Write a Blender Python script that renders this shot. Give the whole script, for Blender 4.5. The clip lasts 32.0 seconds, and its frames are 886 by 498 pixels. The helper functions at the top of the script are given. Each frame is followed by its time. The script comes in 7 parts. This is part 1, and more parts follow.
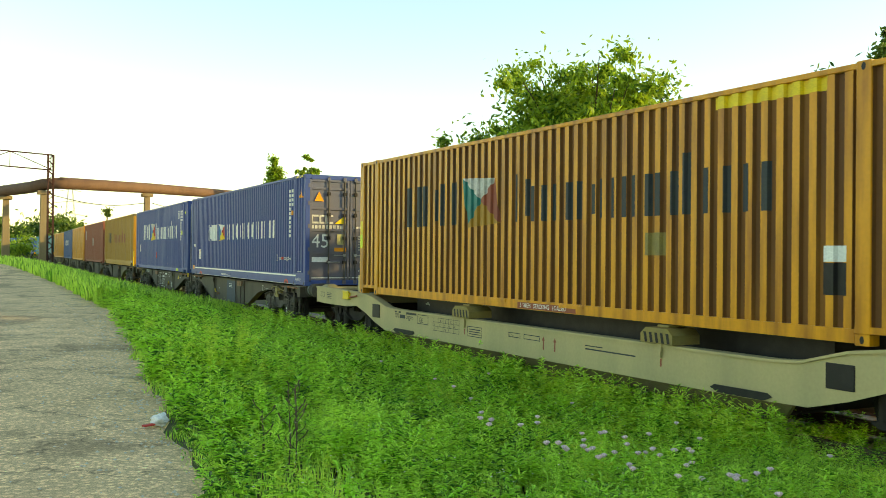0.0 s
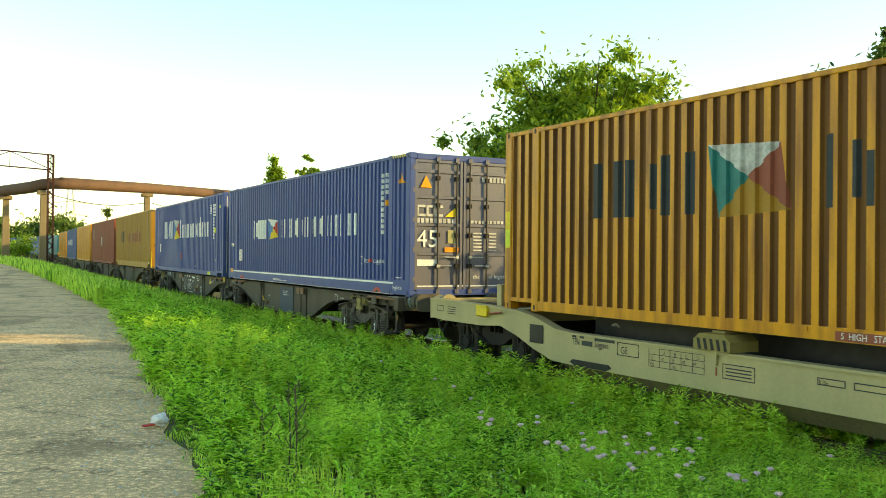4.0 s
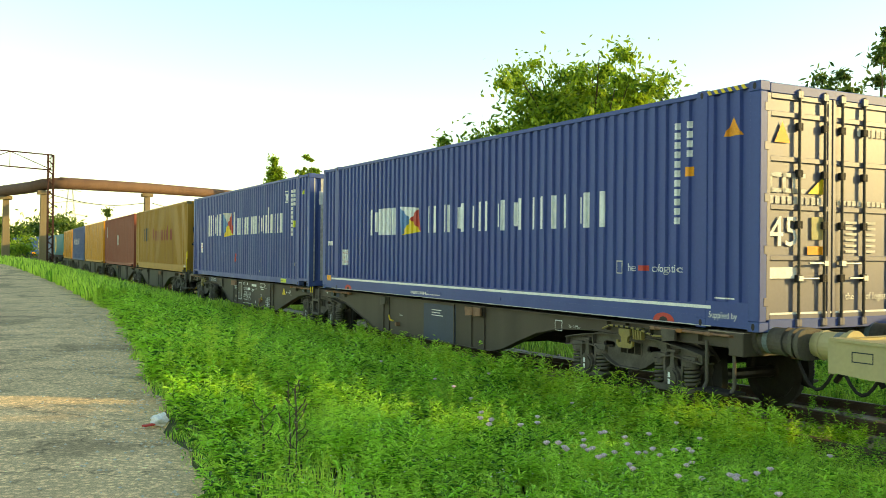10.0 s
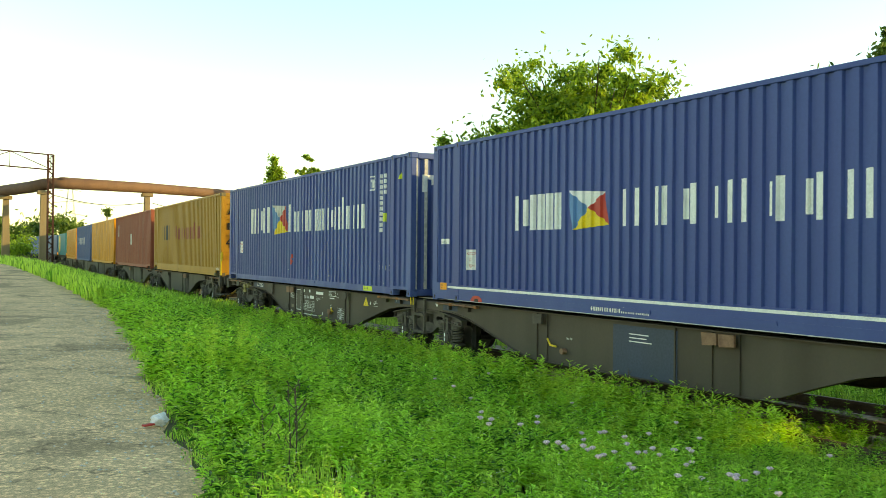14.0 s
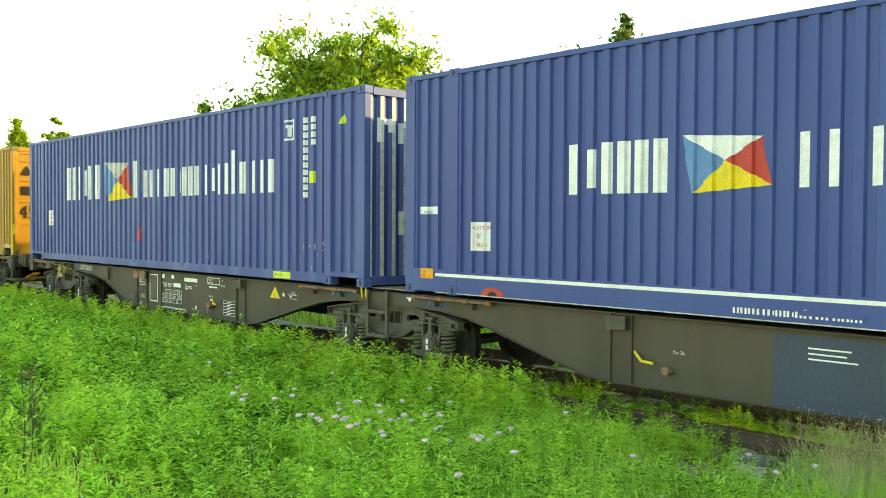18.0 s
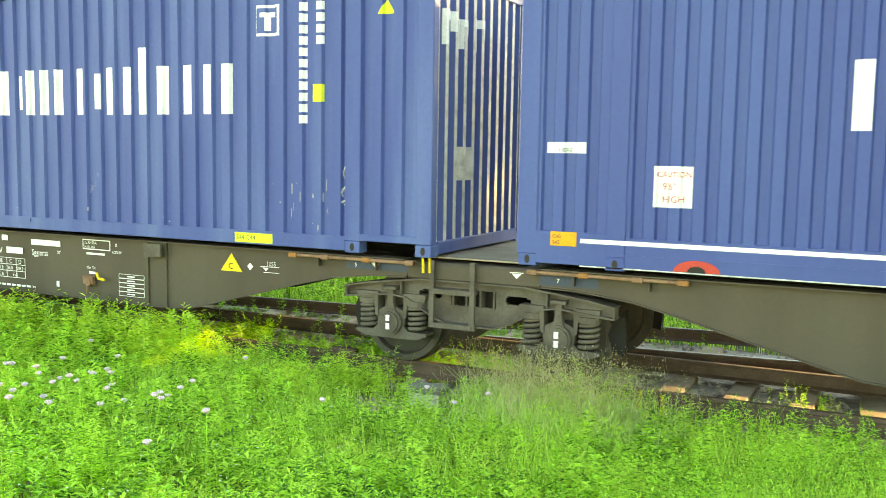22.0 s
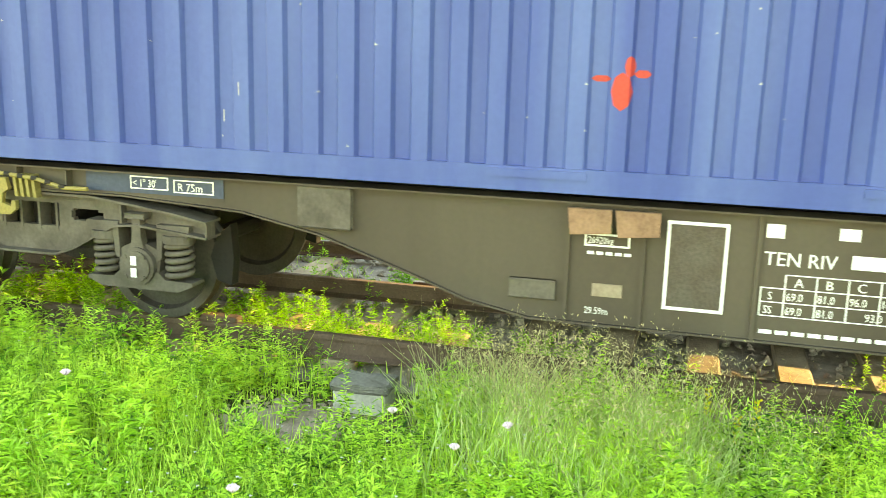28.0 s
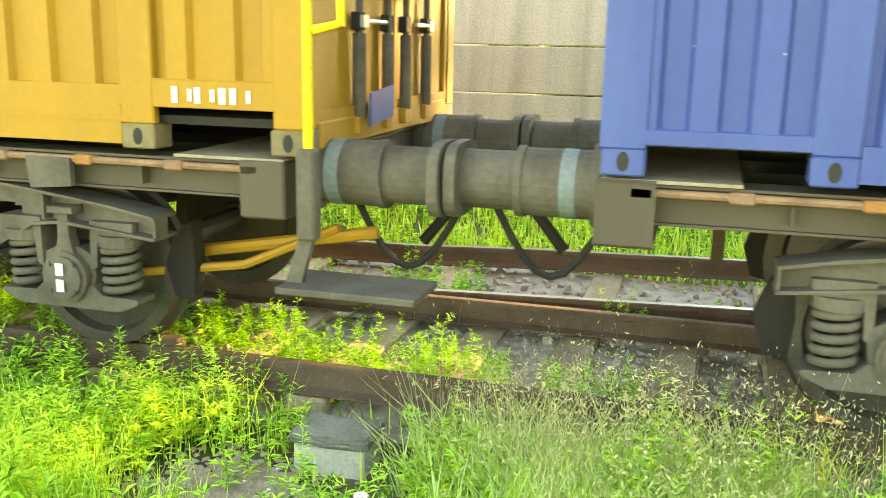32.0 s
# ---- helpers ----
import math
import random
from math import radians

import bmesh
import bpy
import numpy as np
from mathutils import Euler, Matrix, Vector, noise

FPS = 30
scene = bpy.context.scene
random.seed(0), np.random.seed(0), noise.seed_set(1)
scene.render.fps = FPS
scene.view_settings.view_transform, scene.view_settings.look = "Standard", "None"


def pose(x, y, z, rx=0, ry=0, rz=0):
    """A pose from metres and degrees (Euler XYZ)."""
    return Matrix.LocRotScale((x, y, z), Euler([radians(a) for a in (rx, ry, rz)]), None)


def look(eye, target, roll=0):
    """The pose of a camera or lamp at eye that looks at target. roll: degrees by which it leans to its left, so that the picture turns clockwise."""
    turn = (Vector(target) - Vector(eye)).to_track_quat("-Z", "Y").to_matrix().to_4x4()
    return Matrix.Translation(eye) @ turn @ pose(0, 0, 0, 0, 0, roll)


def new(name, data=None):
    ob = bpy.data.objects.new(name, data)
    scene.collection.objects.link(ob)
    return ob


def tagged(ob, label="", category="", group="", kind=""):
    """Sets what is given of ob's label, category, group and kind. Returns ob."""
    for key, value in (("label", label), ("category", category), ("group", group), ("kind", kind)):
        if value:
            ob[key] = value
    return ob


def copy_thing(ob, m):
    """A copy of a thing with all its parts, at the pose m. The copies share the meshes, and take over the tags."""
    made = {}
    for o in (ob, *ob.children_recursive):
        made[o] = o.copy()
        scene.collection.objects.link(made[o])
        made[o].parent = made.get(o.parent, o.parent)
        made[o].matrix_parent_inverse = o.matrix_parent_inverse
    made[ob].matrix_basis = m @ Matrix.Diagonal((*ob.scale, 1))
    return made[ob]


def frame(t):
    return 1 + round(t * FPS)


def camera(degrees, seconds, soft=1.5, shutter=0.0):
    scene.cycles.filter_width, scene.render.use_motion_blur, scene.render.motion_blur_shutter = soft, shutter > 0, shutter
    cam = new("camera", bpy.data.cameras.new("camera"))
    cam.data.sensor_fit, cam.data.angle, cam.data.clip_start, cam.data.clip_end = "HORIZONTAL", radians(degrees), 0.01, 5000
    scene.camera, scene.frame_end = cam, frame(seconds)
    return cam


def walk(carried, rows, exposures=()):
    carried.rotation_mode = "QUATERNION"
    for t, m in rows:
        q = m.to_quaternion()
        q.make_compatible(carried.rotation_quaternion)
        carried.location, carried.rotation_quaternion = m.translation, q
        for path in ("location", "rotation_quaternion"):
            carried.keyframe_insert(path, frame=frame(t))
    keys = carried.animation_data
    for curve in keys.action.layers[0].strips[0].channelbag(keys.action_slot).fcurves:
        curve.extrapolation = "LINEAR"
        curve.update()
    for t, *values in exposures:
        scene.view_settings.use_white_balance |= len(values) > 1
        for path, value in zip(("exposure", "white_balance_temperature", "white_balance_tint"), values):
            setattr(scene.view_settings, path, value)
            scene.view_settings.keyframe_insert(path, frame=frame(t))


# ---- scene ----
# Camera: stands by the lane, pans with the train, then goes in towards the track.
cam = camera(51.15, 32.0, soft=0.6, shutter=0.25)
EXPOSURES = [(0, 1.36, 8200, -3), (9, 1.34, 8200, -3), (15.5, 1.5, 8500, -3), (18.5, 2.28, 9100, 1), (21, 2.84, 9600, 2), (25, 3.02, 10200, 3), (28, 3.32, 10600, 5), (32, 3.36, 10600, 7)]
walk(cam, [
    (0.0, pose(0, 0, 2.032, 90.269, -0.516, -28.358)),
    (13.5, pose(0, 0, 2.032, 90.269, -0.516, -28.358)),
    (15.5, pose(-0.003, -0.013, 2.024, 90.158, -0.683, -28.644)),
    (16.0, pose(0.001, -0.026, 2.032, 89.879, -0.638, -29.834)),
    (16.5, pose(-0.000, -0.093, 2.058, 89.461, -0.568, -33.104)),
    (17.0, pose(-0.029, -0.175, 2.086, 88.967, -0.415, -36.958)),
    (17.5, pose(0.033, -0.138, 2.081, 88.556, -0.344, -40.117)),
    (18.0, pose(0.074, -0.107, 2.068, 88.470, -0.348, -42.593)),
    (18.5, pose(0.055, -0.089, 2.050, 87.983, -0.397, -45.041)),
    (19.0, pose(0.057, -0.078, 2.042, 87.517, -0.407, -47.590)),
    (19.5, pose(0.030, -0.078, 2.042, 86.930, -0.473, -50.490)),
    (20.0, pose(0.007, -0.082, 2.041, 86.221, -0.585, -53.535)),
    (20.5, pose(-0.082, -0.046, 2.085, 85.363, -0.766, -56.441)),
    (21.0, pose(-0.125, 0.005, 2.119, 84.864, -0.826, -59.073)),
    (21.5, pose(-0.115, 0.070, 2.139, 84.692, -0.894, -61.560)),
    (22.0, pose(0.111, 0.269, 2.158, 84.250, -0.944, -64.151)),
    (22.5, pose(0.237, 0.584, 2.164, 83.786, -0.912, -64.605)),
    (23.0, pose(0.404, 0.813, 2.157, 83.316, -0.893, -65.490)),
    (23.5, pose(0.539, 1.028, 2.156, 82.697, -0.977, -67.211)),
    (24.0, pose(0.828, 1.181, 2.158, 81.896, -0.964, -68.197)),
    (24.5, pose(0.977, 1.361, 2.157, 81.269, -0.921, -69.663)),
    (25.0, pose(1.214, 1.564, 2.141, 80.683, -0.953, -70.832)),
    (25.5, pose(1.465, 1.671, 2.130, 80.125, -1.053, -71.373)),
    (27.5, pose(2.537, 2.331, 2.041, 77.763, -1.541, -75.058)),
    (28.0, pose(2.810, 2.366, 2.000, 77.661, -1.450, -74.867)),
    (28.5, pose(3.017, 2.399, 1.960, 77.691, -1.448, -74.653)),
    (29.0, pose(3.240, 2.425, 1.924, 77.613, -1.471, -74.265)),
    (29.5, pose(3.479, 2.479, 1.882, 77.515, -1.419, -74.100)),
    (30.0, pose(3.681, 2.522, 1.830, 77.634, -1.373, -73.871)),
    (30.5, pose(3.815, 2.585, 1.798, 77.656, -1.341, -74.379)),
    (31.0, pose(3.988, 2.712, 1.749, 77.683, -1.132, -75.361)),
    (31.5, pose(4.173, 2.726, 1.708, 77.679, -1.064, -74.953)),
    (31.8, pose(4.277, 2.709, 1.690, 77.341, -1.027, -74.526)),
    (32.0, pose(4.347, 2.696, 1.677, 77.436, -1.122, -73.862)),
], EXPOSURES)


# Light: low evening sun over the train, from beyond the track.
SUN = Vector((0.86, -0.49, 0.242)).normalized()
world = bpy.data.worlds.new("sky")
scene.world = world
world.use_nodes = True
wn = world.node_tree
sky = wn.nodes.new("ShaderNodeTexSky")
sky.sky_type = "NISHITA"
sky.sun_disc = False
sky.sun_elevation = math.asin(SUN.z)
sky.sun_rotation = math.atan2(SUN.x, SUN.y)
sky.air_density, sky.dust_density, sky.ozone_density = 1.0, 0.15, 0.8
wn.links.new(sky.outputs[0], wn.nodes["Background"].inputs[0])
wn.nodes["Background"].inputs[1].default_value = 0.15
lamp = bpy.data.lights.new("sun", "SUN")
lamp.energy, lamp.angle, lamp.color = 2.7, radians(0.6), (1.0, 0.74, 0.36)
sun = new("sun", lamp)
sun.matrix_world = look((0, 0, 60), Vector((0, 0, 60)) - SUN)


# ---- materials ----
def material(name, base, rough=0.6, metal=0.0, second=None, scale=4.0, amount=0.5, fine=60.0, bump=0.15, streak=False, spread=0.0, grain=0.15):
    """Painted or raw surface: base colour, blotches of a second colour, fine grain and bump. streak: blotches run down."""
    m = bpy.data.materials.new(name)
    m.use_nodes = True
    nt = m.node_tree
    b = nt.nodes["Principled BSDF"]
    tc = nt.nodes.new("ShaderNodeTexCoord")
    mp = nt.nodes.new("ShaderNodeMapping")
    if streak:
        mp.inputs["Scale"].default_value = (1, 1, 0.12)
    nt.links.new(tc.outputs["Object"], mp.inputs[0])
    n1, n2 = nt.nodes.new("ShaderNodeTexNoise"), nt.nodes.new("ShaderNodeTexNoise")
    n1.inputs["Scale"].default_value, n1.inputs["Detail"].default_value = scale, 6
    n2.inputs["Scale"].default_value, n2.inputs["Detail"].default_value = fine, 4
    nt.links.new(mp.outputs[0], n1.inputs["Vector"])
    nt.links.new(tc.outputs["Object"], n2.inputs["Vector"])
    ramp = nt.nodes.new("ShaderNodeValToRGB")
    ramp.color_ramp.elements[0].position, ramp.color_ramp.elements[1].position = 0.42, 0.72
    s = second or [c * 0.6 for c in base]
    ramp.color_ramp.elements[0].color = (*base, 1)
    ramp.color_ramp.elements[1].color = (*[c + (d - c) * amount for c, d in zip(base, s)], 1)
    nt.links.new(n1.outputs[0], ramp.inputs[0])
    mix = nt.nodes.new("ShaderNodeMix")
    mix.data_type, mix.blend_type = "RGBA", "MULTIPLY"
    mix.inputs[0].default_value = 1.0
    r2 = nt.nodes.new("ShaderNodeMapRange")
    r2.inputs["From Min"].default_value, r2.inputs["From Max"].default_value = 0.3, 0.7
    r2.inputs["To Min"].default_value, r2.inputs["To Max"].default_value = 1 - grain, 1 + grain * 0.8
    nt.links.new(n2.outputs[0], r2.inputs[0])
    nt.links.new(ramp.outputs[0], mix.inputs[6])
    nt.links.new(r2.outputs[0], mix.inputs[7])
    out = mix.outputs[2]
    if spread:
        oi = nt.nodes.new("ShaderNodeObjectInfo")
        r3 = nt.nodes.new("ShaderNodeMapRange")
        r3.inputs["To Min"].default_value, r3.inputs["To Max"].default_value = 1 - spread, 1 + spread
        nt.links.new(oi.outputs["Random"], r3.inputs[0])
        m2 = nt.nodes.new("ShaderNodeMix")
        m2.data_type, m2.blend_type = "RGBA", "MULTIPLY"
        m2.inputs[0].default_value = 1.0
        nt.links.new(out, m2.inputs[6])
        nt.links.new(r3.outputs[0], m2.inputs[7])
        out = m2.outputs[2]
    nt.links.new(out, b.inputs["Base Color"])
    b.inputs["Roughness"].default_value, b.inputs["Metallic"].default_value = rough, metal
    b.inputs["Specular IOR Level"].default_value = 0.3
    if bump:
        bp = nt.nodes.new("ShaderNodeBump")
        bp.inputs["Strength"].default_value, bp.inputs["Distance"].default_value = bump, 0.02
        nt.links.new(n2.outputs[0], bp.inputs["Height"])
        nt.links.new(bp.outputs[0], b.inputs["Normal"])
    return m


def leaf_material(name, dark, light, back=0.35):
    """Foliage: colour varies from leaf to leaf, some light passes through."""
    m = bpy.data.materials.new(name)
    m.use_nodes = True
    nt = m.node_tree
    b = nt.nodes["Principled BSDF"]
    ge = nt.nodes.new("ShaderNodeNewGeometry")
    no = nt.nodes.new("ShaderNodeTexNoise")
    tc = nt.nodes.new("ShaderNodeTexCoord")
    no.inputs["Scale"].default_value = 0.9
    nt.links.new(tc.outputs["Object"], no.inputs["Vector"])
    ad = nt.nodes.new("ShaderNodeMath")
    ad.operation = "MULTIPLY_ADD"
    ad.inputs[1].default_value, ad.inputs[2].default_value = 0.6, -0.05
    nt.links.new(ge.outputs["Random Per Island"], ad.inputs[0])
    a2 = nt.nodes.new("ShaderNodeMath")
    a2.operation = "MULTIPLY_ADD"
    a2.inputs[1].default_value = 0.6
    nt.links.new(no.outputs[0], a2.inputs[0])
    nt.links.new(ad.outputs[0], a2.inputs[2])
    ramp = nt.nodes.new("ShaderNodeValToRGB")
    ramp.color_ramp.elements[0].color, ramp.color_ramp.elements[1].color = (*dark, 1), (*light, 1)
    ramp.color_ramp.elements[0].position, ramp.color_ramp.elements[1].position = 0.25, 0.62
    nt.links.new(a2.outputs[0], ramp.inputs[0])
    nt.links.new(ramp.outputs[0], b.inputs["Base Color"])
    b.inputs["Roughness"].default_value = 0.48
    b.inputs["Specular IOR Level"].default_value = 0.3
    tr = nt.nodes.new("ShaderNodeBsdfTranslucent")
    nt.links.new(ramp.outputs[0], tr.inputs[0])
    mx = nt.nodes.new("ShaderNodeMixShader")
    mx.inputs[0].default_value = back
    nt.links.new(b.outputs[0], mx.inputs[1])
    nt.links.new(tr.outputs[0], mx.inputs[2])
    nt.links.new(mx.outputs[0], nt.nodes["Material Output"].inputs[0])
    return m


BLUE = material("blue_paint", (0.041, 0.073, 0.255), 0.5, 0, (0.057, 0.104, 0.305), 1.2, 0.7, 25, 0.015, True, grain=0.05)
BLUE_OLD = material("faded_blue_paint", (0.044, 0.078, 0.265), 0.52, 0, (0.085, 0.135, 0.33), 2.2, 0.9, 25, 0.015, True, grain=0.05)
BLUE_FAR = material("grey_blue_paint", (0.06, 0.11, 0.27), 0.6, 0, (0.09, 0.13, 0.26), 1.5, 0.7, 25, 0.015, True, grain=0.05)
OCHRE = material("ochre_paint", (0.68, 0.3, 0.014), 0.36, 0, (0.3, 0.11, 0.012), 5.0, 1.0, 25, 0.015, True, grain=0.05)
# brown of the ochre ribs: dirt and the shade of the folds together
OCHRE_DIRT_SHADE = material("dirt_and_fold_shade_on_ochre", (0.13, 0.056, 0.017), 0.6, 0, (0.27, 0.115, 0.017), 3.0, 0.8, 25, 0.015, True, grain=0.05)
YELLOW = material("yellow_paint", (0.38, 0.205, 0.022), 0.55, 0, (0.27, 0.14, 0.025), 1.8, 0.7, 25, 0.015, True, grain=0.05)
OXIDE = material("oxide_red_paint", (0.3, 0.085, 0.05), 0.6, 0, (0.2, 0.06, 0.04), 1.5, 0.7, 25, 0.015, True, grain=0.05)
SIGNAL = material("signal_yellow_paint", (0.8, 0.6, 0.03), 0.5, 0, (0.6, 0.42, 0.05), 5, 0.6, 60, 0.05)
HOOK = material("dull_khaki_yellow_paint", (0.26, 0.21, 0.065), 0.6, 0, (0.2, 0.165, 0.07), 6, 0.7, 60, 0.05)
WHITE = material("white_paint", (0.8, 0.82, 0.8), 0.5, 0, (0.6, 0.62, 0.62), 6, 0.6, 60, 0.02)
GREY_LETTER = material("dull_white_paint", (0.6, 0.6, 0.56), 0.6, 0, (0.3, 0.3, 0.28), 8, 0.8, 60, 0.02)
NAVY = material("navy_paint", (0.034, 0.044, 0.05), 0.6, 0, (0.05, 0.055, 0.05), 5, 0.6, 60, 0.02)
RED = material("red_paint", (0.5, 0.05, 0.035), 0.5, 0, (0.45, 0.06, 0.05), 6, 0.6, 60, 0.02)
ORANGE = material("orange_label", (0.85, 0.35, 0.02), 0.5, 0, (0.7, 0.25, 0.02), 6, 0.6, 60, 0.02)
SKYBLUE = material("flag_blue_paint", (0.1, 0.25, 0.5), 0.5, 0, (0.08, 0.2, 0.4), 6, 0.6, 60, 0.02)
LIME = material("lime_label", (0.65, 0.75, 0.05), 0.5, 0, (0.5, 0.6, 0.05), 6, 0.6, 60, 0.02)
GREEN = material("teal_flag_paint", (0.02, 0.2, 0.18), 0.5, 0, (0.02, 0.14, 0.14), 6, 0.6, 60, 0.02)
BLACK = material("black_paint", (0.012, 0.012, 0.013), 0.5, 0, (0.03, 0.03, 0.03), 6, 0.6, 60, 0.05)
RUBBER = material("rubber", (0.02, 0.02, 0.02), 0.75, 0, (0.04, 0.04, 0.04), 6, 0.6, 80, 0.1)
WAGON = material("dusty_grey_brown_paint", (0.082, 0.068, 0.05), 0.65, 0, (0.05, 0.039, 0.028), 1.3, 0.8, 30, 0.03, True, grain=0.05)
WAGON_BLUE = material("dull_blue_panel_paint", (0.05, 0.066, 0.105), 0.6, 0, (0.045, 0.055, 0.075), 2, 0.6, 30, 0.08, True)
BOGIE = material("brake_dust_grey", (0.112, 0.1, 0.08), 0.75, 0, (0.055, 0.045, 0.035), 4, 0.8, 40, 0.1)
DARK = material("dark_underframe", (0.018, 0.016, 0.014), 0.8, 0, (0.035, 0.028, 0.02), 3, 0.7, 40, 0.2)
TAN = material("khaki_wagon_paint", (0.45, 0.385, 0.2), 0.55, 0, (0.31, 0.285, 0.16), 1.5, 0.7, 25, 0.015, True, grain=0.05)
# worn khaki of castings; on the pocket wagon's fold it holds shade
TAN_WORN_SHADE = material("worn_and_shaded_khaki_paint", (0.2, 0.16, 0.085), 0.7, 0, (0.12, 0.095, 0.055), 1.5, 0.8, 25, 0.05, True)
RUST = material("rusty_steel", (0.15, 0.1, 0.07), 0.8, 0.1, (0.09, 0.055, 0.035), 5, 0.8, 50, 0.3)
PIPE_RUST = material("rusty_pipe_coating", (0.14, 0.08, 0.048), 0.8, 0, (0.1, 0.055, 0.035), 0.8, 0.8, 20, 0.3)
RUST_PALE = material("pale_rust", (0.27, 0.16, 0.1), 0.8, 0, (0.15, 0.08, 0.05), 7, 0.8, 50, 0.3)
DARK_RUST = material("dark_red_rust", (0.06, 0.025, 0.018), 0.85, 0, (0.035, 0.018, 0.014), 4, 0.8, 40, 0.3)
TYRE = material("wheel_steel", (0.1, 0.09, 0.08), 0.5, 0.6, (0.07, 0.05, 0.04), 5, 0.7, 50, 0.15)
PALE_BLUE = material("pale_blue_band_paint", (0.16, 0.2, 0.21), 0.6, 0, (0.14, 0.17, 0.18), 6, 0.7, 40, 0.1)
ORANGE_RUST = material("orange_rust", (0.34, 0.15, 0.05), 0.85, 0, (0.2, 0.1, 0.05), 8, 0.8, 50, 0.3)
SHINE = material("running_surface", (0.45, 0.42, 0.38), 0.35, 0.9, (0.3, 0.26, 0.22), 5, 0.6, 50, 0.05)
STEEL = material("galvanised_steel", (0.42, 0.43, 0.42), 0.45, 0.6, (0.3, 0.3, 0.28), 6, 0.7, 60, 0.1)
# greyer than BLUE, for the blue container's doors
DOOR_GREY = material("blue_grey_door_paint", (0.095, 0.1, 0.155), 0.46, 0, (0.14, 0.13, 0.14), 1.5, 0.8, 25, 0.015, True, grain=0.05)
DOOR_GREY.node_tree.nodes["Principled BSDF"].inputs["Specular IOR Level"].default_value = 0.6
ROD_GREY = material("dull_dark_rod_steel", (0.06, 0.058, 0.055), 0.5, 0.2, (0.1, 0.085, 0.06), 5, 0.7, 40, 0.05)
DECK = material("weathered_deck_plate", (0.3, 0.26, 0.19), 0.7, 0, (0.2, 0.14, 0.1), 3, 0.7, 40, 0.2)
WOOD = material("grey_sleeper_wood", (0.42, 0.33, 0.22), 0.85, 0, (0.26, 0.19, 0.12), 5, 0.8, 40, 0.4, False, 0.25)
BALLAST = material("ballast_stone", (0.4, 0.345, 0.275), 0.9, 0, (0.14, 0.12, 0.1), 9, 0.8, 60, 0.4, False, 0.2)
CONCRETE = material("weathered_concrete", (0.27, 0.255, 0.21), 0.9, 0, (0.15, 0.14, 0.11), 2.5, 0.8, 40, 0.35, True, 0.08)
PILLAR = material("stained_tan_concrete", (0.27, 0.21, 0.12), 0.9, 0, (0.16, 0.12, 0.07), 0.8, 0.8, 20, 0.3, True)
WALL_BLOCK = material("pale_block_wall", (0.5, 0.46, 0.38), 0.9, 0, (0.32, 0.29, 0.23), 3.5, 0.9, 40, 0.35, True, 0.1)
RUBBLE = material("brown_rubble", (0.46, 0.36, 0.27), 0.9, 0, (0.26, 0.2, 0.15), 9, 0.8, 50, 0.4)
STONE = material("pale_concrete", (0.62, 0.58, 0.48), 0.9, 0, (0.42, 0.39, 0.31), 5, 0.7, 50, 0.4)


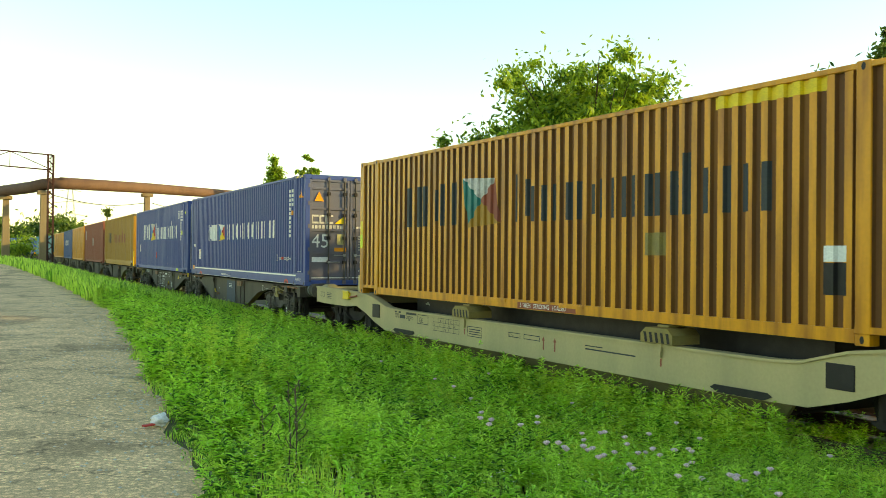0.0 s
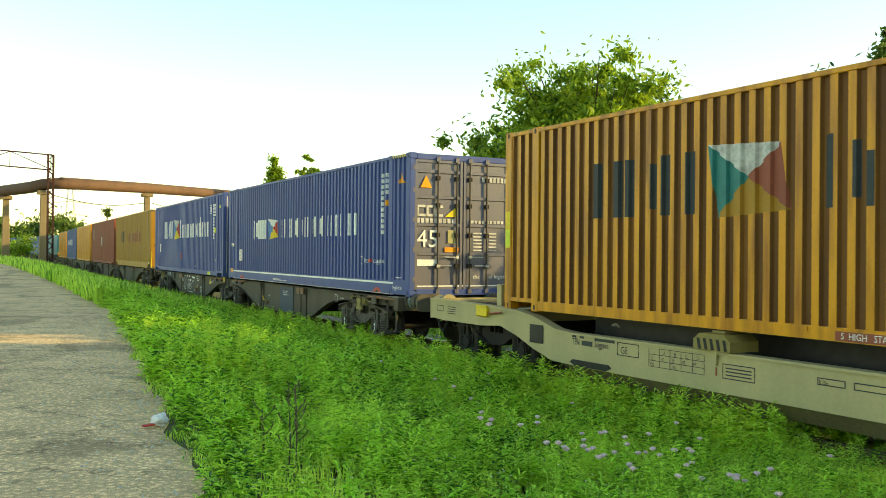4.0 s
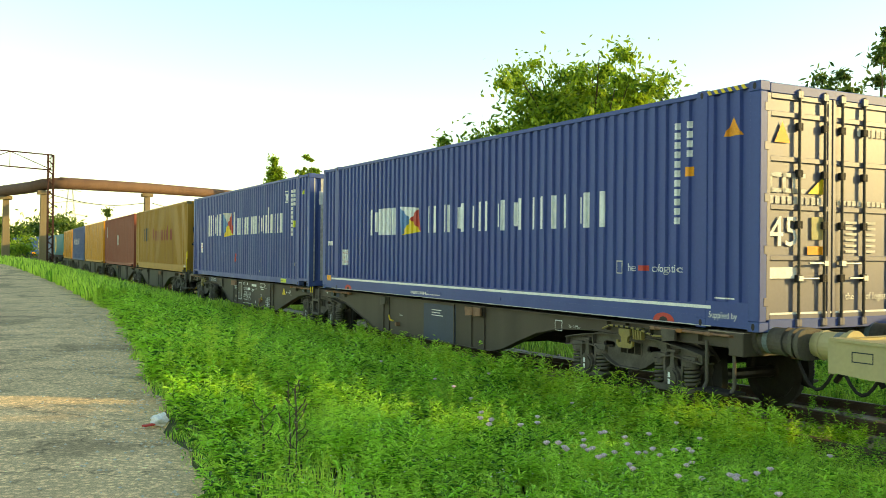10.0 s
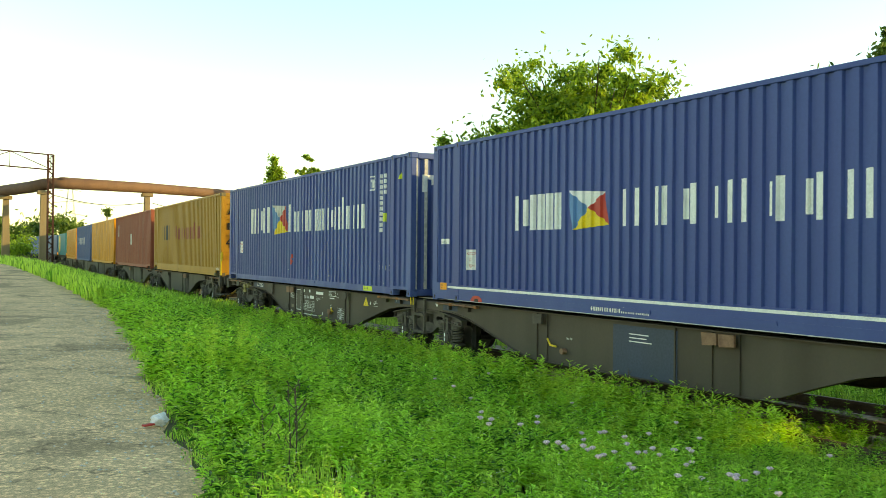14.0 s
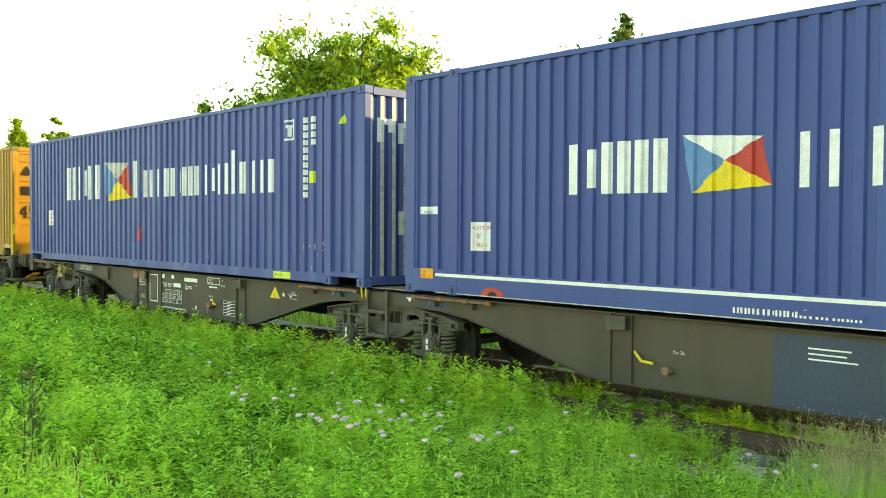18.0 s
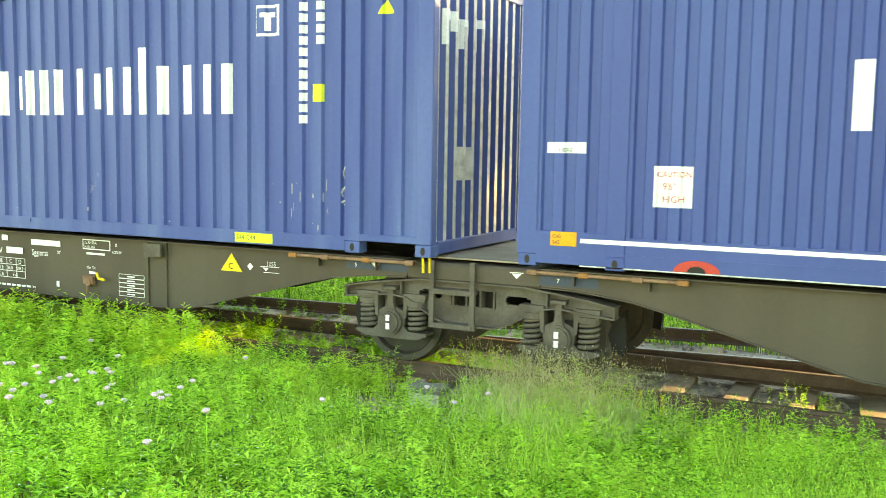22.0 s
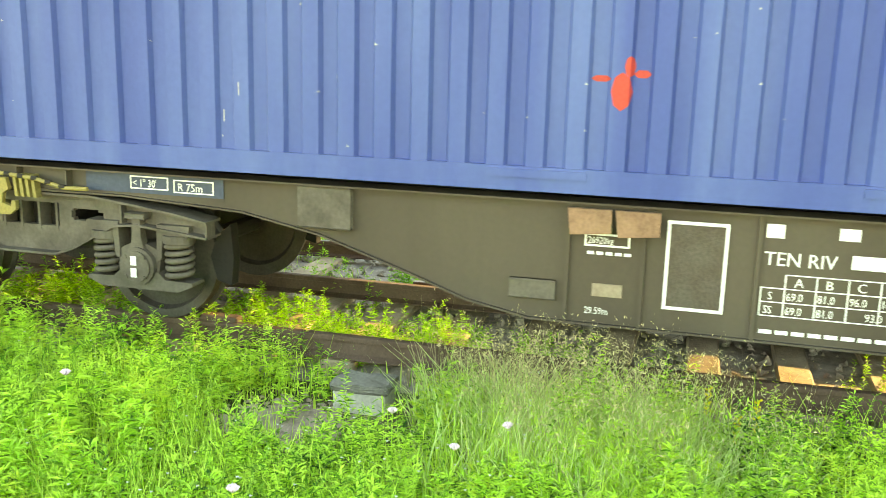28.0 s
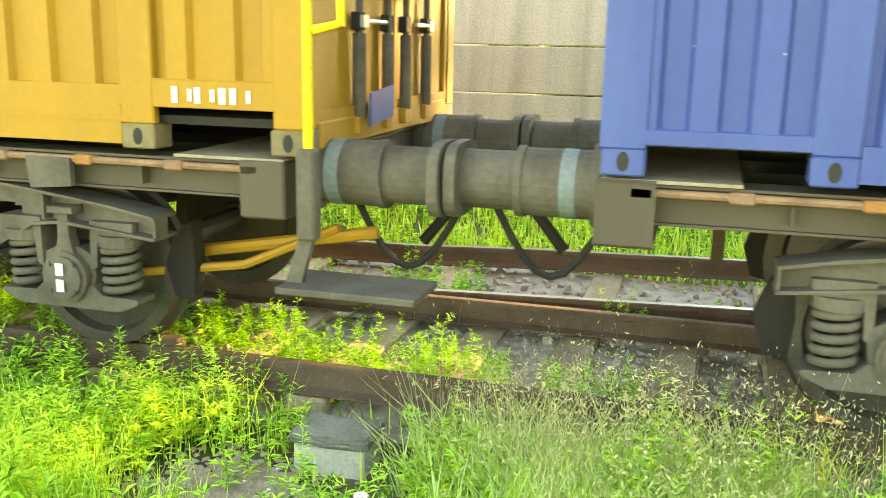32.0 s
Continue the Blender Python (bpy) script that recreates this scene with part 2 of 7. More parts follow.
def asphalt():
    """Worn lane: pale dusty binder, exposed grit, soft dark worn areas and hair cracks."""
    m = material("worn_pale_asphalt", (0.75, 0.54, 0.29), 0.92, 0, (0.6, 0.43, 0.225), 0.5, 1.0, 70, 0.5, grain=0.45)
    nt = m.node_tree
    b = nt.nodes["Principled BSDF"]
    tc = nt.nodes["Texture Coordinate"]
    src = b.inputs["Base Color"].links[0].from_socket
    for kind, scale, lo, hi, dark in (("crack", 0.6, 0.0, 0.022, 0.38), ("grit", 17.0, 0.1, 0.55, 0.6)):
        vo = nt.nodes.new("ShaderNodeTexVoronoi")
        vo.feature = "DISTANCE_TO_EDGE" if kind == "crack" else "F1"
        vo.inputs["Scale"].default_value = scale
        if kind == "crack":
            wob = nt.nodes.new("ShaderNodeTexNoise")
            wob.inputs["Scale"].default_value, wob.inputs["Detail"].default_value = 3.0, 5
            vm = nt.nodes.new("ShaderNodeVectorMath")
            vm.operation = "ADD"
            nt.links.new(tc.outputs["Object"], wob.inputs["Vector"])
            nt.links.new(tc.outputs["Object"], vm.inputs[0])
            nt.links.new(wob.outputs["Color"], vm.inputs[1])
            nt.links.new(vm.outputs[0], vo.inputs["Vector"])
        else:
            nt.links.new(tc.outputs["Object"], vo.inputs["Vector"])
        mr = nt.nodes.new("ShaderNodeMapRange")
        mr.inputs["From Min"].default_value, mr.inputs["From Max"].default_value = lo, hi
        mr.inputs["To Min"].default_value, mr.inputs["To Max"].default_value = (dark, 1.0) if kind == "crack" else (1.25, dark)
        nt.links.new(vo.outputs["Distance"], mr.inputs[0])
        mx = nt.nodes.new("ShaderNodeMix")
        mx.data_type, mx.blend_type = "RGBA", "MULTIPLY"
        mx.inputs[0].default_value = 0.8
        nt.links.new(src, mx.inputs[6])
        nt.links.new(mr.outputs[0], mx.inputs[7])
        src = mx.outputs[2]
    for scale, lo, hi, dark in ((0.33, 0.54, 0.58, 0.72), (1.1, 0.58, 0.64, 0.68)):
        old = nt.nodes.new("ShaderNodeTexNoise")
        old.inputs["Scale"].default_value, old.inputs["Detail"].default_value, old.inputs["Roughness"].default_value = scale, 9, 0.6
        nt.links.new(tc.outputs["Object"], old.inputs["Vector"])
        mr = nt.nodes.new("ShaderNodeMapRange")
        mr.inputs["From Min"].default_value, mr.inputs["From Max"].default_value = lo, hi
        mr.inputs["To Min"].default_value, mr.inputs["To Max"].default_value = 1.16, dark
        nt.links.new(old.outputs[0], mr.inputs[0])
        mx = nt.nodes.new("ShaderNodeMix")
        mx.data_type, mx.blend_type = "RGBA", "MULTIPLY"
        mx.inputs[0].default_value = 1.0
        nt.links.new(src, mx.inputs[6])
        nt.links.new(mr.outputs[0], mx.inputs[7])
        src = mx.outputs[2]
    st = nt.nodes.new("ShaderNodeTexNoise")
    st.inputs["Scale"].default_value, st.inputs["Detail"].default_value, st.inputs["Roughness"].default_value = 1.8, 12, 0.82
    nt.links.new(tc.outputs["Object"], st.inputs["Vector"])
    mr = nt.nodes.new("ShaderNodeMapRange")
    mr.inputs["From Min"].default_value, mr.inputs["From Max"].default_value = 0.34, 0.66
    mr.inputs["To Min"].default_value, mr.inputs["To Max"].default_value = 0.74, 1.25
    nt.links.new(st.outputs[0], mr.inputs[0])
    mx = nt.nodes.new("ShaderNodeMix")
    mx.data_type, mx.blend_type = "RGBA", "MULTIPLY"
    mx.inputs[0].default_value = 1.0
    nt.links.new(src, mx.inputs[6])
    nt.links.new(mr.outputs[0], mx.inputs[7])
    nt.links.new(mx.outputs[2], b.inputs["Base Color"])
    return m


ASPHALT = asphalt()
SOIL = material("soil_and_moss", (0.075, 0.095, 0.03), 0.95, 0, (0.19, 0.145, 0.09), 1.2, 0.8, 12, 0.7)
BARK = material("bark", (0.12, 0.09, 0.06), 0.9, 0, (0.06, 0.045, 0.03), 6, 0.7, 30, 0.6, True)
BRICK_PINK = material("salmon_render", (0.6, 0.28, 0.17), 0.85, 0, (0.5, 0.22, 0.13), 2, 0.6, 40, 0.2)
TEAL = material("teal_tarpaulin", (0.02, 0.2, 0.24), 0.55, 0, (0.02, 0.14, 0.2), 2, 0.6, 30, 0.1)
TARP_BLUE = material("blue_tarpaulin", (0.04, 0.11, 0.24), 0.55, 0, (0.03, 0.08, 0.18), 2, 0.6, 30, 0.1)
GRASS = leaf_material("grass_blades", (0.12, 0.34, 0.025), (0.68, 0.92, 0.14), 0.27)
HERB = leaf_material("fresh_herb_leaves", (0.07, 0.28, 0.015), (0.66, 0.95, 0.13), 0.27)
GRASS_FINE = leaf_material("fine_pale_grass", (0.48, 0.7, 0.18), (0.8, 0.92, 0.4), 0.45)
WEED = leaf_material("weed_leaves", (0.02, 0.12, 0.01), (0.52, 0.88, 0.1), 0.23)
WEED_PALE = leaf_material("pale_weed_leaves", (0.3, 0.54, 0.05), (0.74, 0.9, 0.13), 0.42)
TRACK_WEED = leaf_material("yellow_green_track_weed", (0.12, 0.32, 0.02), (0.4, 0.74, 0.07), 0.3)
SEED = leaf_material("dry_seed_heads", (0.4, 0.4, 0.16), (0.68, 0.6, 0.32), 0.3)
TREE_LEAF = leaf_material("tree_leaves", (0.06, 0.15, 0.015), (0.36, 0.5, 0.045), 0.5)
TREE_DARK = leaf_material("dark_tree_leaves", (0.03, 0.08, 0.012), (0.13, 0.2, 0.03), 0.4)
LILAC = leaf_material("lilac_petals", (0.62, 0.42, 0.5), (0.86, 0.68, 0.74), 0.3)
PALE_PETAL = leaf_material("white_petals", (0.6, 0.62, 0.5), (0.8, 0.8, 0.72), 0.3)
YELLOW_PETAL = leaf_material("yellow_petals", (0.7, 0.55, 0.03), (0.85, 0.75, 0.05), 0.3)


# ---- geometry helpers ----
def mesh_ob(name, bm, mat, parent=None, label="", smooth=False):
    me = bpy.data.meshes.new(name)
    bmesh.ops.recalc_face_normals(bm, faces=bm.faces)
    bm.to_mesh(me)
    bm.free()
    if smooth:
        for p in me.polygons:
            p.use_smooth = True
    me.materials.append(mat)
    ob = new(name, me)
    ob.parent = parent
    return tagged(ob, label)


def part(name, bm, mat, parent, label="", smooth=False):
    return mesh_ob(name, bm, mat, parent, label, smooth)


def raw(name, verts, faces, mat, parent=None, label=""):
    """A large mesh straight from lists or arrays."""
    me = bpy.data.meshes.new(name)
    me.from_pydata(verts, [], faces)
    me.materials.append(mat)
    ob = new(name, me)
    ob.parent = parent
    return tagged(ob, label)


def thing(name, label, category, group="", at=None, kind=""):
    ob = new(name)
    ob.empty_display_size = 0.3
    if at is not None:
        ob.matrix_basis = at
    return tagged(ob, label, category, group, kind)


def box(x0, x1, y0, y1, z0, z1, bm=None, bev=0.0):
    bm = bm or bmesh.new()
    if bev:
        b2 = bmesh.new()
        bmesh.ops.create_cube(b2, size=1)
        for v in b2.verts:
            v.co = ((x0 + x1) / 2 + v.co.x * (x1 - x0), (y0 + y1) / 2 + v.co.y * (y1 - y0), (z0 + z1) / 2 + v.co.z * (z1 - z0))
        bmesh.ops.bevel(b2, geom=b2.edges[:], offset=bev, segments=1, affect="EDGES")
        vs = {v: bm.verts.new(v.co) for v in b2.verts}
        for f in b2.faces:
            bm.faces.new([vs[v] for v in f.verts])
        b2.free()
        return bm
    v = [bm.verts.new(c) for c in ((x0, y0, z0), (x1, y0, z0), (x1, y1, z0), (x0, y1, z0), (x0, y0, z1), (x1, y0, z1), (x1, y1, z1), (x0, y1, z1))]
    for f in ((0, 3, 2, 1), (4, 5, 6, 7), (0, 1, 5, 4), (1, 2, 6, 5), (2, 3, 7, 6), (3, 0, 4, 7)):
        bm.faces.new([v[i] for i in f])
    return bm


def prism(pts, x0, x1, bm=None, axis="x"):
    """A flat outline (in y, z; or x, z for axis y; or x, y for axis z) given thickness along the axis."""
    bm = bm or bmesh.new()

    def at(a, b, d):
        return (d, a, b) if axis == "x" else (a, d, b) if axis == "y" else (a, b, d)
    lo = [bm.verts.new(at(a, b, x0)) for a, b in pts]
    hi = [bm.verts.new(at(a, b, x1)) for a, b in pts]
    n = len(pts)
    bm.faces.new(lo)
    bm.faces.new(hi[::-1])
    for i in range(n):
        bm.faces.new((lo[i], hi[i], hi[(i + 1) % n], lo[(i + 1) % n]))
    return bm


def rod(p0, p1, r0, r1=None, seg=10, bm=None, caps=True):
    bm = bm or bmesh.new()
    p0, p1 = Vector(p0), Vector(p1)
    d = (p1 - p0).normalized()
    a = d.orthogonal().normalized()
    b = d.cross(a)
    r1 = r0 if r1 is None else r1
    rings = []
    for p, r in ((p0, r0), (p1, r1)):
        rings.append([bm.verts.new(p + (a * math.cos(k * math.tau / seg) + b * math.sin(k * math.tau / seg)) * r) for k in range(seg)])
    for k in range(seg):
        bm.faces.new((rings[0][k], rings[0][(k + 1) % seg], rings[1][(k + 1) % seg], rings[1][k]))
    if caps:
        bm.faces.new(rings[0][::-1])
        bm.faces.new(rings[1])
    return bm


def tube(pts, r, seg=8, bm=None):
    """A bent pipe or bar through the points; r may be one radius or one per point."""
    bm = bm or bmesh.new()
    pts = [Vector(p) for p in pts]
    rr = r if isinstance(r, (list, tuple)) else [r] * len(pts)
    d0 = (pts[1] - pts[0]).normalized()
    a = d0.orthogonal().normalized()
    last = None
    for i, p in enumerate(pts):
        d = (pts[min(i + 1, len(pts) - 1)] - pts[max(i - 1, 0)]).normalized()
        a = (a - d * a.dot(d)).normalized()
        b = d.cross(a)
        ring = [bm.verts.new(p + (a * math.cos(k * math.tau / seg) + b * math.sin(k * math.tau / seg)) * rr[i]) for k in range(seg)]
        if last:
            for k in range(seg):
                bm.faces.new((last[k], last[(k + 1) % seg], ring[(k + 1) % seg], ring[k]))
        else:
            bm.faces.new(ring[::-1])
        last = ring
    bm.faces.new(last)
    return bm


def lathe(profile, seg=28, bm=None, centre=(0, 0, 0)):
    """Radius, x pairs spun round the x axis."""
    bm = bm or bmesh.new()
    cx, cy, cz = centre
    rings = [[bm.verts.new((cx + x, cy + r * math.cos(k * math.tau / seg), cz + r * math.sin(k * math.tau / seg))) for k in range(seg)] for r, x in profile]
    for i in range(len(rings) - 1):
        for k in range(seg):
            bm.faces.new((rings[i][k], rings[i][(k + 1) % seg], rings[i + 1][(k + 1) % seg], rings[i + 1][k]))
    bm.faces.new(rings[0][::-1])
    bm.faces.new(rings[-1])
    return bm


def text_mesh(words, size):
    """Triangles of a line of writing in the built-in font, as lists of 2D corners, starting at 0, 0."""
    cu = bpy.data.curves.new("words", "FONT")
    cu.body, cu.size, cu.resolution_u = words, size, 2
    ob = bpy.data.objects.new("words", cu)
    me = ob.to_mesh()
    polys = [[(me.vertices[i].co.x, me.vertices[i].co.y) for i in p.vertices] for p in me.polygons]
    ob.to_mesh_clear()
    bpy.data.objects.remove(ob)
    bpy.data.curves.remove(cu)
    return polys


# ---- the line of the track ----
KNOTS_Y = [-60, 0, 20, 27, 32, 38, 47, 57, 67, 82, 101.5, 117, 128, 143, 158, 175, 200, 260]
KNOTS_X = [9.413, 9.413, 9.413, 9.48, 9.62, 9.83, 10.11, 10.51, 10.88, 11.48, 12.5, 13.35, 13.5, 12.6, 10.8, 7.6, 1.5, -16.5]
LINE_Y = np.arange(-60, 261, 1.0)
LINE_X = np.convolve(np.pad(np.interp(LINE_Y, KNOTS_Y, KNOTS_X), 4, mode="edge"), np.ones(9) / 9, mode="valid")


def line_x(y):
    return float(np.interp(y, LINE_Y, LINE_X))


TRAIN = []          # every thing of the train: object, place along the train, height of its base above the rail
WHEELS = []         # wheelsets that are seen turning
# metres run at each whole second
RUN = [0, 1.52, 3.06, 4.57, 6.07, 7.58, 9.1, 10.58, 12.07, 13.56, 15.04, 16.47, 17.89, 19.36, 20.87, 22.4, 23.93, 25.45, 26.98, 28.5, 30.03, 31.57, 33.06, 34.58, 36.11, 37.61, 39.09, 40.57, 42.06, 43.53, 45.03, 46.54, 48.02]


def on_line(u, z, run, half=5.0):
    y = u - run
    a, b = line_x(y - half), line_x(y + half)
    return pose((a + b) / 2, y, z, 0, 0, math.degrees(math.atan2(a - b, 2 * half)))


# ---- containers ----
W, H, L45 = 1.22, 2.896, 13.716


class Ribs:
    """The folded steel of a container wall: depth along its length."""

    def __init__(self, y0, y1, pitch, depth, flat=0.32):
        n = max(1, round((y1 - y0) / pitch))
        p = (y1 - y0) / n
        self.y, self.d = [], []
        for i in range(n):
            a = y0 + i * p
            for f, d in ((0.0, 0), (flat / 2, 0), (0.5 - flat / 2 * 0.9, 1), (0.5 + flat / 2 * 0.9, 1), (1 - flat / 2, 0)):
                self.y.append(a + f * p)
                self.d.append(d * depth)
        self.y.append(y1)
        self.d.append(0)

    def sheet(self, x, sign, z0, z1, bm, ends=False):
        """sign -1: seen from -x. ends: the sheet stands across, seen from -y."""
        last = None
        for y, d in zip(self.y, self.d):
            q = x - sign * d
            v = [bm.verts.new((y, q, z) if ends else (q, y, z)) for z in (z0, z1)]
            if last:
                bm.faces.new((last[0], v[0], v[1], last[1]))
            last = v
        return bm

    def lay(self, polys, x, out, bm, ends=False):
        """Paint: convex outlines in y, z, cut at the folds and laid 3 mm in front of the sheet."""
        for poly in polys:
            lo, hi = min(p[0] for p in poly), max(p[0] for p in poly)
            for i in range(len(self.y) - 1):
                a, b = self.y[i], self.y[i + 1]
                if b <= lo or a >= hi or b - a < 1e-6:
                    continue
                piece = cut(cut(poly, a, 1), b, -1)
                if len(piece) < 3:
                    continue
                vs = []
                for y, z in piece:
                    d = self.d[i] + (self.d[i + 1] - self.d[i]) * (y - a) / (b - a)
                    q = x - out * d + out * 0.003
                    vs.append(bm.verts.new((y, q, z) if ends else (q, y, z)))
                bm.faces.new(vs)
        return bm


def cut(poly, at, sign):
    """Keeps the part of a convex outline with sign * (y - at) >= 0."""
    out = []
    for i in range(len(poly)):
        p, q = poly[i], poly[(i + 1) % len(poly)]
        a, b = sign * (p[0] - at), sign * (q[0] - at)
        if a >= 0:
            out.append(p)
        if a * b < 0:
            t = a / (a - b)
            out.append((at, p[1] + (q[1] - p[1]) * t))
    return out


def rect(y0, y1, z0, z1):
    return [(y0, z0), (y1, z0), (y1, z1), (y0, z1)]


def ring_box(y0, y1, z0, z1, w):
    """A hollow rectangle as four bars."""
    return [rect(y0, y1, z1 - w, z1), rect(y0, y1, z0, z0 + w), rect(y0, y0 + w, z0 + w, z1 - w), rect(y1 - w, y1, z0 + w, z1 - w)]


def sign_bars(y_left, y_right, z0, z1, counts, w):
    """A brand's lettering as plain upright bars, from the left (large y) to the right: one, two or three to a mark; capital marks are full height."""
    def wide(c):
        return {"i": 0.55, " ": 0.35, "r": 0.75, "m": 1.4}.get(c.lower(), 1.0)
    step = (y_left - y_right) / sum(wide(c) for c in counts)
    out, y = [], y_left
    for c in counts:
        k = step * wide(c)
        a, b = y - k + w * 0.5, y - w * 0.1
        y -= k
        top = z1 if c.isupper() or c == "i" else z0 + (z1 - z0) * 0.72
        if c.lower() in "ir":
            q = (a + b) / 2
            out.append(rect(q - w * 0.65, q + w * 0.65, z0, top))
        elif c.lower() == "m":
            out += [rect(q, q + w, z0, top) for q in (a, (a + b - w) / 2, b - w)]
        elif c != " ":
            # the second bar of a pair is slimmer and stops short
            slim = w * (1.2 if c.lower() in "co" else 0.8)
            out += [rect(b - w * 1.2, b, z0, top), rect(a, a + slim, z0 + (top - z0) * (0.0 if c.lower() in "co" else 0.12), top - (top - z0) * (0.0 if c.lower() in "co" else 0.12))]
    return out


def brand(t, ribs, shapes, mat, label="", x=-1.208):
    for bar in shapes:
        part("brand_shape", ribs.lay([bar], x, -1, bmesh.new()), mat, t, label)


def flag(y_left, y_right, z0, z1):
    """Four triangles of a waving flag: white, blue, red, yellow."""
    c = ((y_left + y_right) / 2, (z0 + z1) / 2 + 0.02)
    tl, tr, bl, br = (y_left, z1), (y_right + 0.12, z1 - 0.06), (y_left - 0.14, z0), (y_right, z0 + 0.06)
    return [tl, tr, c], [tl, c, bl], [tr, br, c], [bl, c, br]


def oval(cy, cz, ry, rz, n=10):
    return [(cy + ry * math.cos(k * math.tau / n), cz + rz * math.sin(k * math.tau / n)) for k in range(n)]


def words(line, size, y_left, z, squeeze=1.0):
    """Writing read from outside the near wall: to the right is -y."""
    return [[(y_left - a * squeeze, z + b) for a, b in tri] for tri in text_mesh(line, size)]


def clusters(polys, gap=0.07):
    """Groups outlines that lie close together along the wall, so that each block of writing is a part of its own."""
    out, end = [], None
    for p in sorted(polys, key=lambda p: min(q[0] for q in p)):
        lo, hi = min(q[0] for q in p), max(q[0] for q in p)
        if end is None or lo > end + gap:
            out.append([])
            end = hi
        out[-1].append(p)
        end = max(end, hi)
    return out


FLAT = Ribs(-8, 8, 16, 0.0)


def casting(parent, x, y, z, mat):
    sx = -1 if x < 0 else 1
    bm = box(x, x - sx * 0.16, y - 0.089, y + 0.089, z, z + 0.118, bev=0.008)
    c = part("corner_casting", bm, mat, parent)
    part("hole", prism(oval(y, z + 0.06, 0.026, 0.042), x + sx * 0.002, x - sx * 0.006), BLACK, c)
    return c


def container(name, label, paint, u, pitch, group, z0=1.155, length=L45, far=False, end="ribs", end_paint=None, deep_rail=False, rail_paint=None, dirt=None):
    t = thing(name, label, "shipping container", group)
    TRAIN.append((t, u, z0))
    h = length / 2
    rail = rail_paint or paint
    low = 0.30 if deep_rail else 0.165
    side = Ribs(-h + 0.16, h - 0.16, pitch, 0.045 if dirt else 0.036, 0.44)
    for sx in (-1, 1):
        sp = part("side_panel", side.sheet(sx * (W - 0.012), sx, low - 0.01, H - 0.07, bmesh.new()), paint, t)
        # slopes and recesses turn brown: fold shade is put into the colour with dirt
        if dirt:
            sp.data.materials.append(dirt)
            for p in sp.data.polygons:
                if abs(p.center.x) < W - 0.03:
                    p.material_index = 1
        b = box(sx * W, sx * (W - 0.06), -5.9, 5.9, 0.02, low)
        if deep_rail:
            box(sx * (W + 0.006), sx * W, -h + 0.9, h - 0.9, 0.13, 0.15, b)
        part("bottom_rail", b, rail, t)
        for sy in (-1, 1):
            part("end_rail", box(sx * W, sx * (W - 0.06), sy * 5.9, sy * (h - 0.16), 0.03 if paint is BLUE else low * 0.55 + 0.04, low + 0.03, bev=0.004), rail, t)
        part("top_rail", box(sx * W, sx * (W - 0.06), -h + 0.17, h - 0.17, H - 0.075, H - 0.012, bev=0.006), paint, t)
        for sy in (-1, 1):
            part("corner_post", box(sx * W, sx * (W - 0.12), sy * h, sy * (h - 0.165), 0.118, H - 0.118, bev=0.01), paint, t)
            for z in (0, H - 0.118):
                casting(t, sx * (W + 0.002), sy * (h - 0.089), z, TAN_WORN_SHADE if paint is YELLOW else paint)
            if length > 13 and not far:
                q = sy * 5.99
                part("intermediate_post", box(sx * (W + 0.004), sx * (W - 0.05), q - 0.09, q + 0.09, 0.118, H - 0.1, bev=0.008), paint, t)
                casting(t, sx * (W + 0.006), q, 0, TAN_WORN_SHADE if paint is YELLOW else paint)
                casting(t, sx * (W + 0.006), q, H - 0.115, paint)
        if not far:
            for y in (-1.05, 1.05):
                part("forklift_pocket_cover", box(sx * (W + 0.012), sx * W, y - 0.3, y + 0.3, 0.1, 0.15), paint, t)
    roof = Ribs(-h + 0.1, h - 0.1, 0.35, 0.02)
    bm = bmesh.new()
    last = None
    for y, d in zip(roof.y, roof.d):
        v = [bm.verts.new((x, y, H - 0.014 - d)) for x in (-W + 0.05, W - 0.05)]
        if last:
            bm.faces.new((last[0], last[1], v[1], v[0]))
        last = v
    part("roof", bm, paint, t)
    part("floor_frame", box(-W + 0.06, W - 0.06, -h + 0.1, h - 0.1, 0.12, 0.16), DARK, t)
    for sy in (-1, 1):
        part("end_sill", box(-W + 0.16, W - 0.16, sy * h, sy * (h - 0.1), 0.02, 0.15, bev=0.008), paint, t)
        part("end_header", box(-W + 0.16, W - 0.16, sy * h, sy * (h - 0.1), H - 0.13, H - 0.012, bev=0.008), paint, t)
        if sy > 0 or end == "ribs":
            er = Ribs(-W + 0.12, W - 0.12, 0.23, 0.045)
            part("end_wall", er.sheet(sy * (h - 0.02), sy, 0.14, H - 0.12, bmesh.new(), True), paint, t)
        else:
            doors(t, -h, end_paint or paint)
    return t, side, h


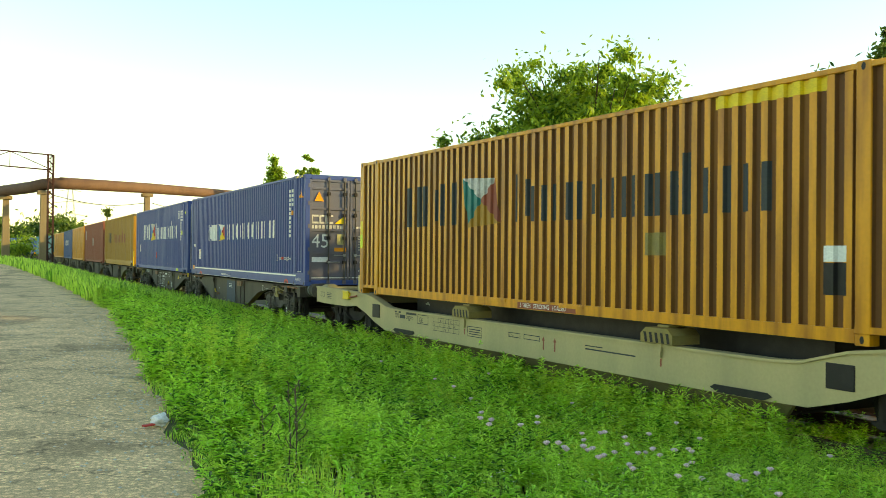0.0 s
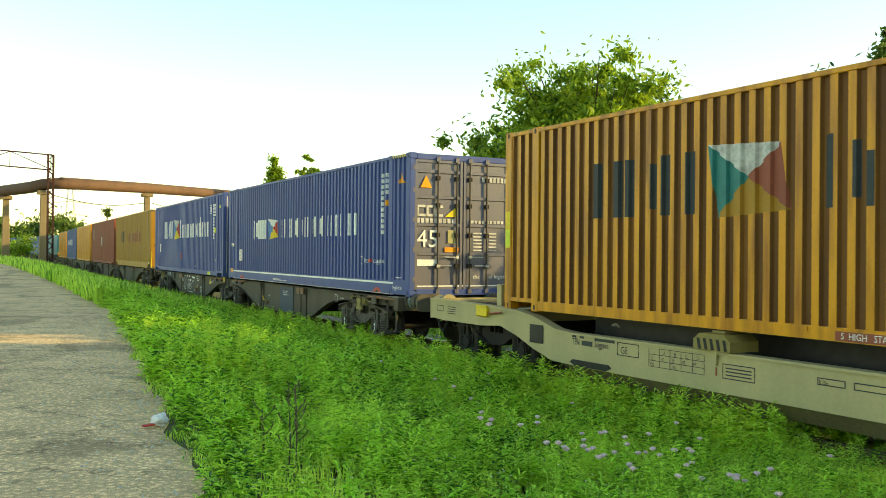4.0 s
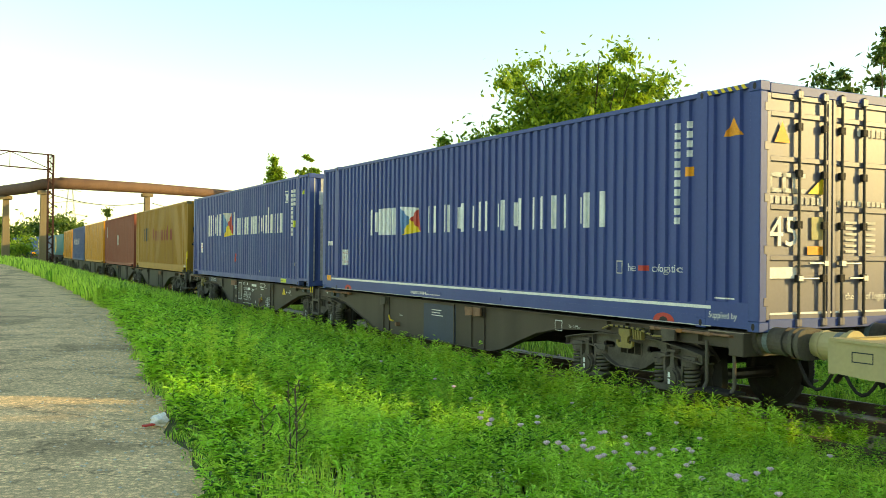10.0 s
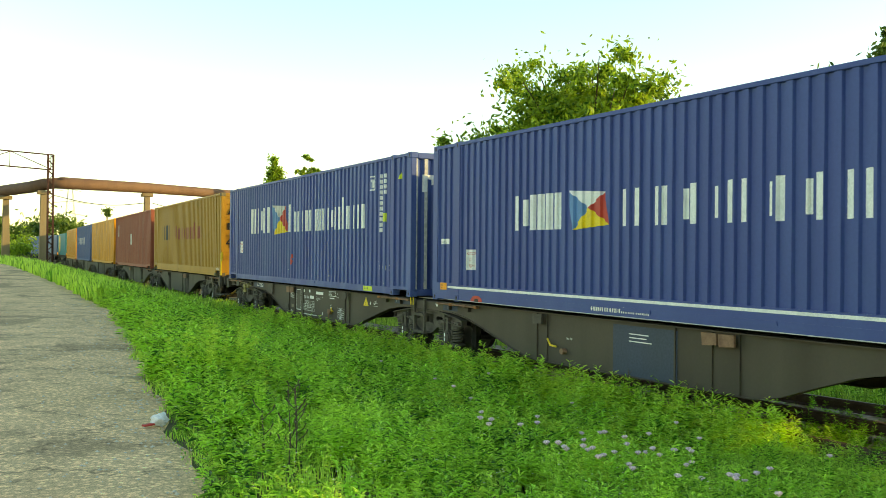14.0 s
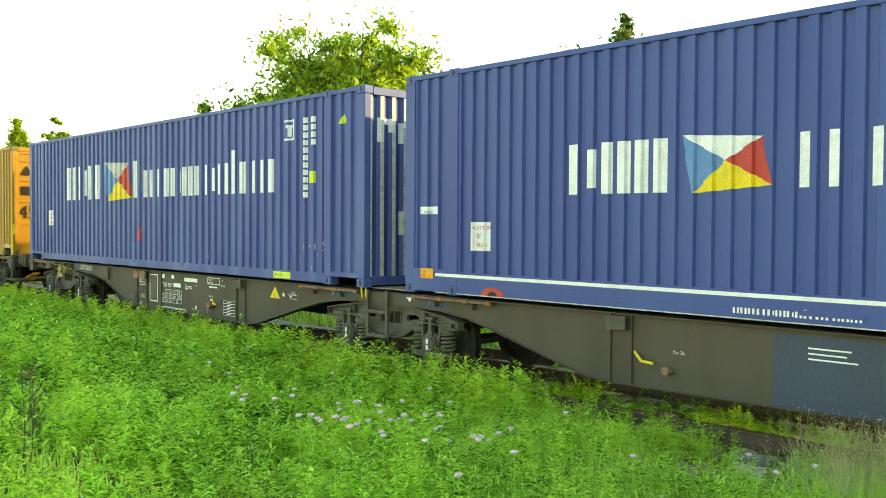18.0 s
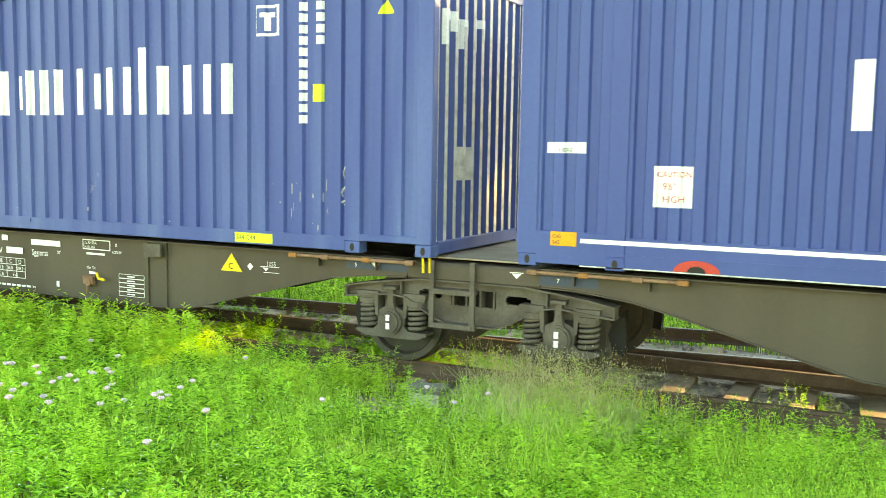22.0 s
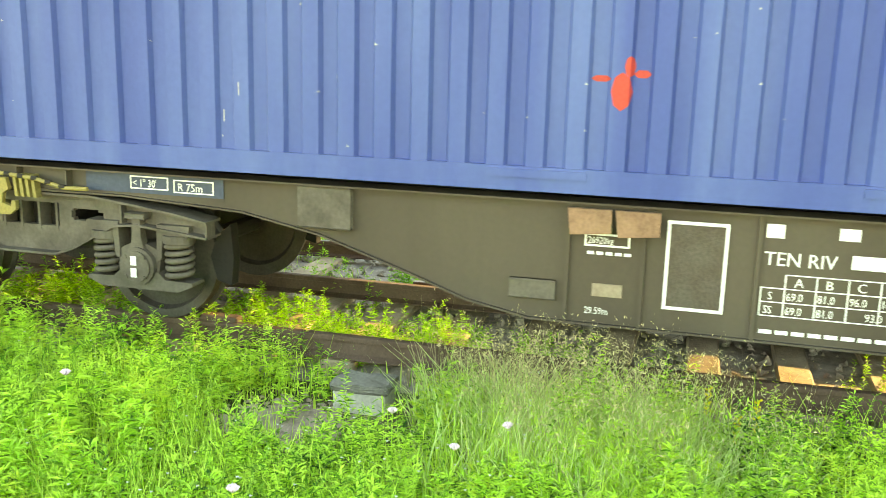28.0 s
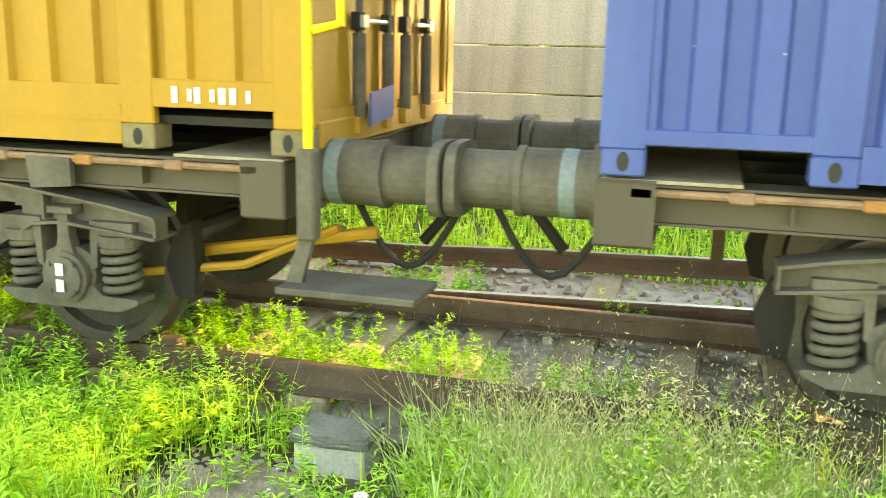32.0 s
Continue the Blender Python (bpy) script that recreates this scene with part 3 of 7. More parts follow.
def doors(t, y, paint):
    """Two door leaves with recessed panels, lock rods, keepers and handles, facing -y."""
    fit = BOGIE if paint is YELLOW else ROD_GREY
    for sx in (-1, 1):
        x0, x1 = (-W + 0.12, -0.012) if sx < 0 else (0.012, W - 0.12)
        leaf = part("door", box(x0, x1, y + 0.035, y + 0.06, 0.14, H - 0.13), paint, t)
        for x in (x0, x1 - 0.06):
            part("door_stile", box(x, x + 0.06, y + 0.008, y + 0.035, 0.14, H - 0.13, bev=0.004), paint, leaf)
        for z in (0.14, 0.83, 1.42, 1.98, 2.5, H - 0.19):
            part("door_bar", box(x0 + 0.06, x1 - 0.06, y + 0.008, y + 0.035, z, z + 0.06, bev=0.004), paint, leaf)
        for fx in (0.47, 0.87) if sx < 0 else (0.13, 0.5):
            x = x0 + fx * (x1 - x0)
            r = part("lock_rod", rod((x, y - 0.012, 0.06), (x, y - 0.012, H - 0.06), 0.019), fit, leaf)
            if paint is YELLOW:
                part("rod_sleeve", rod((x, y - 0.012, 0.14), (x, y - 0.012, 0.56), 0.034), BOGIE, r, "grimy sleeve of the lock rod")
            for z in (0.1, 0.62, 1.25, 1.85, 2.4, H - 0.12):
                part("keeper", box(x - 0.045, x + 0.045, y - 0.03, y + 0.02, z - 0.045, z + 0.045, bev=0.006), DARK if z in (0.62, 1.25, 1.85, 2.4) else paint, leaf)
            z = 0.62 if fx in (0.47, 0.5) else 0.8
            hb = rod((x, y - 0.03, z), (x + (0.3 if fx < 0.8 and sx < 0 else -0.3 if sx < 0 else 0.3 if fx < 0.3 else -0.3), y - 0.045, z), 0.013)
            box(x - 0.035, x + 0.035, y - 0.05, y, z - 0.03, z + 0.03, hb)
            part("handle", hb, STEEL, leaf, "bare steel door handle")
        for z in (0.35, 0.95, 1.55, 2.15, 2.6):
            part("hinge", box(x0 - 0.05 if sx < 0 else x1 - 0.02, x0 + 0.02 if sx < 0 else x1 + 0.05, y - 0.005, y + 0.03, z - 0.05, z + 0.05, bev=0.004), paint, leaf)
    part("door_gasket", box(-0.012, 0.012, y + 0.02, y + 0.05, 0.14, H - 0.13), BLACK, t)


NEAR = -(W - 0.012)


def paint_on(t, ribs, polys, mat, name="marking", label="", x=NEAR):
    return part(name, ribs.lay(polys, x, -1, bmesh.new()), mat, t, label)


def front_paint(t, y, polys, mat, name="marking", label=""):
    """Paint on a flat door face that looks along -y: outlines in x, z."""
    bm = bmesh.new()
    for p in polys:
        bm.faces.new([bm.verts.new((a, y, b)) for a, b in p])
    return part(name, bm, mat, t, label)


# Ochre container on the pocket wagon. Places along it are given along the train.
U = 12.22
t, rb, h = container("ochre_container", "rain-streaked ochre yellow ribbed container with dark faded lettering shapes", OCHRE, U, 0.2245, "containers on the train", z0=1.13, dirt=OCHRE_DIRT_SHADE)
brand(t, rb, sign_bars(16.78 - U, 14.62 - U, 1.42, 2.2, "CNC", 0.15), NAVY, "dark grey-blue lettering shapes")
brand(t, rb, sign_bars(12.8 - U, 7.4 - U, 1.42, 2.2, "Ncrrnmocirrc", 0.1), NAVY, "dark grey-blue lettering shapes")
fl = flag(14.48 - U, 13.24 - U, 1.36, 2.25)
for poly, mat in zip(fl, (GREY_LETTER, GREEN, OXIDE, YELLOW)):
    paint_on(t, rb, [poly], mat, "flag_panel")
paint_on(t, rb, [rect(6.68 - U, 8.33 - U, 2.67, 2.82)], SIGNAL, "sticker", "translucent yellow sticker strip")
paint_on(t, rb, [rect(9.15 - U, 9.55 - U, 0.9, 1.2)], HOOK, "sticker", "faded yellow repair patch")
paint_on(t, rb, [rect(6.43 - U, 6.75 - U, 0.85, 1.02)], WHITE, "sticker", "white label")
paint_on(t, rb, [rect(6.43 - U, 6.75 - U, 0.5, 0.84)], BLACK, "sticker", "black label panel")
paint_on(t, FLAT, [rect(12.62 - U, 11.05 - U, 0.03, 0.13)], OXIDE, "sticker", "red strip", x=-W - 0.002)
for block in clusters(words("5  HIGH   STACKING   LOADED", 0.1, 12.55 - U, 0.05, 0.9), 0.05):
    paint_on(t, FLAT, block, WHITE, "writing", x=-W - 0.005)
paint_on(t, FLAT, [rect(19.06 - U, 18.93 - U, 1.0, 1.6)], SIGNAL, "sticker", "bright yellow reflective sticker", x=-W - 0.002)
paint_on(t, FLAT, [rect(19.06 - U, 18.93 - U, 1.02, 1.3)], LIME, "sticker", x=-W - 0.004)

# unseen containers ahead, added to keep sun off the near verge
for u in (-3.2, -18.2):
    container("ochre_container", "unseen ochre container ahead in the train, added to shade the verge", OCHRE, u, 0.285, "containers on the train", far=True)

# New blue container with blue-grey doors.
U = 29.53
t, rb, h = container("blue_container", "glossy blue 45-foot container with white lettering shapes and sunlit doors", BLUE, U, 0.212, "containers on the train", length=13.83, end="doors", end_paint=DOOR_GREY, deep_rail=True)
brand(t, rb, sign_bars(33.66 - U, 32.28 - U, 1.255, 1.815, "NCO", 0.125), WHITE, "white lettering shapes")
brand(t, rb, sign_bars(31.05 - U, 25.42 - U, 1.27, 1.78, "RCNNINNCIRNC", 0.085), WHITE, "white lettering shapes")
for poly, mat in zip(flag(32.17 - U, 31.17 - U, 1.24, 1.83), (WHITE, SKYBLUE, RED, SIGNAL)):
    paint_on(t, rb, [poly], mat, "flag_panel")
paint_on(t, FLAT, [rect(-h + 0.75, h - 0.6, 0.235, 0.275)], WHITE, "stripe", "white stripe along the bottom rail", x=-W - 0.003)
paint_on(t, FLAT, [rect(-h + 0.75, h - 0.6, 0.02, 0.032)], GREY_LETTER, "stripe", x=-W - 0.003)
paint_on(t, rb, [rect(34.87 - U, 35.2 - U, 0.585, 0.945)], WHITE, "caution_sticker", "white caution sticker with red writing")
for i, s in enumerate(("CAUTION", "9'6\"", "HIGH")):
    paint_on(t, rb, words(s, 0.085 if i else 0.07, 35.18 - U - (0.05 if i else 0), 0.85 - i * 0.11, 0.95), RED, "writing", x=NEAR - 0.003)
paint_on(t, rb, [rect(35.82 - U, 36.2 - U, 1.045, 1.145)], WHITE, "sticker", "white label with arrows")
paint_on(t, rb, words("HERE", 0.055, 36.08 - U, 1.055), NAVY, "writing", x=NEAR - 0.003)
paint_on(t, FLAT, [rect(35.88 - U, 36.13 - U, 0.2, 0.33)], ORANGE, "sticker", "orange label", x=-W - 0.005)
paint_on(t, FLAT, words("C45", 0.05, 36.11 - U, 0.27) + words("S45", 0.05, 36.11 - U, 0.215), NAVY, "writing", x=-W - 0.007)
for y in (34.8 - U, 24.2 - U):
    for ry, rz, mat, name in ((0.2, 0.105, RED, "lashing_mark"), (0.08, 0.055, BLACK, "lashing_hole")):
        arch = [(y + ry * math.cos(k * math.pi / 10), 0.035 + rz * math.sin(k * math.pi / 10)) for k in range(11)]
        paint_on(t, FLAT, [arch], mat, name, "red half-round lashing mark" if mat is RED else "", x=-W - (0.004 if mat is RED else 0.006))
brand(t, FLAT, sign_bars(31.55 - U, 30.3 - U, 0.075, 0.155, "oocrrnmncirrc ocm", 0.02), WHITE, "", x=-W - 0.007)
for y, n in ((24.0 - U, 11), (23.78 - U, 4)):
    for k in range(n):
        paint_on(t, rb, [rect(y - 0.035, y + 0.035, 2.56 - k * 0.12 - 0.085, 2.56 - k * 0.12)], WHITE, "number_bar")
paint_on(t, rb, [rect(23.72 - U, 23.84 - U, 1.87, 1.99)], ORANGE, "sticker")
paint_on(t, rb, [[(23.19 - U, 2.3), (22.91 - U, 2.3), (23.05 - U, 2.55)]], ORANGE, "warning_triangle", "orange warning triangle")
paint_on(t, rb, words("the", 0.15, 24.98 - U, 0.66, 0.9) + words("oflogistics", 0.15, 24.45 - U, 0.66, 0.95), WHITE, "writing")
paint_on(t, rb, [rect(24.5 - U, 24.72 - U, 0.67, 0.74)], RED, "sticker")
paint_on(t, rb, ring_box(25.05 - U, 25.22 - U, 0.62, 0.8, 0.015), GREY_LETTER, "icon_frame")
paint_on(t, FLAT, words("Supplied by", 0.11, 23.4 - U, 0.13, 0.9), WHITE, "writing", x=-W - 0.004)
paint_on(t, rb, [rect(23.0 - U, 23.35 - U, 0.36, 0.378)], WHITE, "stripe")
hz = bmesh.new()
for k in range(6):
    y = -h + 0.2 + k * 0.11
    FLAT.lay([[(y, H - 0.07), (y + 0.055, H - 0.07), (y + 0.1, H - 0.015), (y + 0.045, H - 0.015)]], -W - 0.002, -1, hz)
part("hazard_stripes", hz, SIGNAL, t, "yellow hazard stripes")
fy = -h + 0.012
front_paint(t, fy, [[(-0.98, 2.2), (-0.72, 2.2), (-0.85, 2.45)]], ORANGE, "warning_triangle", "orange warning triangle")
front_paint(t, fy, [[(-1.06 + a, 1.0 + b) for a, b in p] for p in text_mesh("45", 0.5)], WHITE, "writing", "large white number")
fb = []
for k, wd in enumerate((0.2, 0.14, 0.22)):
    x = -1.06 + (0, 0.22, 0.38)[k]
    fb += [[(x, 1.62), (x + wd, 1.62), (x + wd, 1.67), (x, 1.67)], [(x, 1.8), (x + wd, 1.8), (x + wd, 1.85), (x, 1.85)], [(x, 1.62), (x + 0.05, 1.62), (x + 0.05, 1.85), (x, 1.85)]]
for k in range(9):
    x = -1.06 + k * 0.1
    fb.append([(x, 1.49), (x + 0.07, 1.49), (x + 0.07, 1.58), (x, 1.58)])
for k in range(7):
    fb.append([(0.62, 1.28 - k * 0.07), (0.8, 1.28 - k * 0.07), (0.8, 1.31 - k * 0.07), (0.62, 1.31 - k * 0.07)])
    fb.append([(0.25, 1.28 - k * 0.07), (0.45, 1.28 - k * 0.07), (0.45, 1.31 - k * 0.07), (0.25, 1.31 - k * 0.07)])
fb += [[(0.1 + k * 0.09, 1.5), (0.16 + k * 0.09, 1.5), (0.16 + k * 0.09, 1.56), (0.1 + k * 0.09, 1.56)] for k in range(10)]
fb += [[(0.45 + k * 0.09, 2.36), (0.51 + k * 0.09, 2.36), (0.51 + k * 0.09, 2.46), (0.45 + k * 0.09, 2.46)] for k in range(7)]
for bar in fb:
    front_paint(t, fy, [bar], GREY_LETTER, "data_bar", "dull white painted bar")
front_paint(t, fy, [[(-0.42, 1.62), (-0.12, 1.62), (-0.27, 1.74)], [(-0.27, 1.74), (-0.12, 1.85), (-0.12, 1.62)]], SIGNAL, "flag_panel")
front_paint(t, fy, [[(-0.42, 0.9), (-0.1, 0.9), (-0.1, 1.0), (-0.42, 1.0)]], ORANGE, "sticker", "orange label")
front_paint(t, fy, [[(-0.35, 1.08), (-0.15, 1.08), (-0.15, 1.35), (-0.35, 1.35)]], SEED, "sticker", "cream data plate")
front_paint(t, fy, [[(-1.04, 0.62), (-0.6, 0.62), (-0.6, 0.75), (-1.04, 0.75)]], WHITE, "sticker", "white label")
front_paint(t, fy, [[(0.25 + a, 0.36 + b) for a, b in p] for p in text_mesh("the", 0.12) ] + [[(0.62 + a, 0.36 + b) for a, b in p] for p in text_mesh("of logistics", 0.12)], WHITE, "writing")
front_paint(t, fy, [[(-1.08, 0.2), (1.05, 0.2), (1.05, 0.225), (-1.08, 0.225)]], WHITE, "stripe")

# Older blue container behind it.
U = 44.25
t, rb, h = container("faded_blue_container", "older scuffed blue container with white lettering shapes and sunlit-ribbed end", BLUE_OLD, U, 0.236, "containers on the train", length=13.78)
brand(t, rb, sign_bars(48.72 - U, 46.78 - U, 1.415, 2.165, "CNC", 0.15), WHITE, "white lettering shapes")
brand(t, rb, sign_bars(45.07 - U, 39.75 - U, 1.415, 2.165, "Ncrrnm ncirrc", 0.11), WHITE, "white lettering shapes")
for poly, mat in zip(flag(46.55 - U, 45.2 - U, 1.36, 2.2), (GREY_LETTER, SKYBLUE, RED, SIGNAL)):
    paint_on(t, rb, [poly], mat, "flag_panel")
for y, n in ((38.88 - U, 11), (38.67 - U, 4)):
    for k in range(n):
        paint_on(t, rb, [rect(y - 0.04, y + 0.04, 2.55 - k * 0.115 - 0.085, 2.55 - k * 0.115)], WHITE, "number_bar")
paint_on(t, rb, [rect(38.63 - U, 38.75 - U, 1.535, 1.715)], LIME, "sticker", "lime yellow approval sticker")
paint_on(t, FLAT, [rect(39.25 - U, 39.75 - U, 0.035, 0.14)], LIME, "sticker", "lime yellow code sticker", x=-W - 0.003)
paint_on(t, FLAT, words("S44 C44", 0.075, 39.73 - U, 0.065), NAVY, "writing", x=-W - 0.005)
paint_on(t, rb, ring_box(39.17 - U, 39.49 - U, 2.225, 2.545, 0.03) + [rect(39.24 - U, 39.42 - U, 2.42, 2.47), rect(39.3 - U, 39.36 - U, 2.28, 2.42)], WHITE, "sticker", "white framed sign")
paint_on(t, rb, [[(37.99 - U, 2.385), (37.81 - U, 2.385), (37.9 - U, 2.53)]], LIME, "warning_triangle")
sc = []
for cy, cz, ry, rz in ((38.33, 0.8, 0.06, 0.09), (38.33, 0.6, 0.07, 0.08), (38.32, 0.5, 0.08, 0.03)):
    ring = oval(cy - U, cz, ry, rz, 12)
    for k in range(12):
        if k not in (2, 3) or cz < 0.5:
            (a, b), (c, d) = ring[k], ring[(k + 1) % 12]
            sc.append([(a, b), (c, d), (c + 0.01, d + 0.012), (a + 0.01, b + 0.012)])
paint_on(t, rb, sc, GREY_LETTER, "chalk_scrawl", "white chalk scrawl")
rs = [oval(44.83 - U, 0.62, 0.06, 0.11, 8), oval(44.79 - U, 0.76, 0.03, 0.06, 8), oval(44.95 - U, 0.69, 0.06, 0.02, 6), oval(44.72 - U, 0.72, 0.05, 0.025, 6)]
paint_on(t, rb, rs, RED, "paint_mark", "red sprayed mark")
paint_on(t, rb, [rect(49.55 - U, 49.87 - U, 0.83, 1.19)], WHITE, "caution_sticker", "white caution sticker with red writing")
for i, s in enumerate(("CAUTION", "9'6\"", "HIGH")):
    paint_on(t, rb, words(s, 0.085 if i else 0.07, 49.85 - U - (0.05 if i else 0), 1.09 - i * 0.11, 0.95), RED, "writing", x=NEAR - 0.003)
# proud rib faces of the end are laid in pale paint for sunlight
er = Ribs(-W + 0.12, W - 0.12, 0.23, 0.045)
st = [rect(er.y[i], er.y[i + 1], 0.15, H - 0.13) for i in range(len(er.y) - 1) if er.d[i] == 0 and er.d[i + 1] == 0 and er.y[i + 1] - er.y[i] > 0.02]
part("sunlit_rib_faces", er.lay(st, -h + 0.02, -1, bmesh.new(), True), GREY_LETTER, t, "rib faces of the end wall, painted pale as sunlit")
for a0, b0, z1, w in ((-0.95, -0.65, 2.45, 0.09), (-0.55, -0.3, 2.4, 0.07), (-0.2, 0.1, 2.45, 0.09)):
    part("brand_shape", er.lay([rect(a0, a0 + w, 2.1, z1), rect(a0 + w, b0, z1 - w, z1), rect(b0 - w, b0, 2.25, z1 - w)], -h + 0.016, -1, bmesh.new(), True), WHITE, t, "white lettering shape")
part("sticker", er.lay([rect(-0.55, -0.2, 0.75, 1.1)], -h + 0.012, -1, bmesh.new(), True), GREY_LETTER, t, "white caution sticker")
rng = random.Random(4)
sp = bmesh.new()
for k in range(60):
    y, z = rng.uniform(-h + 0.3, h - 0.3), rng.choice((rng.uniform(0.2, 0.7), rng.uniform(0.2, 2.6)))
    rb.lay([[(y, z), (y + rng.uniform(0.006, 0.024), z + rng.uniform(-0.004, 0.004)), (y + rng.uniform(0.0, 0.02), z + rng.uniform(0.005, 0.016))]], NEAR, -1, sp)
for k in range(16):
    y, z = rng.choice((-5.6, -5.3, -2.4, 3.0)) + rng.uniform(-0.1, 0.1), rng.uniform(0.2, 0.7)
    rb.lay([rect(y, y + rng.uniform(0.004, 0.009), z, z + rng.uniform(0.04, 0.13))], NEAR, -1, sp)
tagged(part("chipped_paint", sp, STEEL, t), "pale scratches and paint chips", kind="stuff")

# Yellow container of the next wagon.
U = 59.32
t, rb, h = container("yellow_container", "bright yellow steel container with dirty sunlit doors and faded shapes", YELLOW, U, 0.25, "containers on the train", end="doors", deep_rail=True)
brand(t, rb, sign_bars(64.2 - U, 62.2 - U, 1.35, 2.0, "NCO", 0.12), NAVY, "faint dark lettering shapes")
brand(t, rb, sign_bars(61.2 - U, 55.6 - U, 1.35, 2.0, "Ncrrnmocirrc", 0.09), OXIDE, "faint dark lettering shapes")
brand(t, FLAT, sign_bars(53.14 - U, 52.72 - U, 0.225, 0.3, "NNIN", 0.025), WHITE, "white lettering shapes on the rail", x=-W - 0.004)
fy = -h + 0.012
front_paint(t, fy, [[(-1.06 + a, 1.0 + b) for a, b in p] for p in text_mesh("45", 0.5)], BLACK, "writing", "large black number")
front_paint(t, fy, [[(-1.0, 1.62), (-0.72, 1.62), (-0.72, 1.85), (-1.0, 1.85)], [(-0.6, 1.62), (-0.38, 1.62), (-0.38, 1.85), (-0.6, 1.85)]], BLACK, "brand_shapes")
front_paint(t, fy, [[(-1.0, 2.15), (-0.7, 2.15), (-0.85, 2.4)]], BLACK, "warning_triangle")

# The rest of the train.
for name, label, paint, U in (("oxide_container", "oxide red steel container on a container wagon", OXIDE, 74.15),
                              ("brown_container", "brownish ochre steel container on a container wagon", OCHRE, 88.95),
                              ("grey_blue_container", "faded grey-blue container with pale lettering bar", BLUE_FAR, 103.75),
                              ("far_ochre_container", "ochre container far down the train", OCHRE, 118.95)):
    t, rb, h = container(name, label, paint, U, 0.28, "containers on the train", far=True)
    if name == "grey_blue_container":
        brand(t, rb, sign_bars(4.5, -2.5, 1.35, 1.9, "NCORNCRN", 0.12), WHITE)
    if name == "oxide_container":
        for block in (rect(5.6, 5.3, 1.7, 2.4), rect(0.3, -0.1, 1.2, 1.8)):
            paint_on(t, rb, [block], GREY_LETTER, "sticker")


def trailer(u, paint):
    """Curtain-sided road trailer carried on the train."""
    t = thing("curtain_trailer", "curtain-sided road trailer with a yellow disc, loaded on a wagon", "trailer", "trailers on the train")
    TRAIN.append((t, u, 1.1))
    part("curtain", box(-1.25, 1.25, -6.7, 6.7, 0.35, 2.75, bev=0.04), paint, t)
    part("chassis", box(-1.2, 1.2, -6.6, 6.6, 0.1, 0.35), DARK, t)
    part("disc", FLAT.lay([oval(3.2, 1.6, 1.35, 1.0, 20)], -1.255, -1, bmesh.new()), SIGNAL, t, "yellow disc")
    part("disc_shape", FLAT.lay([oval(2.9, 1.6, 0.55, 0.35, 12)], -1.26, -1, bmesh.new()), TEAL, t)
    part("tail_board", box(-1.2, 1.2, -6.76, -6.7, 0.35, 0.6), ORANGE, t)
    for y in (-4.5, -3.2, -1.9):
        part("wheel", rod((-1.22, y, 0.1), (-0.9, y, 0.1), 0.45, seg=16), RUBBER, t)


trailer(134.6, TEAL)
trailer(150.1, TARP_BLUE)
trailer(166.6, TARP_BLUE)


# ---- wagons ----
def half_sill():
    """Outline of a fish-bellied side sill, from the middle to the end of the wagon."""
    return [(0.72, 1.12), (13.95, 1.12), (13.95, 0.94), (11.2, 0.94), (10.3, 0.89), (9.75, 0.78), (9.2, 0.6), (8.75, 0.44), (8.35, 0.36),
            (3.9, 0.34), (3.5, 0.37), (2.7, 0.58), (2.1, 0.74), (1.6, 0.86), (1.1, 0.92), (0.72, 0.93)]


def spring(y, x, parent, z0=0.385, z1=0.64):
    pts = []
    n = 46
    for i in range(n + 1):
        a = i / n * math.tau * 5
        pts.append((x + 0.085 * math.cos(a), y + 0.085 * math.sin(a), z0 + (z1 - z0) * i / n))
    b = tube(pts, 0.021, 7)
    return part("coil_spring", b, BOGIE, parent, smooth=True)


def wheelset(bogie, y, seen):
    bm = bmesh.new()
    for s in (-1, 1):
        lathe([(0.1, s * 0.66), (0.12, s * 0.68), (0.36, s * 0.72), (0.39, s * 0.68), (0.485, s * 0.685), (0.485, s * 0.70), (0.46, s * 0.72), (0.455, s * 0.815), (0.39, s * 0.815), (0.37, s * 0.76), (0.14, s * 0.79), (0.1, s * 0.84)], 32, bm)
    rod((-1.0, 0, 0), (1.0, 0, 0), 0.075, bm=bm)
    for k in range(3):
        a = k * math.tau / 3
        rod((-0.77, 0.25 * math.cos(a), 0.25 * math.sin(a)), (-0.735, 0.25 * math.cos(a), 0.25 * math.sin(a)), 0.03, bm=bm)
    w = part("wheelset", bm, TYRE, bogie)
    w.matrix_basis = pose(0, y, 0.46)
    if seen:
        WHEELS.append((w, y))


FRAME_TOP = [(-1.44, 0.79), (-1.2, 0.835), (-0.9, 0.875), (-0.55, 0.915), (0.55, 0.915), (0.9, 0.875), (1.2, 0.835), (1.44, 0.79)]
FRAME_LOW = [(-1.44, 0.7), (-0.9, 0.755), (-0.72, 0.735), (-0.58, 0.655), (-0.4, 0.555), (-0.24, 0.5), (0.24, 0.5), (0.4, 0.555), (0.58, 0.655), (0.72, 0.735), (0.9, 0.755), (1.44, 0.7)]


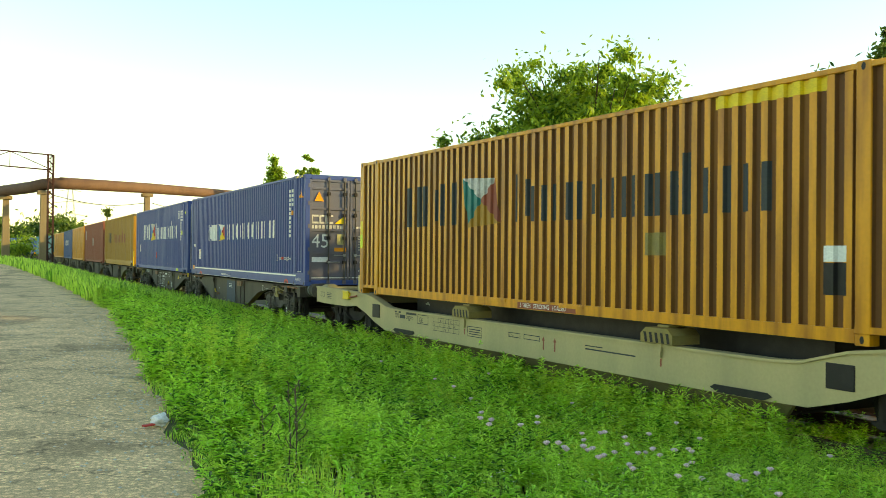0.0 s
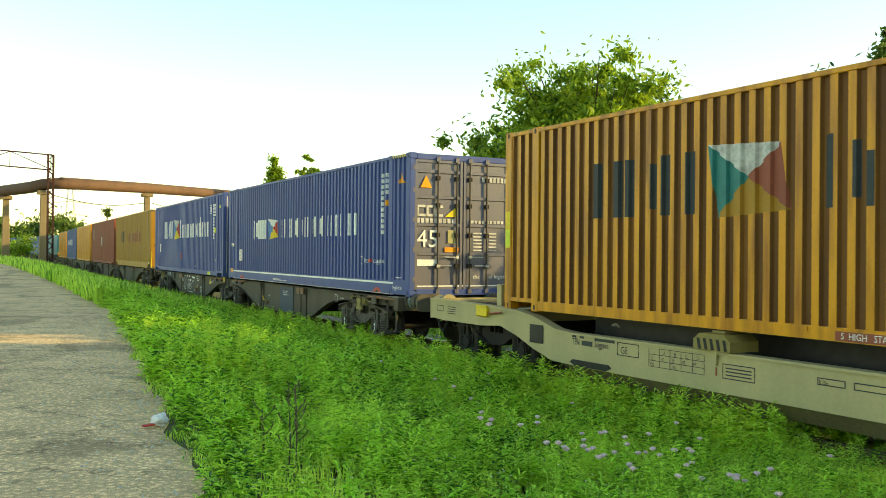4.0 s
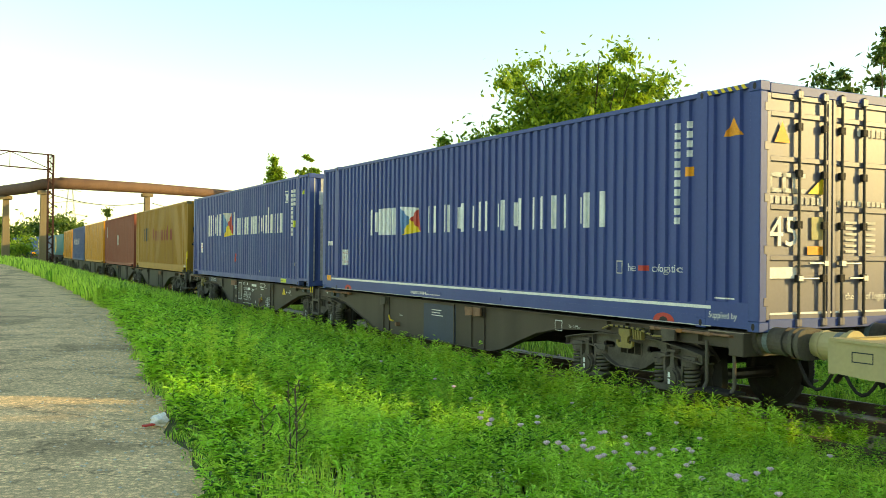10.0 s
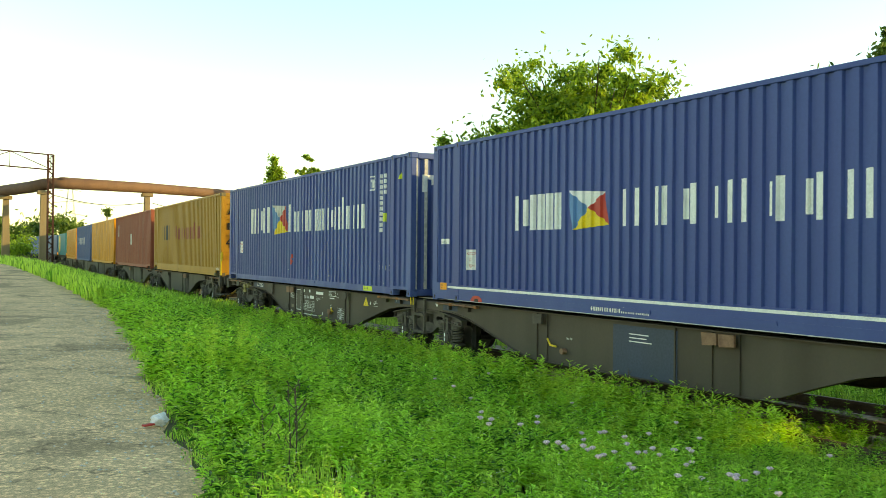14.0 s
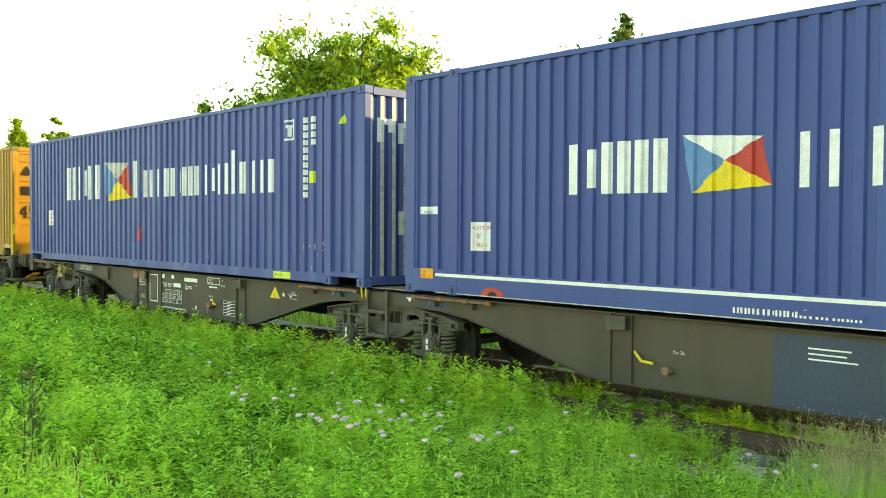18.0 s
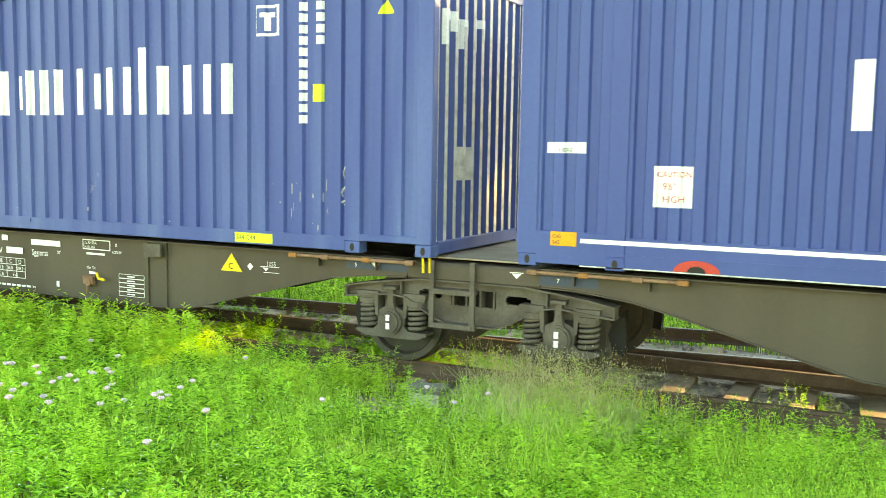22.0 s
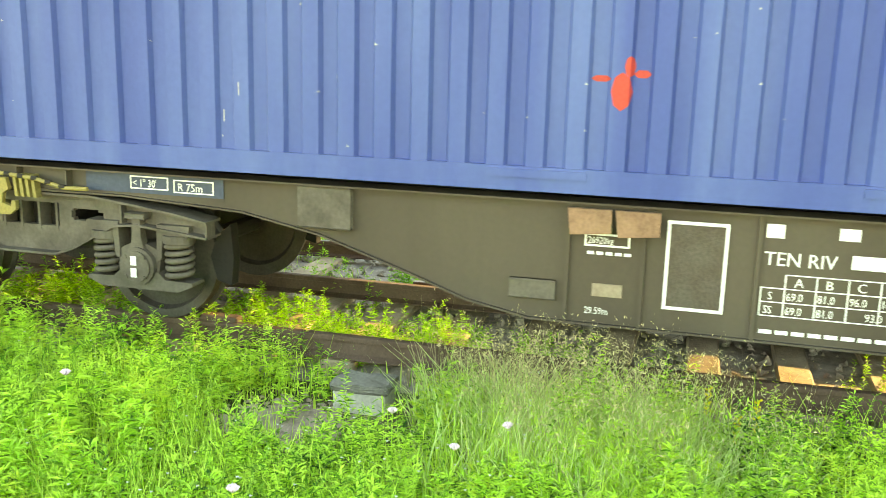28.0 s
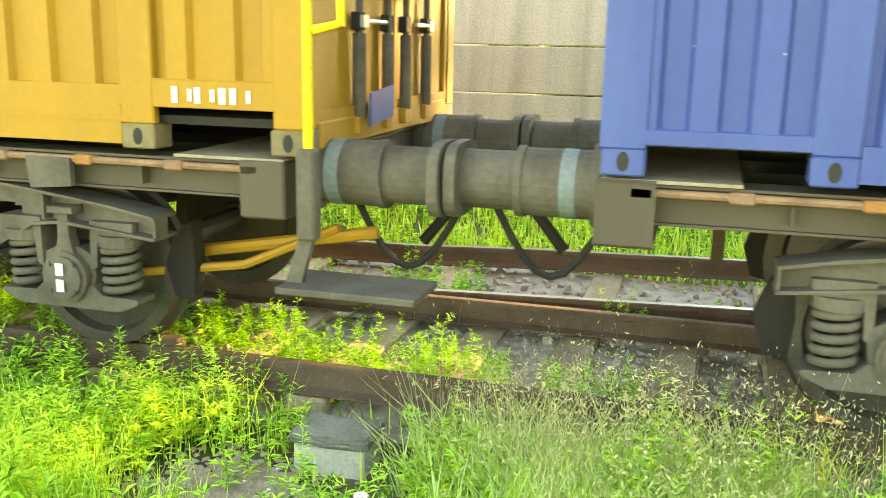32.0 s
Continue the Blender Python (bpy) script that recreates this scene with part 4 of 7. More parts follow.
def frame_plate(s):
    """Heavy welded side frame: a web with slots and a ribbed pocket, and flanges above and below."""
    bm = bmesh.new()
    ys = [-1.44, -1.2, -0.95, -0.8, -0.7, -0.62, -0.6, -0.56, -0.5, -0.4, -0.36, -0.34, -0.27, -0.24, 0.0, 0.24, 0.27, 0.34, 0.36, 0.4, 0.5, 0.56, 0.6, 0.62, 0.7, 0.8, 0.95, 1.2, 1.44]
    top = [float(np.interp(y, *zip(*FRAME_TOP))) for y in ys]
    low = [float(np.interp(y, *zip(*FRAME_LOW))) for y in ys]
    x0, x1 = s * 1.0, s * 1.045
    for k in range(len(ys) - 1):
        y, y2 = ys[k], ys[k + 1]
        m = abs(y + y2) / 2
        if 0.34 < m < 0.6:
            q = 0.025 if m < 0.36 or m > 0.56 else 0.042
            z0, z1 = (0.775 - q, 0.775 + q)
        elif m < 0.25:
            z0, z1 = 0.68, 0.845
        else:
            prism([(y, low[k]), (y2, low[k + 1]), (y2, top[k + 1]), (y, top[k])], x0, x1, bm)
            continue
        prism([(y, low[k]), (y2, low[k + 1]), (y2, z0), (y, z0)], x0, x1, bm)
        prism([(y, z1), (y2, z1), (y2, top[k + 1]), (y, top[k])], x0, x1, bm)
    for q in (-0.22, -0.075, 0.075, 0.22):
        box(s * 0.93, s * 1.05, q - 0.01, q + 0.01, 0.65, 0.855, bm)
    for line, lift in ((FRAME_TOP, 0.0), (FRAME_LOW, -0.016)):
        for (ya, za), (yb, zb) in zip(line, line[1:]):
            prism([(ya, za + lift), (yb, zb + lift), (yb, zb + lift + 0.016), (ya, za + lift + 0.016)], s * 0.92, s * 1.125, bm)
    for q, z0, z1 in ((-1.43, 0.7, 0.79), (-0.78, 0.75, 0.88), (0.78, 0.75, 0.88), (1.43, 0.7, 0.79)):
        box(s * 1.0, s * 1.11, q - 0.008, q + 0.008, z0, z1, bm)
    return bm


def bogie(wagon, y, seen, detail=True):
    """Two-axle bogie: welded side frames, axle boxes, coil springs, wheelsets."""
    b = part("bogie", box(-0.9, 0.9, -0.28, 0.28, 0.5, 0.9, bev=0.03), DARK, wagon)
    b.matrix_basis = pose(0, y, 0)
    for s in (-1, 1):
        part("side_frame", frame_plate(s), BOGIE, b)
        for ax in (-0.9, 0.9):
            bm = rod((s * 0.9, ax, 0.46), (s * 1.13, ax, 0.46), 0.135, seg=20)
            rod((s * 1.13, ax, 0.46), (s * 1.15, ax, 0.46), 0.11, seg=20, bm=bm)
            prism([(ax - 0.14, 0.36), (ax + 0.14, 0.36), (ax + 0.165, 0.52), (ax + 0.135, 0.58), (ax + 0.06, 0.615), (ax - 0.06, 0.615), (ax - 0.135, 0.58), (ax - 0.165, 0.52)], s * 0.93, s * 1.085, bm)
            for k in range(4):
                a = math.pi / 4 + k * math.pi / 2
                rod((s * 1.13, ax + 0.1 * math.cos(a), 0.46 + 0.1 * math.sin(a)), (s * 1.16, ax + 0.1 * math.cos(a), 0.46 + 0.1 * math.sin(a)), 0.014, seg=6, bm=bm)
            wing = [(ax - 0.41, 0.34), (ax - 0.3, 0.292), (ax + 0.3, 0.292), (ax + 0.41, 0.34), (ax + 0.41, 0.365), (ax + 0.2, 0.372), (ax + 0.15, 0.42), (ax - 0.15, 0.42), (ax - 0.2, 0.372), (ax - 0.41, 0.365)]
            prism(wing, s * 0.94, s * 1.1, bm)
            prism([(ax - 0.06, 0.57), (ax + 0.06, 0.57), (ax + 0.035, 0.66), (ax + 0.03, 0.81), (ax - 0.03, 0.81), (ax - 0.035, 0.66)], s * 1.05, s * 1.115, bm)
            box(s * 1.05, s * 1.13, ax - 0.075, ax + 0.075, 0.795, 0.83, bm, 0.006)
            part("axle_box", bm, BOGIE, b)
            if detail:
                for z0 in (0.475, 0.39):
                    part("mark", FLAT.lay([rect(ax - 0.022, ax + 0.022, z0, z0 + 0.065)], s * 1.163, s, bmesh.new()), WHITE, b, "white paint dab on the axle box")
            for q in (-0.2, 0.2):
                a0, k = ax + q * 1.4, (1 if q > 0 else -1)
                hang = prism([(a0 - k * 0.13, 0.76), (a0 + k * 0.12, 0.76), (a0 + k * 0.11, 0.69), (a0 + k * 0.07, 0.65), (a0 - k * 0.09, 0.65), (a0 - k * 0.1, 0.52), (a0 - k * 0.135, 0.5)], s * 0.96, s * 1.1)
                rod((s * 1.03, a0, 0.635), (s * 1.03, a0, 0.69), 0.112, seg=16, bm=hang)
                part("spring_cap", hang, BOGIE, b, smooth=False)
            if detail:
                for q in (-0.28, 0.28):
                    spring(ax + q, s * 1.03, b)
            else:
                for q in (-0.28, 0.28):
                    part("coil_spring", rod((s * 1.03, ax + q, 0.37), (s * 1.03, ax + q, 0.64), 0.085), BOGIE, b)
            q = ax + (0.5 if ax > 0 else -0.5)
            part("brake_block", prism([(q - 0.06, 0.3), (q + 0.05, 0.33), (q + 0.1, 0.5), (q + 0.04, 0.66), (q - 0.06, 0.74), (q - 0.08, 0.5)], s * 0.72, s * 0.82), DARK, b)
    for ax in (-0.9, 0.9):
        wheelset(b, ax, seen)
    return b


def buffer_pair(wagon, y, s, mat):
    for x in (-0.875, 0.875):
        steps = [(0.0, 0.19), (0.05, 0.19), (0.052, 0.158), (0.36, 0.158), (0.362, 0.166), (0.4, 0.166), (0.402, 0.138), (0.652, 0.138)]
        bm = tube([(x, y + s * a, 1.06) for a, q in steps], [q for a, q in steps], 24)
        bf = part("buffer", bm, mat, wagon, smooth=False)
        part("buffer_band", rod((x, y + s * 0.12, 1.06), (x, y + s * 0.19, 1.06), 0.161, seg=24), PALE_BLUE, bf, "pale blue painted band")
        part("buffer_head", prism([(x + 0.235 * math.copysign(abs(math.cos(k * math.tau / 20)) ** 0.6, math.cos(k * math.tau / 20)), 1.06 + 0.175 * math.copysign(abs(math.sin(k * math.tau / 20)) ** 0.6, math.sin(k * math.tau / 20))) for k in range(20)], y + s * 0.65, y + s * 0.7, axis="y"), BOGIE, bf)


def coupling(wagon, y, s):
    bm = tube([(0, y, 1.03), (0, y + s * 0.3, 1.02), (0, y + s * 0.42, 0.96), (0, y + s * 0.46, 0.75), (0, y + s * 0.3, 0.55)], 0.035, 8)
    part("screw_coupling", bm, DARK, wagon)
    for x, dz in ((-0.35, 0.0),):
        pts = [(x, y + s * (0.02 + 0.6 * k / 8), 0.84 - dz - 0.36 * math.sin(math.pi * k / 8)) for k in range(9)]
        part("brake_hose", tube(pts, 0.021, 8), RUBBER, wagon)
        part("hose_tap", box(x - 0.05, x + 0.05, y + s * 0.0, y + s * 0.1, 0.82 - dz, 0.92 - dz, bev=0.01), RUST_PALE, wagon)


def container_wagon(u, label, paint, detail, seen):
    t = thing("container_wagon", label, "freight wagon", "wagons of the train")
    TRAIN.append((t, u, 0.0))
    for sy in (-1, 1):
        out = [(sy * a, z) for a, z in half_sill()]
        for s in (-1, 1):
            bm = prism(out, s * 1.09, s * 1.075)
            n = len(out)
            for i in range(n):
                (a, z), (a2, z2) = out[i], out[(i + 1) % n]
                if abs(a - a2) < 1e-6:
                    continue
                prism([(a, z), (a2, z2), (a2, z2 + (0.012 if i else -0.012)), (a, z + (0.012 if i else -0.012))], s * (1.16 if i == 0 else 1.12), s * 0.95, bm)
            part("side_sill", bm, paint, t)
            for a in (3.87, 4.15, 7.03, 7.68, 8.13):
                part("stiffener", box(s * 1.115, s * 1.09, sy * a - 0.012, sy * a + 0.012, 0.36, 1.1), paint, t)
            if detail and s < 0:
                for a in (1.05, 1.75, 11.6, 12.0, 12.5, 12.9, 13.4):
                    part("gusset", prism([(sy * a - 0.006, 1.1), (sy * a + 0.006, 1.1), (sy * a + 0.006, 0.98), (sy * a - 0.006, 0.98)], -1.16, -1.09), paint, t)
                for a in (13.3, 1.35):
                    part("spigot_rail", tube([(-1.17, sy * (a - 0.75), 1.085), (-1.17, sy * (a + 0.75), 1.085)], 0.018), RUST_PALE, t, "rusty pivot bar")
                    for q in (-0.7, -0.2, 0.3, 0.7):
                        part("pivot_bracket", box(-1.2, -1.12, sy * (a + q) - 0.05, sy * (a + q) + 0.05, 1.06, 1.11, bev=0.008), ORANGE_RUST if q in (-0.2, 0.7) else RUST_PALE, t, "rust-stained pivot bracket")
                for a in (4.0, 7.72, 8.0, 12.9):
                    part("hinged_spigot_plate", prism([(sy * a - 0.13, 1.09), (sy * a + 0.13, 1.09), (sy * a + 0.11, 0.93), (sy * a - 0.13, 0.95)], -1.2, -1.165), RUST_PALE if a in (7.72, 8.0) else BOGIE, t, "folded-down rusty spigot plate")
        for a in (1.2, 3.9, 6.0, 8.3, 10.6, 12.2, 13.85):
            z0 = 0.5 if 3 < a < 9 else 0.96
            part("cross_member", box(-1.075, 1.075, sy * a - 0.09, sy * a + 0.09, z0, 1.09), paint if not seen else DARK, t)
        part("headstock", box(-1.2, 1.2, sy * 14.18, sy * 13.95, 0.86, 1.13, bev=0.01), paint, t)
        part("end_plate", box(-1.18, 1.18, sy * 14.17, sy * 13.6, 1.125, 1.14), DECK, t, "worn deck plate")
        buffer_pair(t, sy * 14.18, sy, BOGIE)
        coupling(t, sy * 14.18, sy)
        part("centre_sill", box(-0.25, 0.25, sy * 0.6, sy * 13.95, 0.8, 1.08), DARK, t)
    part("gangway_plate", box(-1.0, 1.0, -0.5, 0.5, 1.135, 1.15), DECK, t, "rust-brown deck plate between the containers")
    part("joint_casting", box(-1.1, 1.1, -0.72, 0.72, 0.92, 1.1, bev=0.02), paint, t)
    for y in (-11.995, 0, 11.995):
        bogie(t, y, seen, detail)
    return t


MAIN = 36.97
wag = container_wagon(MAIN, "dusty grey-brown articulated container wagon with white data panels", WAGON, True, True)


def sill_paint(polys, mat, name="marking", label="", x=-1.095):
    bm = FLAT16.lay(polys, x, -1, bmesh.new())
    return part(name, bm, mat, wag, label)


FLAT16 = Ribs(-15, 15, 30, 0.0)


def at_sill(u):
    return u - MAIN


def frame_rect(y0, y1, z0, z1, w=0.012):
    return ring_box(min(y0, y1), max(y0, y1), z0, z1, w)


q = at_sill
S = []
S += words("TEN RIV", 0.115, q(43.97), 0.82, 0.95) + words("Sggmrss", 0.11, q(43.04), 0.83, 0.8) + words("90'", 0.055, q(42.6), 0.87)
S += [rect(q(43.97), q(43.87), 0.98, 1.06), rect(q(43.58), q(43.47), 0.99, 1.06), rect(q(43.05), q(42.54), 0.96, 1.03), rect(q(43.5), q(43.2), 0.83, 0.91)]
for i in range(4):
    S.append(rect(q(43.97 - (0.13 if i == 0 else 0.0)), q(43.17), 0.765 - i * 0.083, 0.772 - i * 0.083))
for i, u in enumerate((43.97, 43.84, 43.67, 43.5, 43.33, 43.17)):
    S.append(rect(q(u) - 0.004, q(u) + 0.004, 0.517, 0.77 if i else 0.69))
for i, s in enumerate("ABCD"):
    S += words(s, 0.075, q(43.79 - i * 0.167), 0.7)
for i, s in enumerate(("S", "69.0", "81.0", "96.0", "108.0")):
    S += words(s, 0.068, q((43.93, 43.83, 43.66, 43.49, 43.325)[i]), 0.617, 0.8)
for i, s in enumerate(("SS", "69.0", "81.0", "93.0")):
    S += words(s, 0.068, q((43.95, 43.83, 43.66, 43.4)[i]), 0.533, 0.8)
S += [rect(q(43.96 - k * 0.09), q(43.96 - k * 0.09 - 0.07), 0.41, 0.435) for k in range(11)]
S += frame_rect(q(42.16), q(41.71), 0.955, 1.08) + words("MAX. 108t", 0.05, q(42.13), 0.97, 0.8) + words("2 x KE-GP-A", 0.05, q(42.13), 1.025, 0.75)
S += [rect(q(42.1), q(41.8), 0.895, 0.92)] + words("COSID 810", 0.045, q(41.68), 0.93, 0.7) + words("K", 0.06, q(41.63), 1.01)
for i in range(5):
    S += frame_rect(q(41.58), q(41.18), 0.43 + i * 0.053, 0.483 + i * 0.053, 0.005) + [rect(q(41.45), q(41.33), 0.448 + i * 0.053, 0.462 + i * 0.053)]
S += words("Max. 72t", 0.05, q(42.1), 0.72, 0.8) + [rect(q(42.06), q(41.96), 0.66, 0.69), rect(q(42.62), q(42.57), 0.46, 0.53)]
S += words("1155", 0.07, q(39.42), 0.93, 0.9) + [rect(q(39.5), q(39.25), 0.918, 0.924), rect(q(39.46), q(39.25), 0.855, 0.861), [(q(39.47), 0.91), (q(39.39), 0.91), (q(39.43), 0.87)]]
S += [[(q(39.64), 0.95), (q(39.60), 0.91), (q(39.64), 0.87), (q(39.68), 0.91)]]
S += frame_rect(q(47.77), q(47.47), 0.99, 1.08, 0.009) + words("R 75m", 0.075, q(47.74), 1.005, 0.95) + frame_rect(q(48.1), q(47.81), 1.0, 1.09, 0.009) + words("< 1° 30'", 0.075, q(48.08), 1.015, 0.75)
S += frame_rect(q(45.0), q(44.73), 0.85, 0.93) + words("26920kg", 0.06, q(44.98), 0.868, 0.75) + words("29.59m", 0.06, q(44.98), 0.43, 0.8)
S += [rect(q(44.98 - k * 0.055), q(44.98 - k * 0.055 - 0.04), 0.8, 0.82) for k in range(5)]
S += frame_rect(q(44.52), q(44.17), 0.5, 1.04, 0.02)
S += words("2 x - 11.995m -", 0.06, q(26.35), 0.94, 0.8) + frame_rect(q(26.71), q(26.52), 0.87, 1.03) + words("Max. 39t", 0.05, q(32.3), 0.74, 0.8)
S += [rect(q(30.85), q(30.85 - w), 0.94 - k * 0.05, 0.955 - k * 0.05) for k, w in enumerate((0.4, 0.36, 0.46))]
for u in (38.05, 36.5):
    S += [[(q(u) + 0.05, 1.05), (q(u) - 0.05, 1.05), (q(u), 1.0)], rect(q(u) - 0.07, q(u) + 0.07, 1.055, 1.063)]
S += words("5", 0.06, q(38.3), 1.0) + words("7", 0.06, q(36.1), 0.99)
for block in clusters(S):
    sill_paint(block, WHITE, "data_writing", "white stencilled data", x=-1.1)
sill_paint([rect(q(44.5), q(44.19), 0.515, 1.025)], TYRE, "dark_panel", "dark framed panel")
sill_paint([rect(q(31.2), q(29.9), 0.37, 1.06)], WAGON_BLUE, "blue_panel", "dull blue painted panel")
sill_paint([rect(q(48.45), q(47.4), 0.97, 1.1)], WAGON_BLUE, "blue_panel", "dull blue painted band")
sill_paint([rect(q(38.4), q(37.65), 0.98, 1.08)], WAGON_BLUE, "blue_panel", "dull blue painted band")
sill_paint([rect(q(36.45), q(35.7), 0.96, 1.08)], WAGON_BLUE, "blue_panel", "dull blue painted band")
sill_paint([[(q(40.05), 0.84), (q(39.75), 0.84), (q(39.9), 1.04)]], SIGNAL, "warning_triangle", "yellow triangle sign")
sill_paint(words("C", 0.1, q(39.94), 0.865), BLACK, "writing", x=-1.1)
part("tool_box", box(-1.14, -1.09, q(46.84), q(46.5), 0.84, 1.1, bev=0.012), BOGIE, wag, "flat steel locker")
part("label_holder", box(-1.12, -1.09, q(45.44), q(45.17), 0.5, 0.61, bev=0.008), BOGIE, wag, "grey card holder")
part("label_plate", box(-1.1, -1.09, q(44.94), q(44.76), 0.54, 0.62), DECK, wag)
vb = rod((-1.09, q(42.02), 0.56), (-1.17, q(42.02), 0.56), 0.045)
box(-1.16, -1.12, q(42.1), q(41.96), 0.55, 0.63, vb, 0.01)
rod((-1.15, q(42.05), 0.56), (-1.15, q(42.05), 0.42), 0.014, bm=vb)
part("brake_valve", vb, RUST_PALE, wag, "rust-red brake changeover handle")
part("brake_lever", tube([(-1.14, q(41.9), 0.68), (-1.16, q(41.85), 0.62), (-1.16, q(41.75), 0.61)], 0.016), SIGNAL, wag, "worn yellow lever")
vb = rod((-1.09, q(32.35), 0.56), (-1.17, q(32.35), 0.56), 0.045)
part("brake_valve", vb, RUST_PALE, wag, "rust-red brake changeover handle")
part("brake_lever", tube([(-1.14, q(32.75), 0.72), (-1.16, q(32.65), 0.63), (-1.16, q(32.5), 0.62)], 0.016), SIGNAL, wag, "worn yellow lever")
# yellow hook plate and striped lever over the end bogies
for u in (49.05, 24.85):
    hk = [(-0.1, 1.03), (0.12, 1.03), (0.12, 0.95), (0.07, 0.92), (0.06, 0.85), (0.13, 0.83), (0.14, 0.87), (0.17, 0.87), (0.17, 0.81), (0.12, 0.77), (-0.12, 0.77), (-0.17, 0.81), (-0.17, 0.87), (-0.14, 0.87), (-0.13, 0.83), (-0.06, 0.85), (-0.07, 0.92), (-0.12, 0.95)]
    part("lashing_hook", prism([(q(u) + 0.08 + a, z) for a, z in hk], -1.2, -1.165), HOOK, wag, "dull yellow double hook plate")
    bm = bmesh.new()
    for k in range(4):
        prism([(q(u) - 0.06 - k * 0.05, 1.06), (q(u) - 0.085 - k * 0.05, 1.06), (q(u) - 0.1 - k * 0.05, 0.9), (q(u) - 0.075 - k * 0.05, 0.9)], -1.18, -1.12, bm)
    part("striped_bracket", bm, HOOK, wag, "yellow striped bracket")
    pts = [(-1.2, q(u) + 0.55, 1.0), (-1.2, q(u) + 0.4, 1.055), (-1.2, q(u), 1.06), (-1.2, q(u) - 0.25, 1.04), (-1.2, q(u) - 0.5, 0.985), (-1.2, q(u) - 0.68, 0.99)]
    lever = part("release_lever", tube(pts, 0.015), HOOK, wag, "yellow and black banded lever")
    for k in range(9):
        y = q(u) + 0.42 - k * 0.11
        z = float(np.interp(-y, [-p[1] for p in pts], [p[2] for p in pts]))
        part("black_band", rod((-1.2, y, z), (-1.2, y - 0.045, z - 0.002), 0.0165), DARK, lever)
# steps and handrails beside the middle joint and at the ends
st = bmesh.new()
for y in (q(37.38), q(36.94)):
    box(-1.16, -1.12, y - 0.025, y + 0.025, 0.46, 1.13, st)
for z in (0.46, 0.8):
    box(-1.17, -1.0, q(36.94), q(37.38), z, z + 0.05, st)
part("step_ladder", st, BOGIE, wag, "dusty grey step ladder")
part("grab_handle", tube([(-1.18, q(37.46), 1.0), (-1.2, q(37.46), 1.2), (-1.16, q(37.4), 1.2), (-1.16, q(37.4), 1.0)], 0.014), SIGNAL, wag, "yellow grab handle")
for s in (-1,):
    y = s * 14.0
    sb = tube([(-1.15, y, 1.1), (-1.15, y, 0.5), (-1.2, y, 0.42)], 0.022)
    tube([(-1.15, y - s * 0.45, 1.0), (-1.15, y - s * 0.45, 0.5), (-1.2, y - s * 0.45, 0.42)], 0.022, bm=sb)
    part("step_bracket", sb, BOGIE, wag)
    part("step_plate", box(-1.3, -1.02, y - s * 0.5, y + s * 0.06, 0.4, 0.43), DARK, wag, "grated steel step")

# Wagon behind, with a yellow handrail and low step at its leading end.
wag2 = container_wagon(66.745, "grey-brown articulated container wagon with a low step and yellow handrail", WAGON, True, True)
part("step_plate", box(0.9, 1.25, 13.35, 13.9, 0.62, 0.66), DARK, wag, "grated steel step on the far side")
part("step_bracket", box(1.05, 1.11, 13.6, 13.68, 0.3, 1.0), RUST, wag)
y = -14.3
part("handrail", tube([(-1.19, y, 1.15), (-1.19, y, 1.95), (-1.19, y - 0.12, 2.0), (-1.19, y - 0.16, 1.9), (-1.19, y - 0.16, 1.75), (-1.19, y - 0.03, 1.72)], 0.024), SIGNAL, wag2, "yellow bent handrail")
part("handrail_post", box(-1.24, -1.15, y - 0.045, y + 0.045, 0.78, 1.2, bev=0.012), BOGIE, wag2)
part("step_arm", prism([(y - 0.03, 0.8), (y + 0.04, 0.8), (y + 0.12, 0.56), (y + 0.04, 0.56)], -1.21, -1.17), BOGIE, wag2)
part("step_plate", box(-1.32, -0.95, y - 0.55, y + 0.12, 0.54, 0.575, bev=0.006), BOGIE, wag2, "flat grey step plate")
rg = tube([(-0.6, y + 1.1, 0.5), (-0.6, y + 0.4, 0.62), (-0.55, y - 0.1, 0.7)], 0.035)
tube([(-0.85, y + 1.3, 0.42), (-0.7, y + 0.6, 0.5), (-0.6, y + 0.1, 0.72)], 0.025, bm=rg)
part("brake_rigging", rg, YELLOW, wag2, "ochre brake rigging rods")
part("tail_plate", prism([(-0.55, 1.25), (-0.2, 1.28), (-0.2, 1.45), (-0.55, 1.42)], y - 0.06, y - 0.05, axis="y"), BLUE, wag2, "small blue plate")
for u in (96.1, 125.7):
    container_wagon(u, "grey-brown container wagon far down the train", WAGON, False, False)
fw = copy_thing(wag2, pose(0, 0, 0))
for o in list(fw.children_recursive):
    if o.name.split(".")[0] in ("handrail", "tail_plate", "brake_rigging"):
        bpy.data.objects.remove(o)
tagged(fw, "container wagon carrying road trailers")
TRAIN.append((fw, 155.3, 0.0))


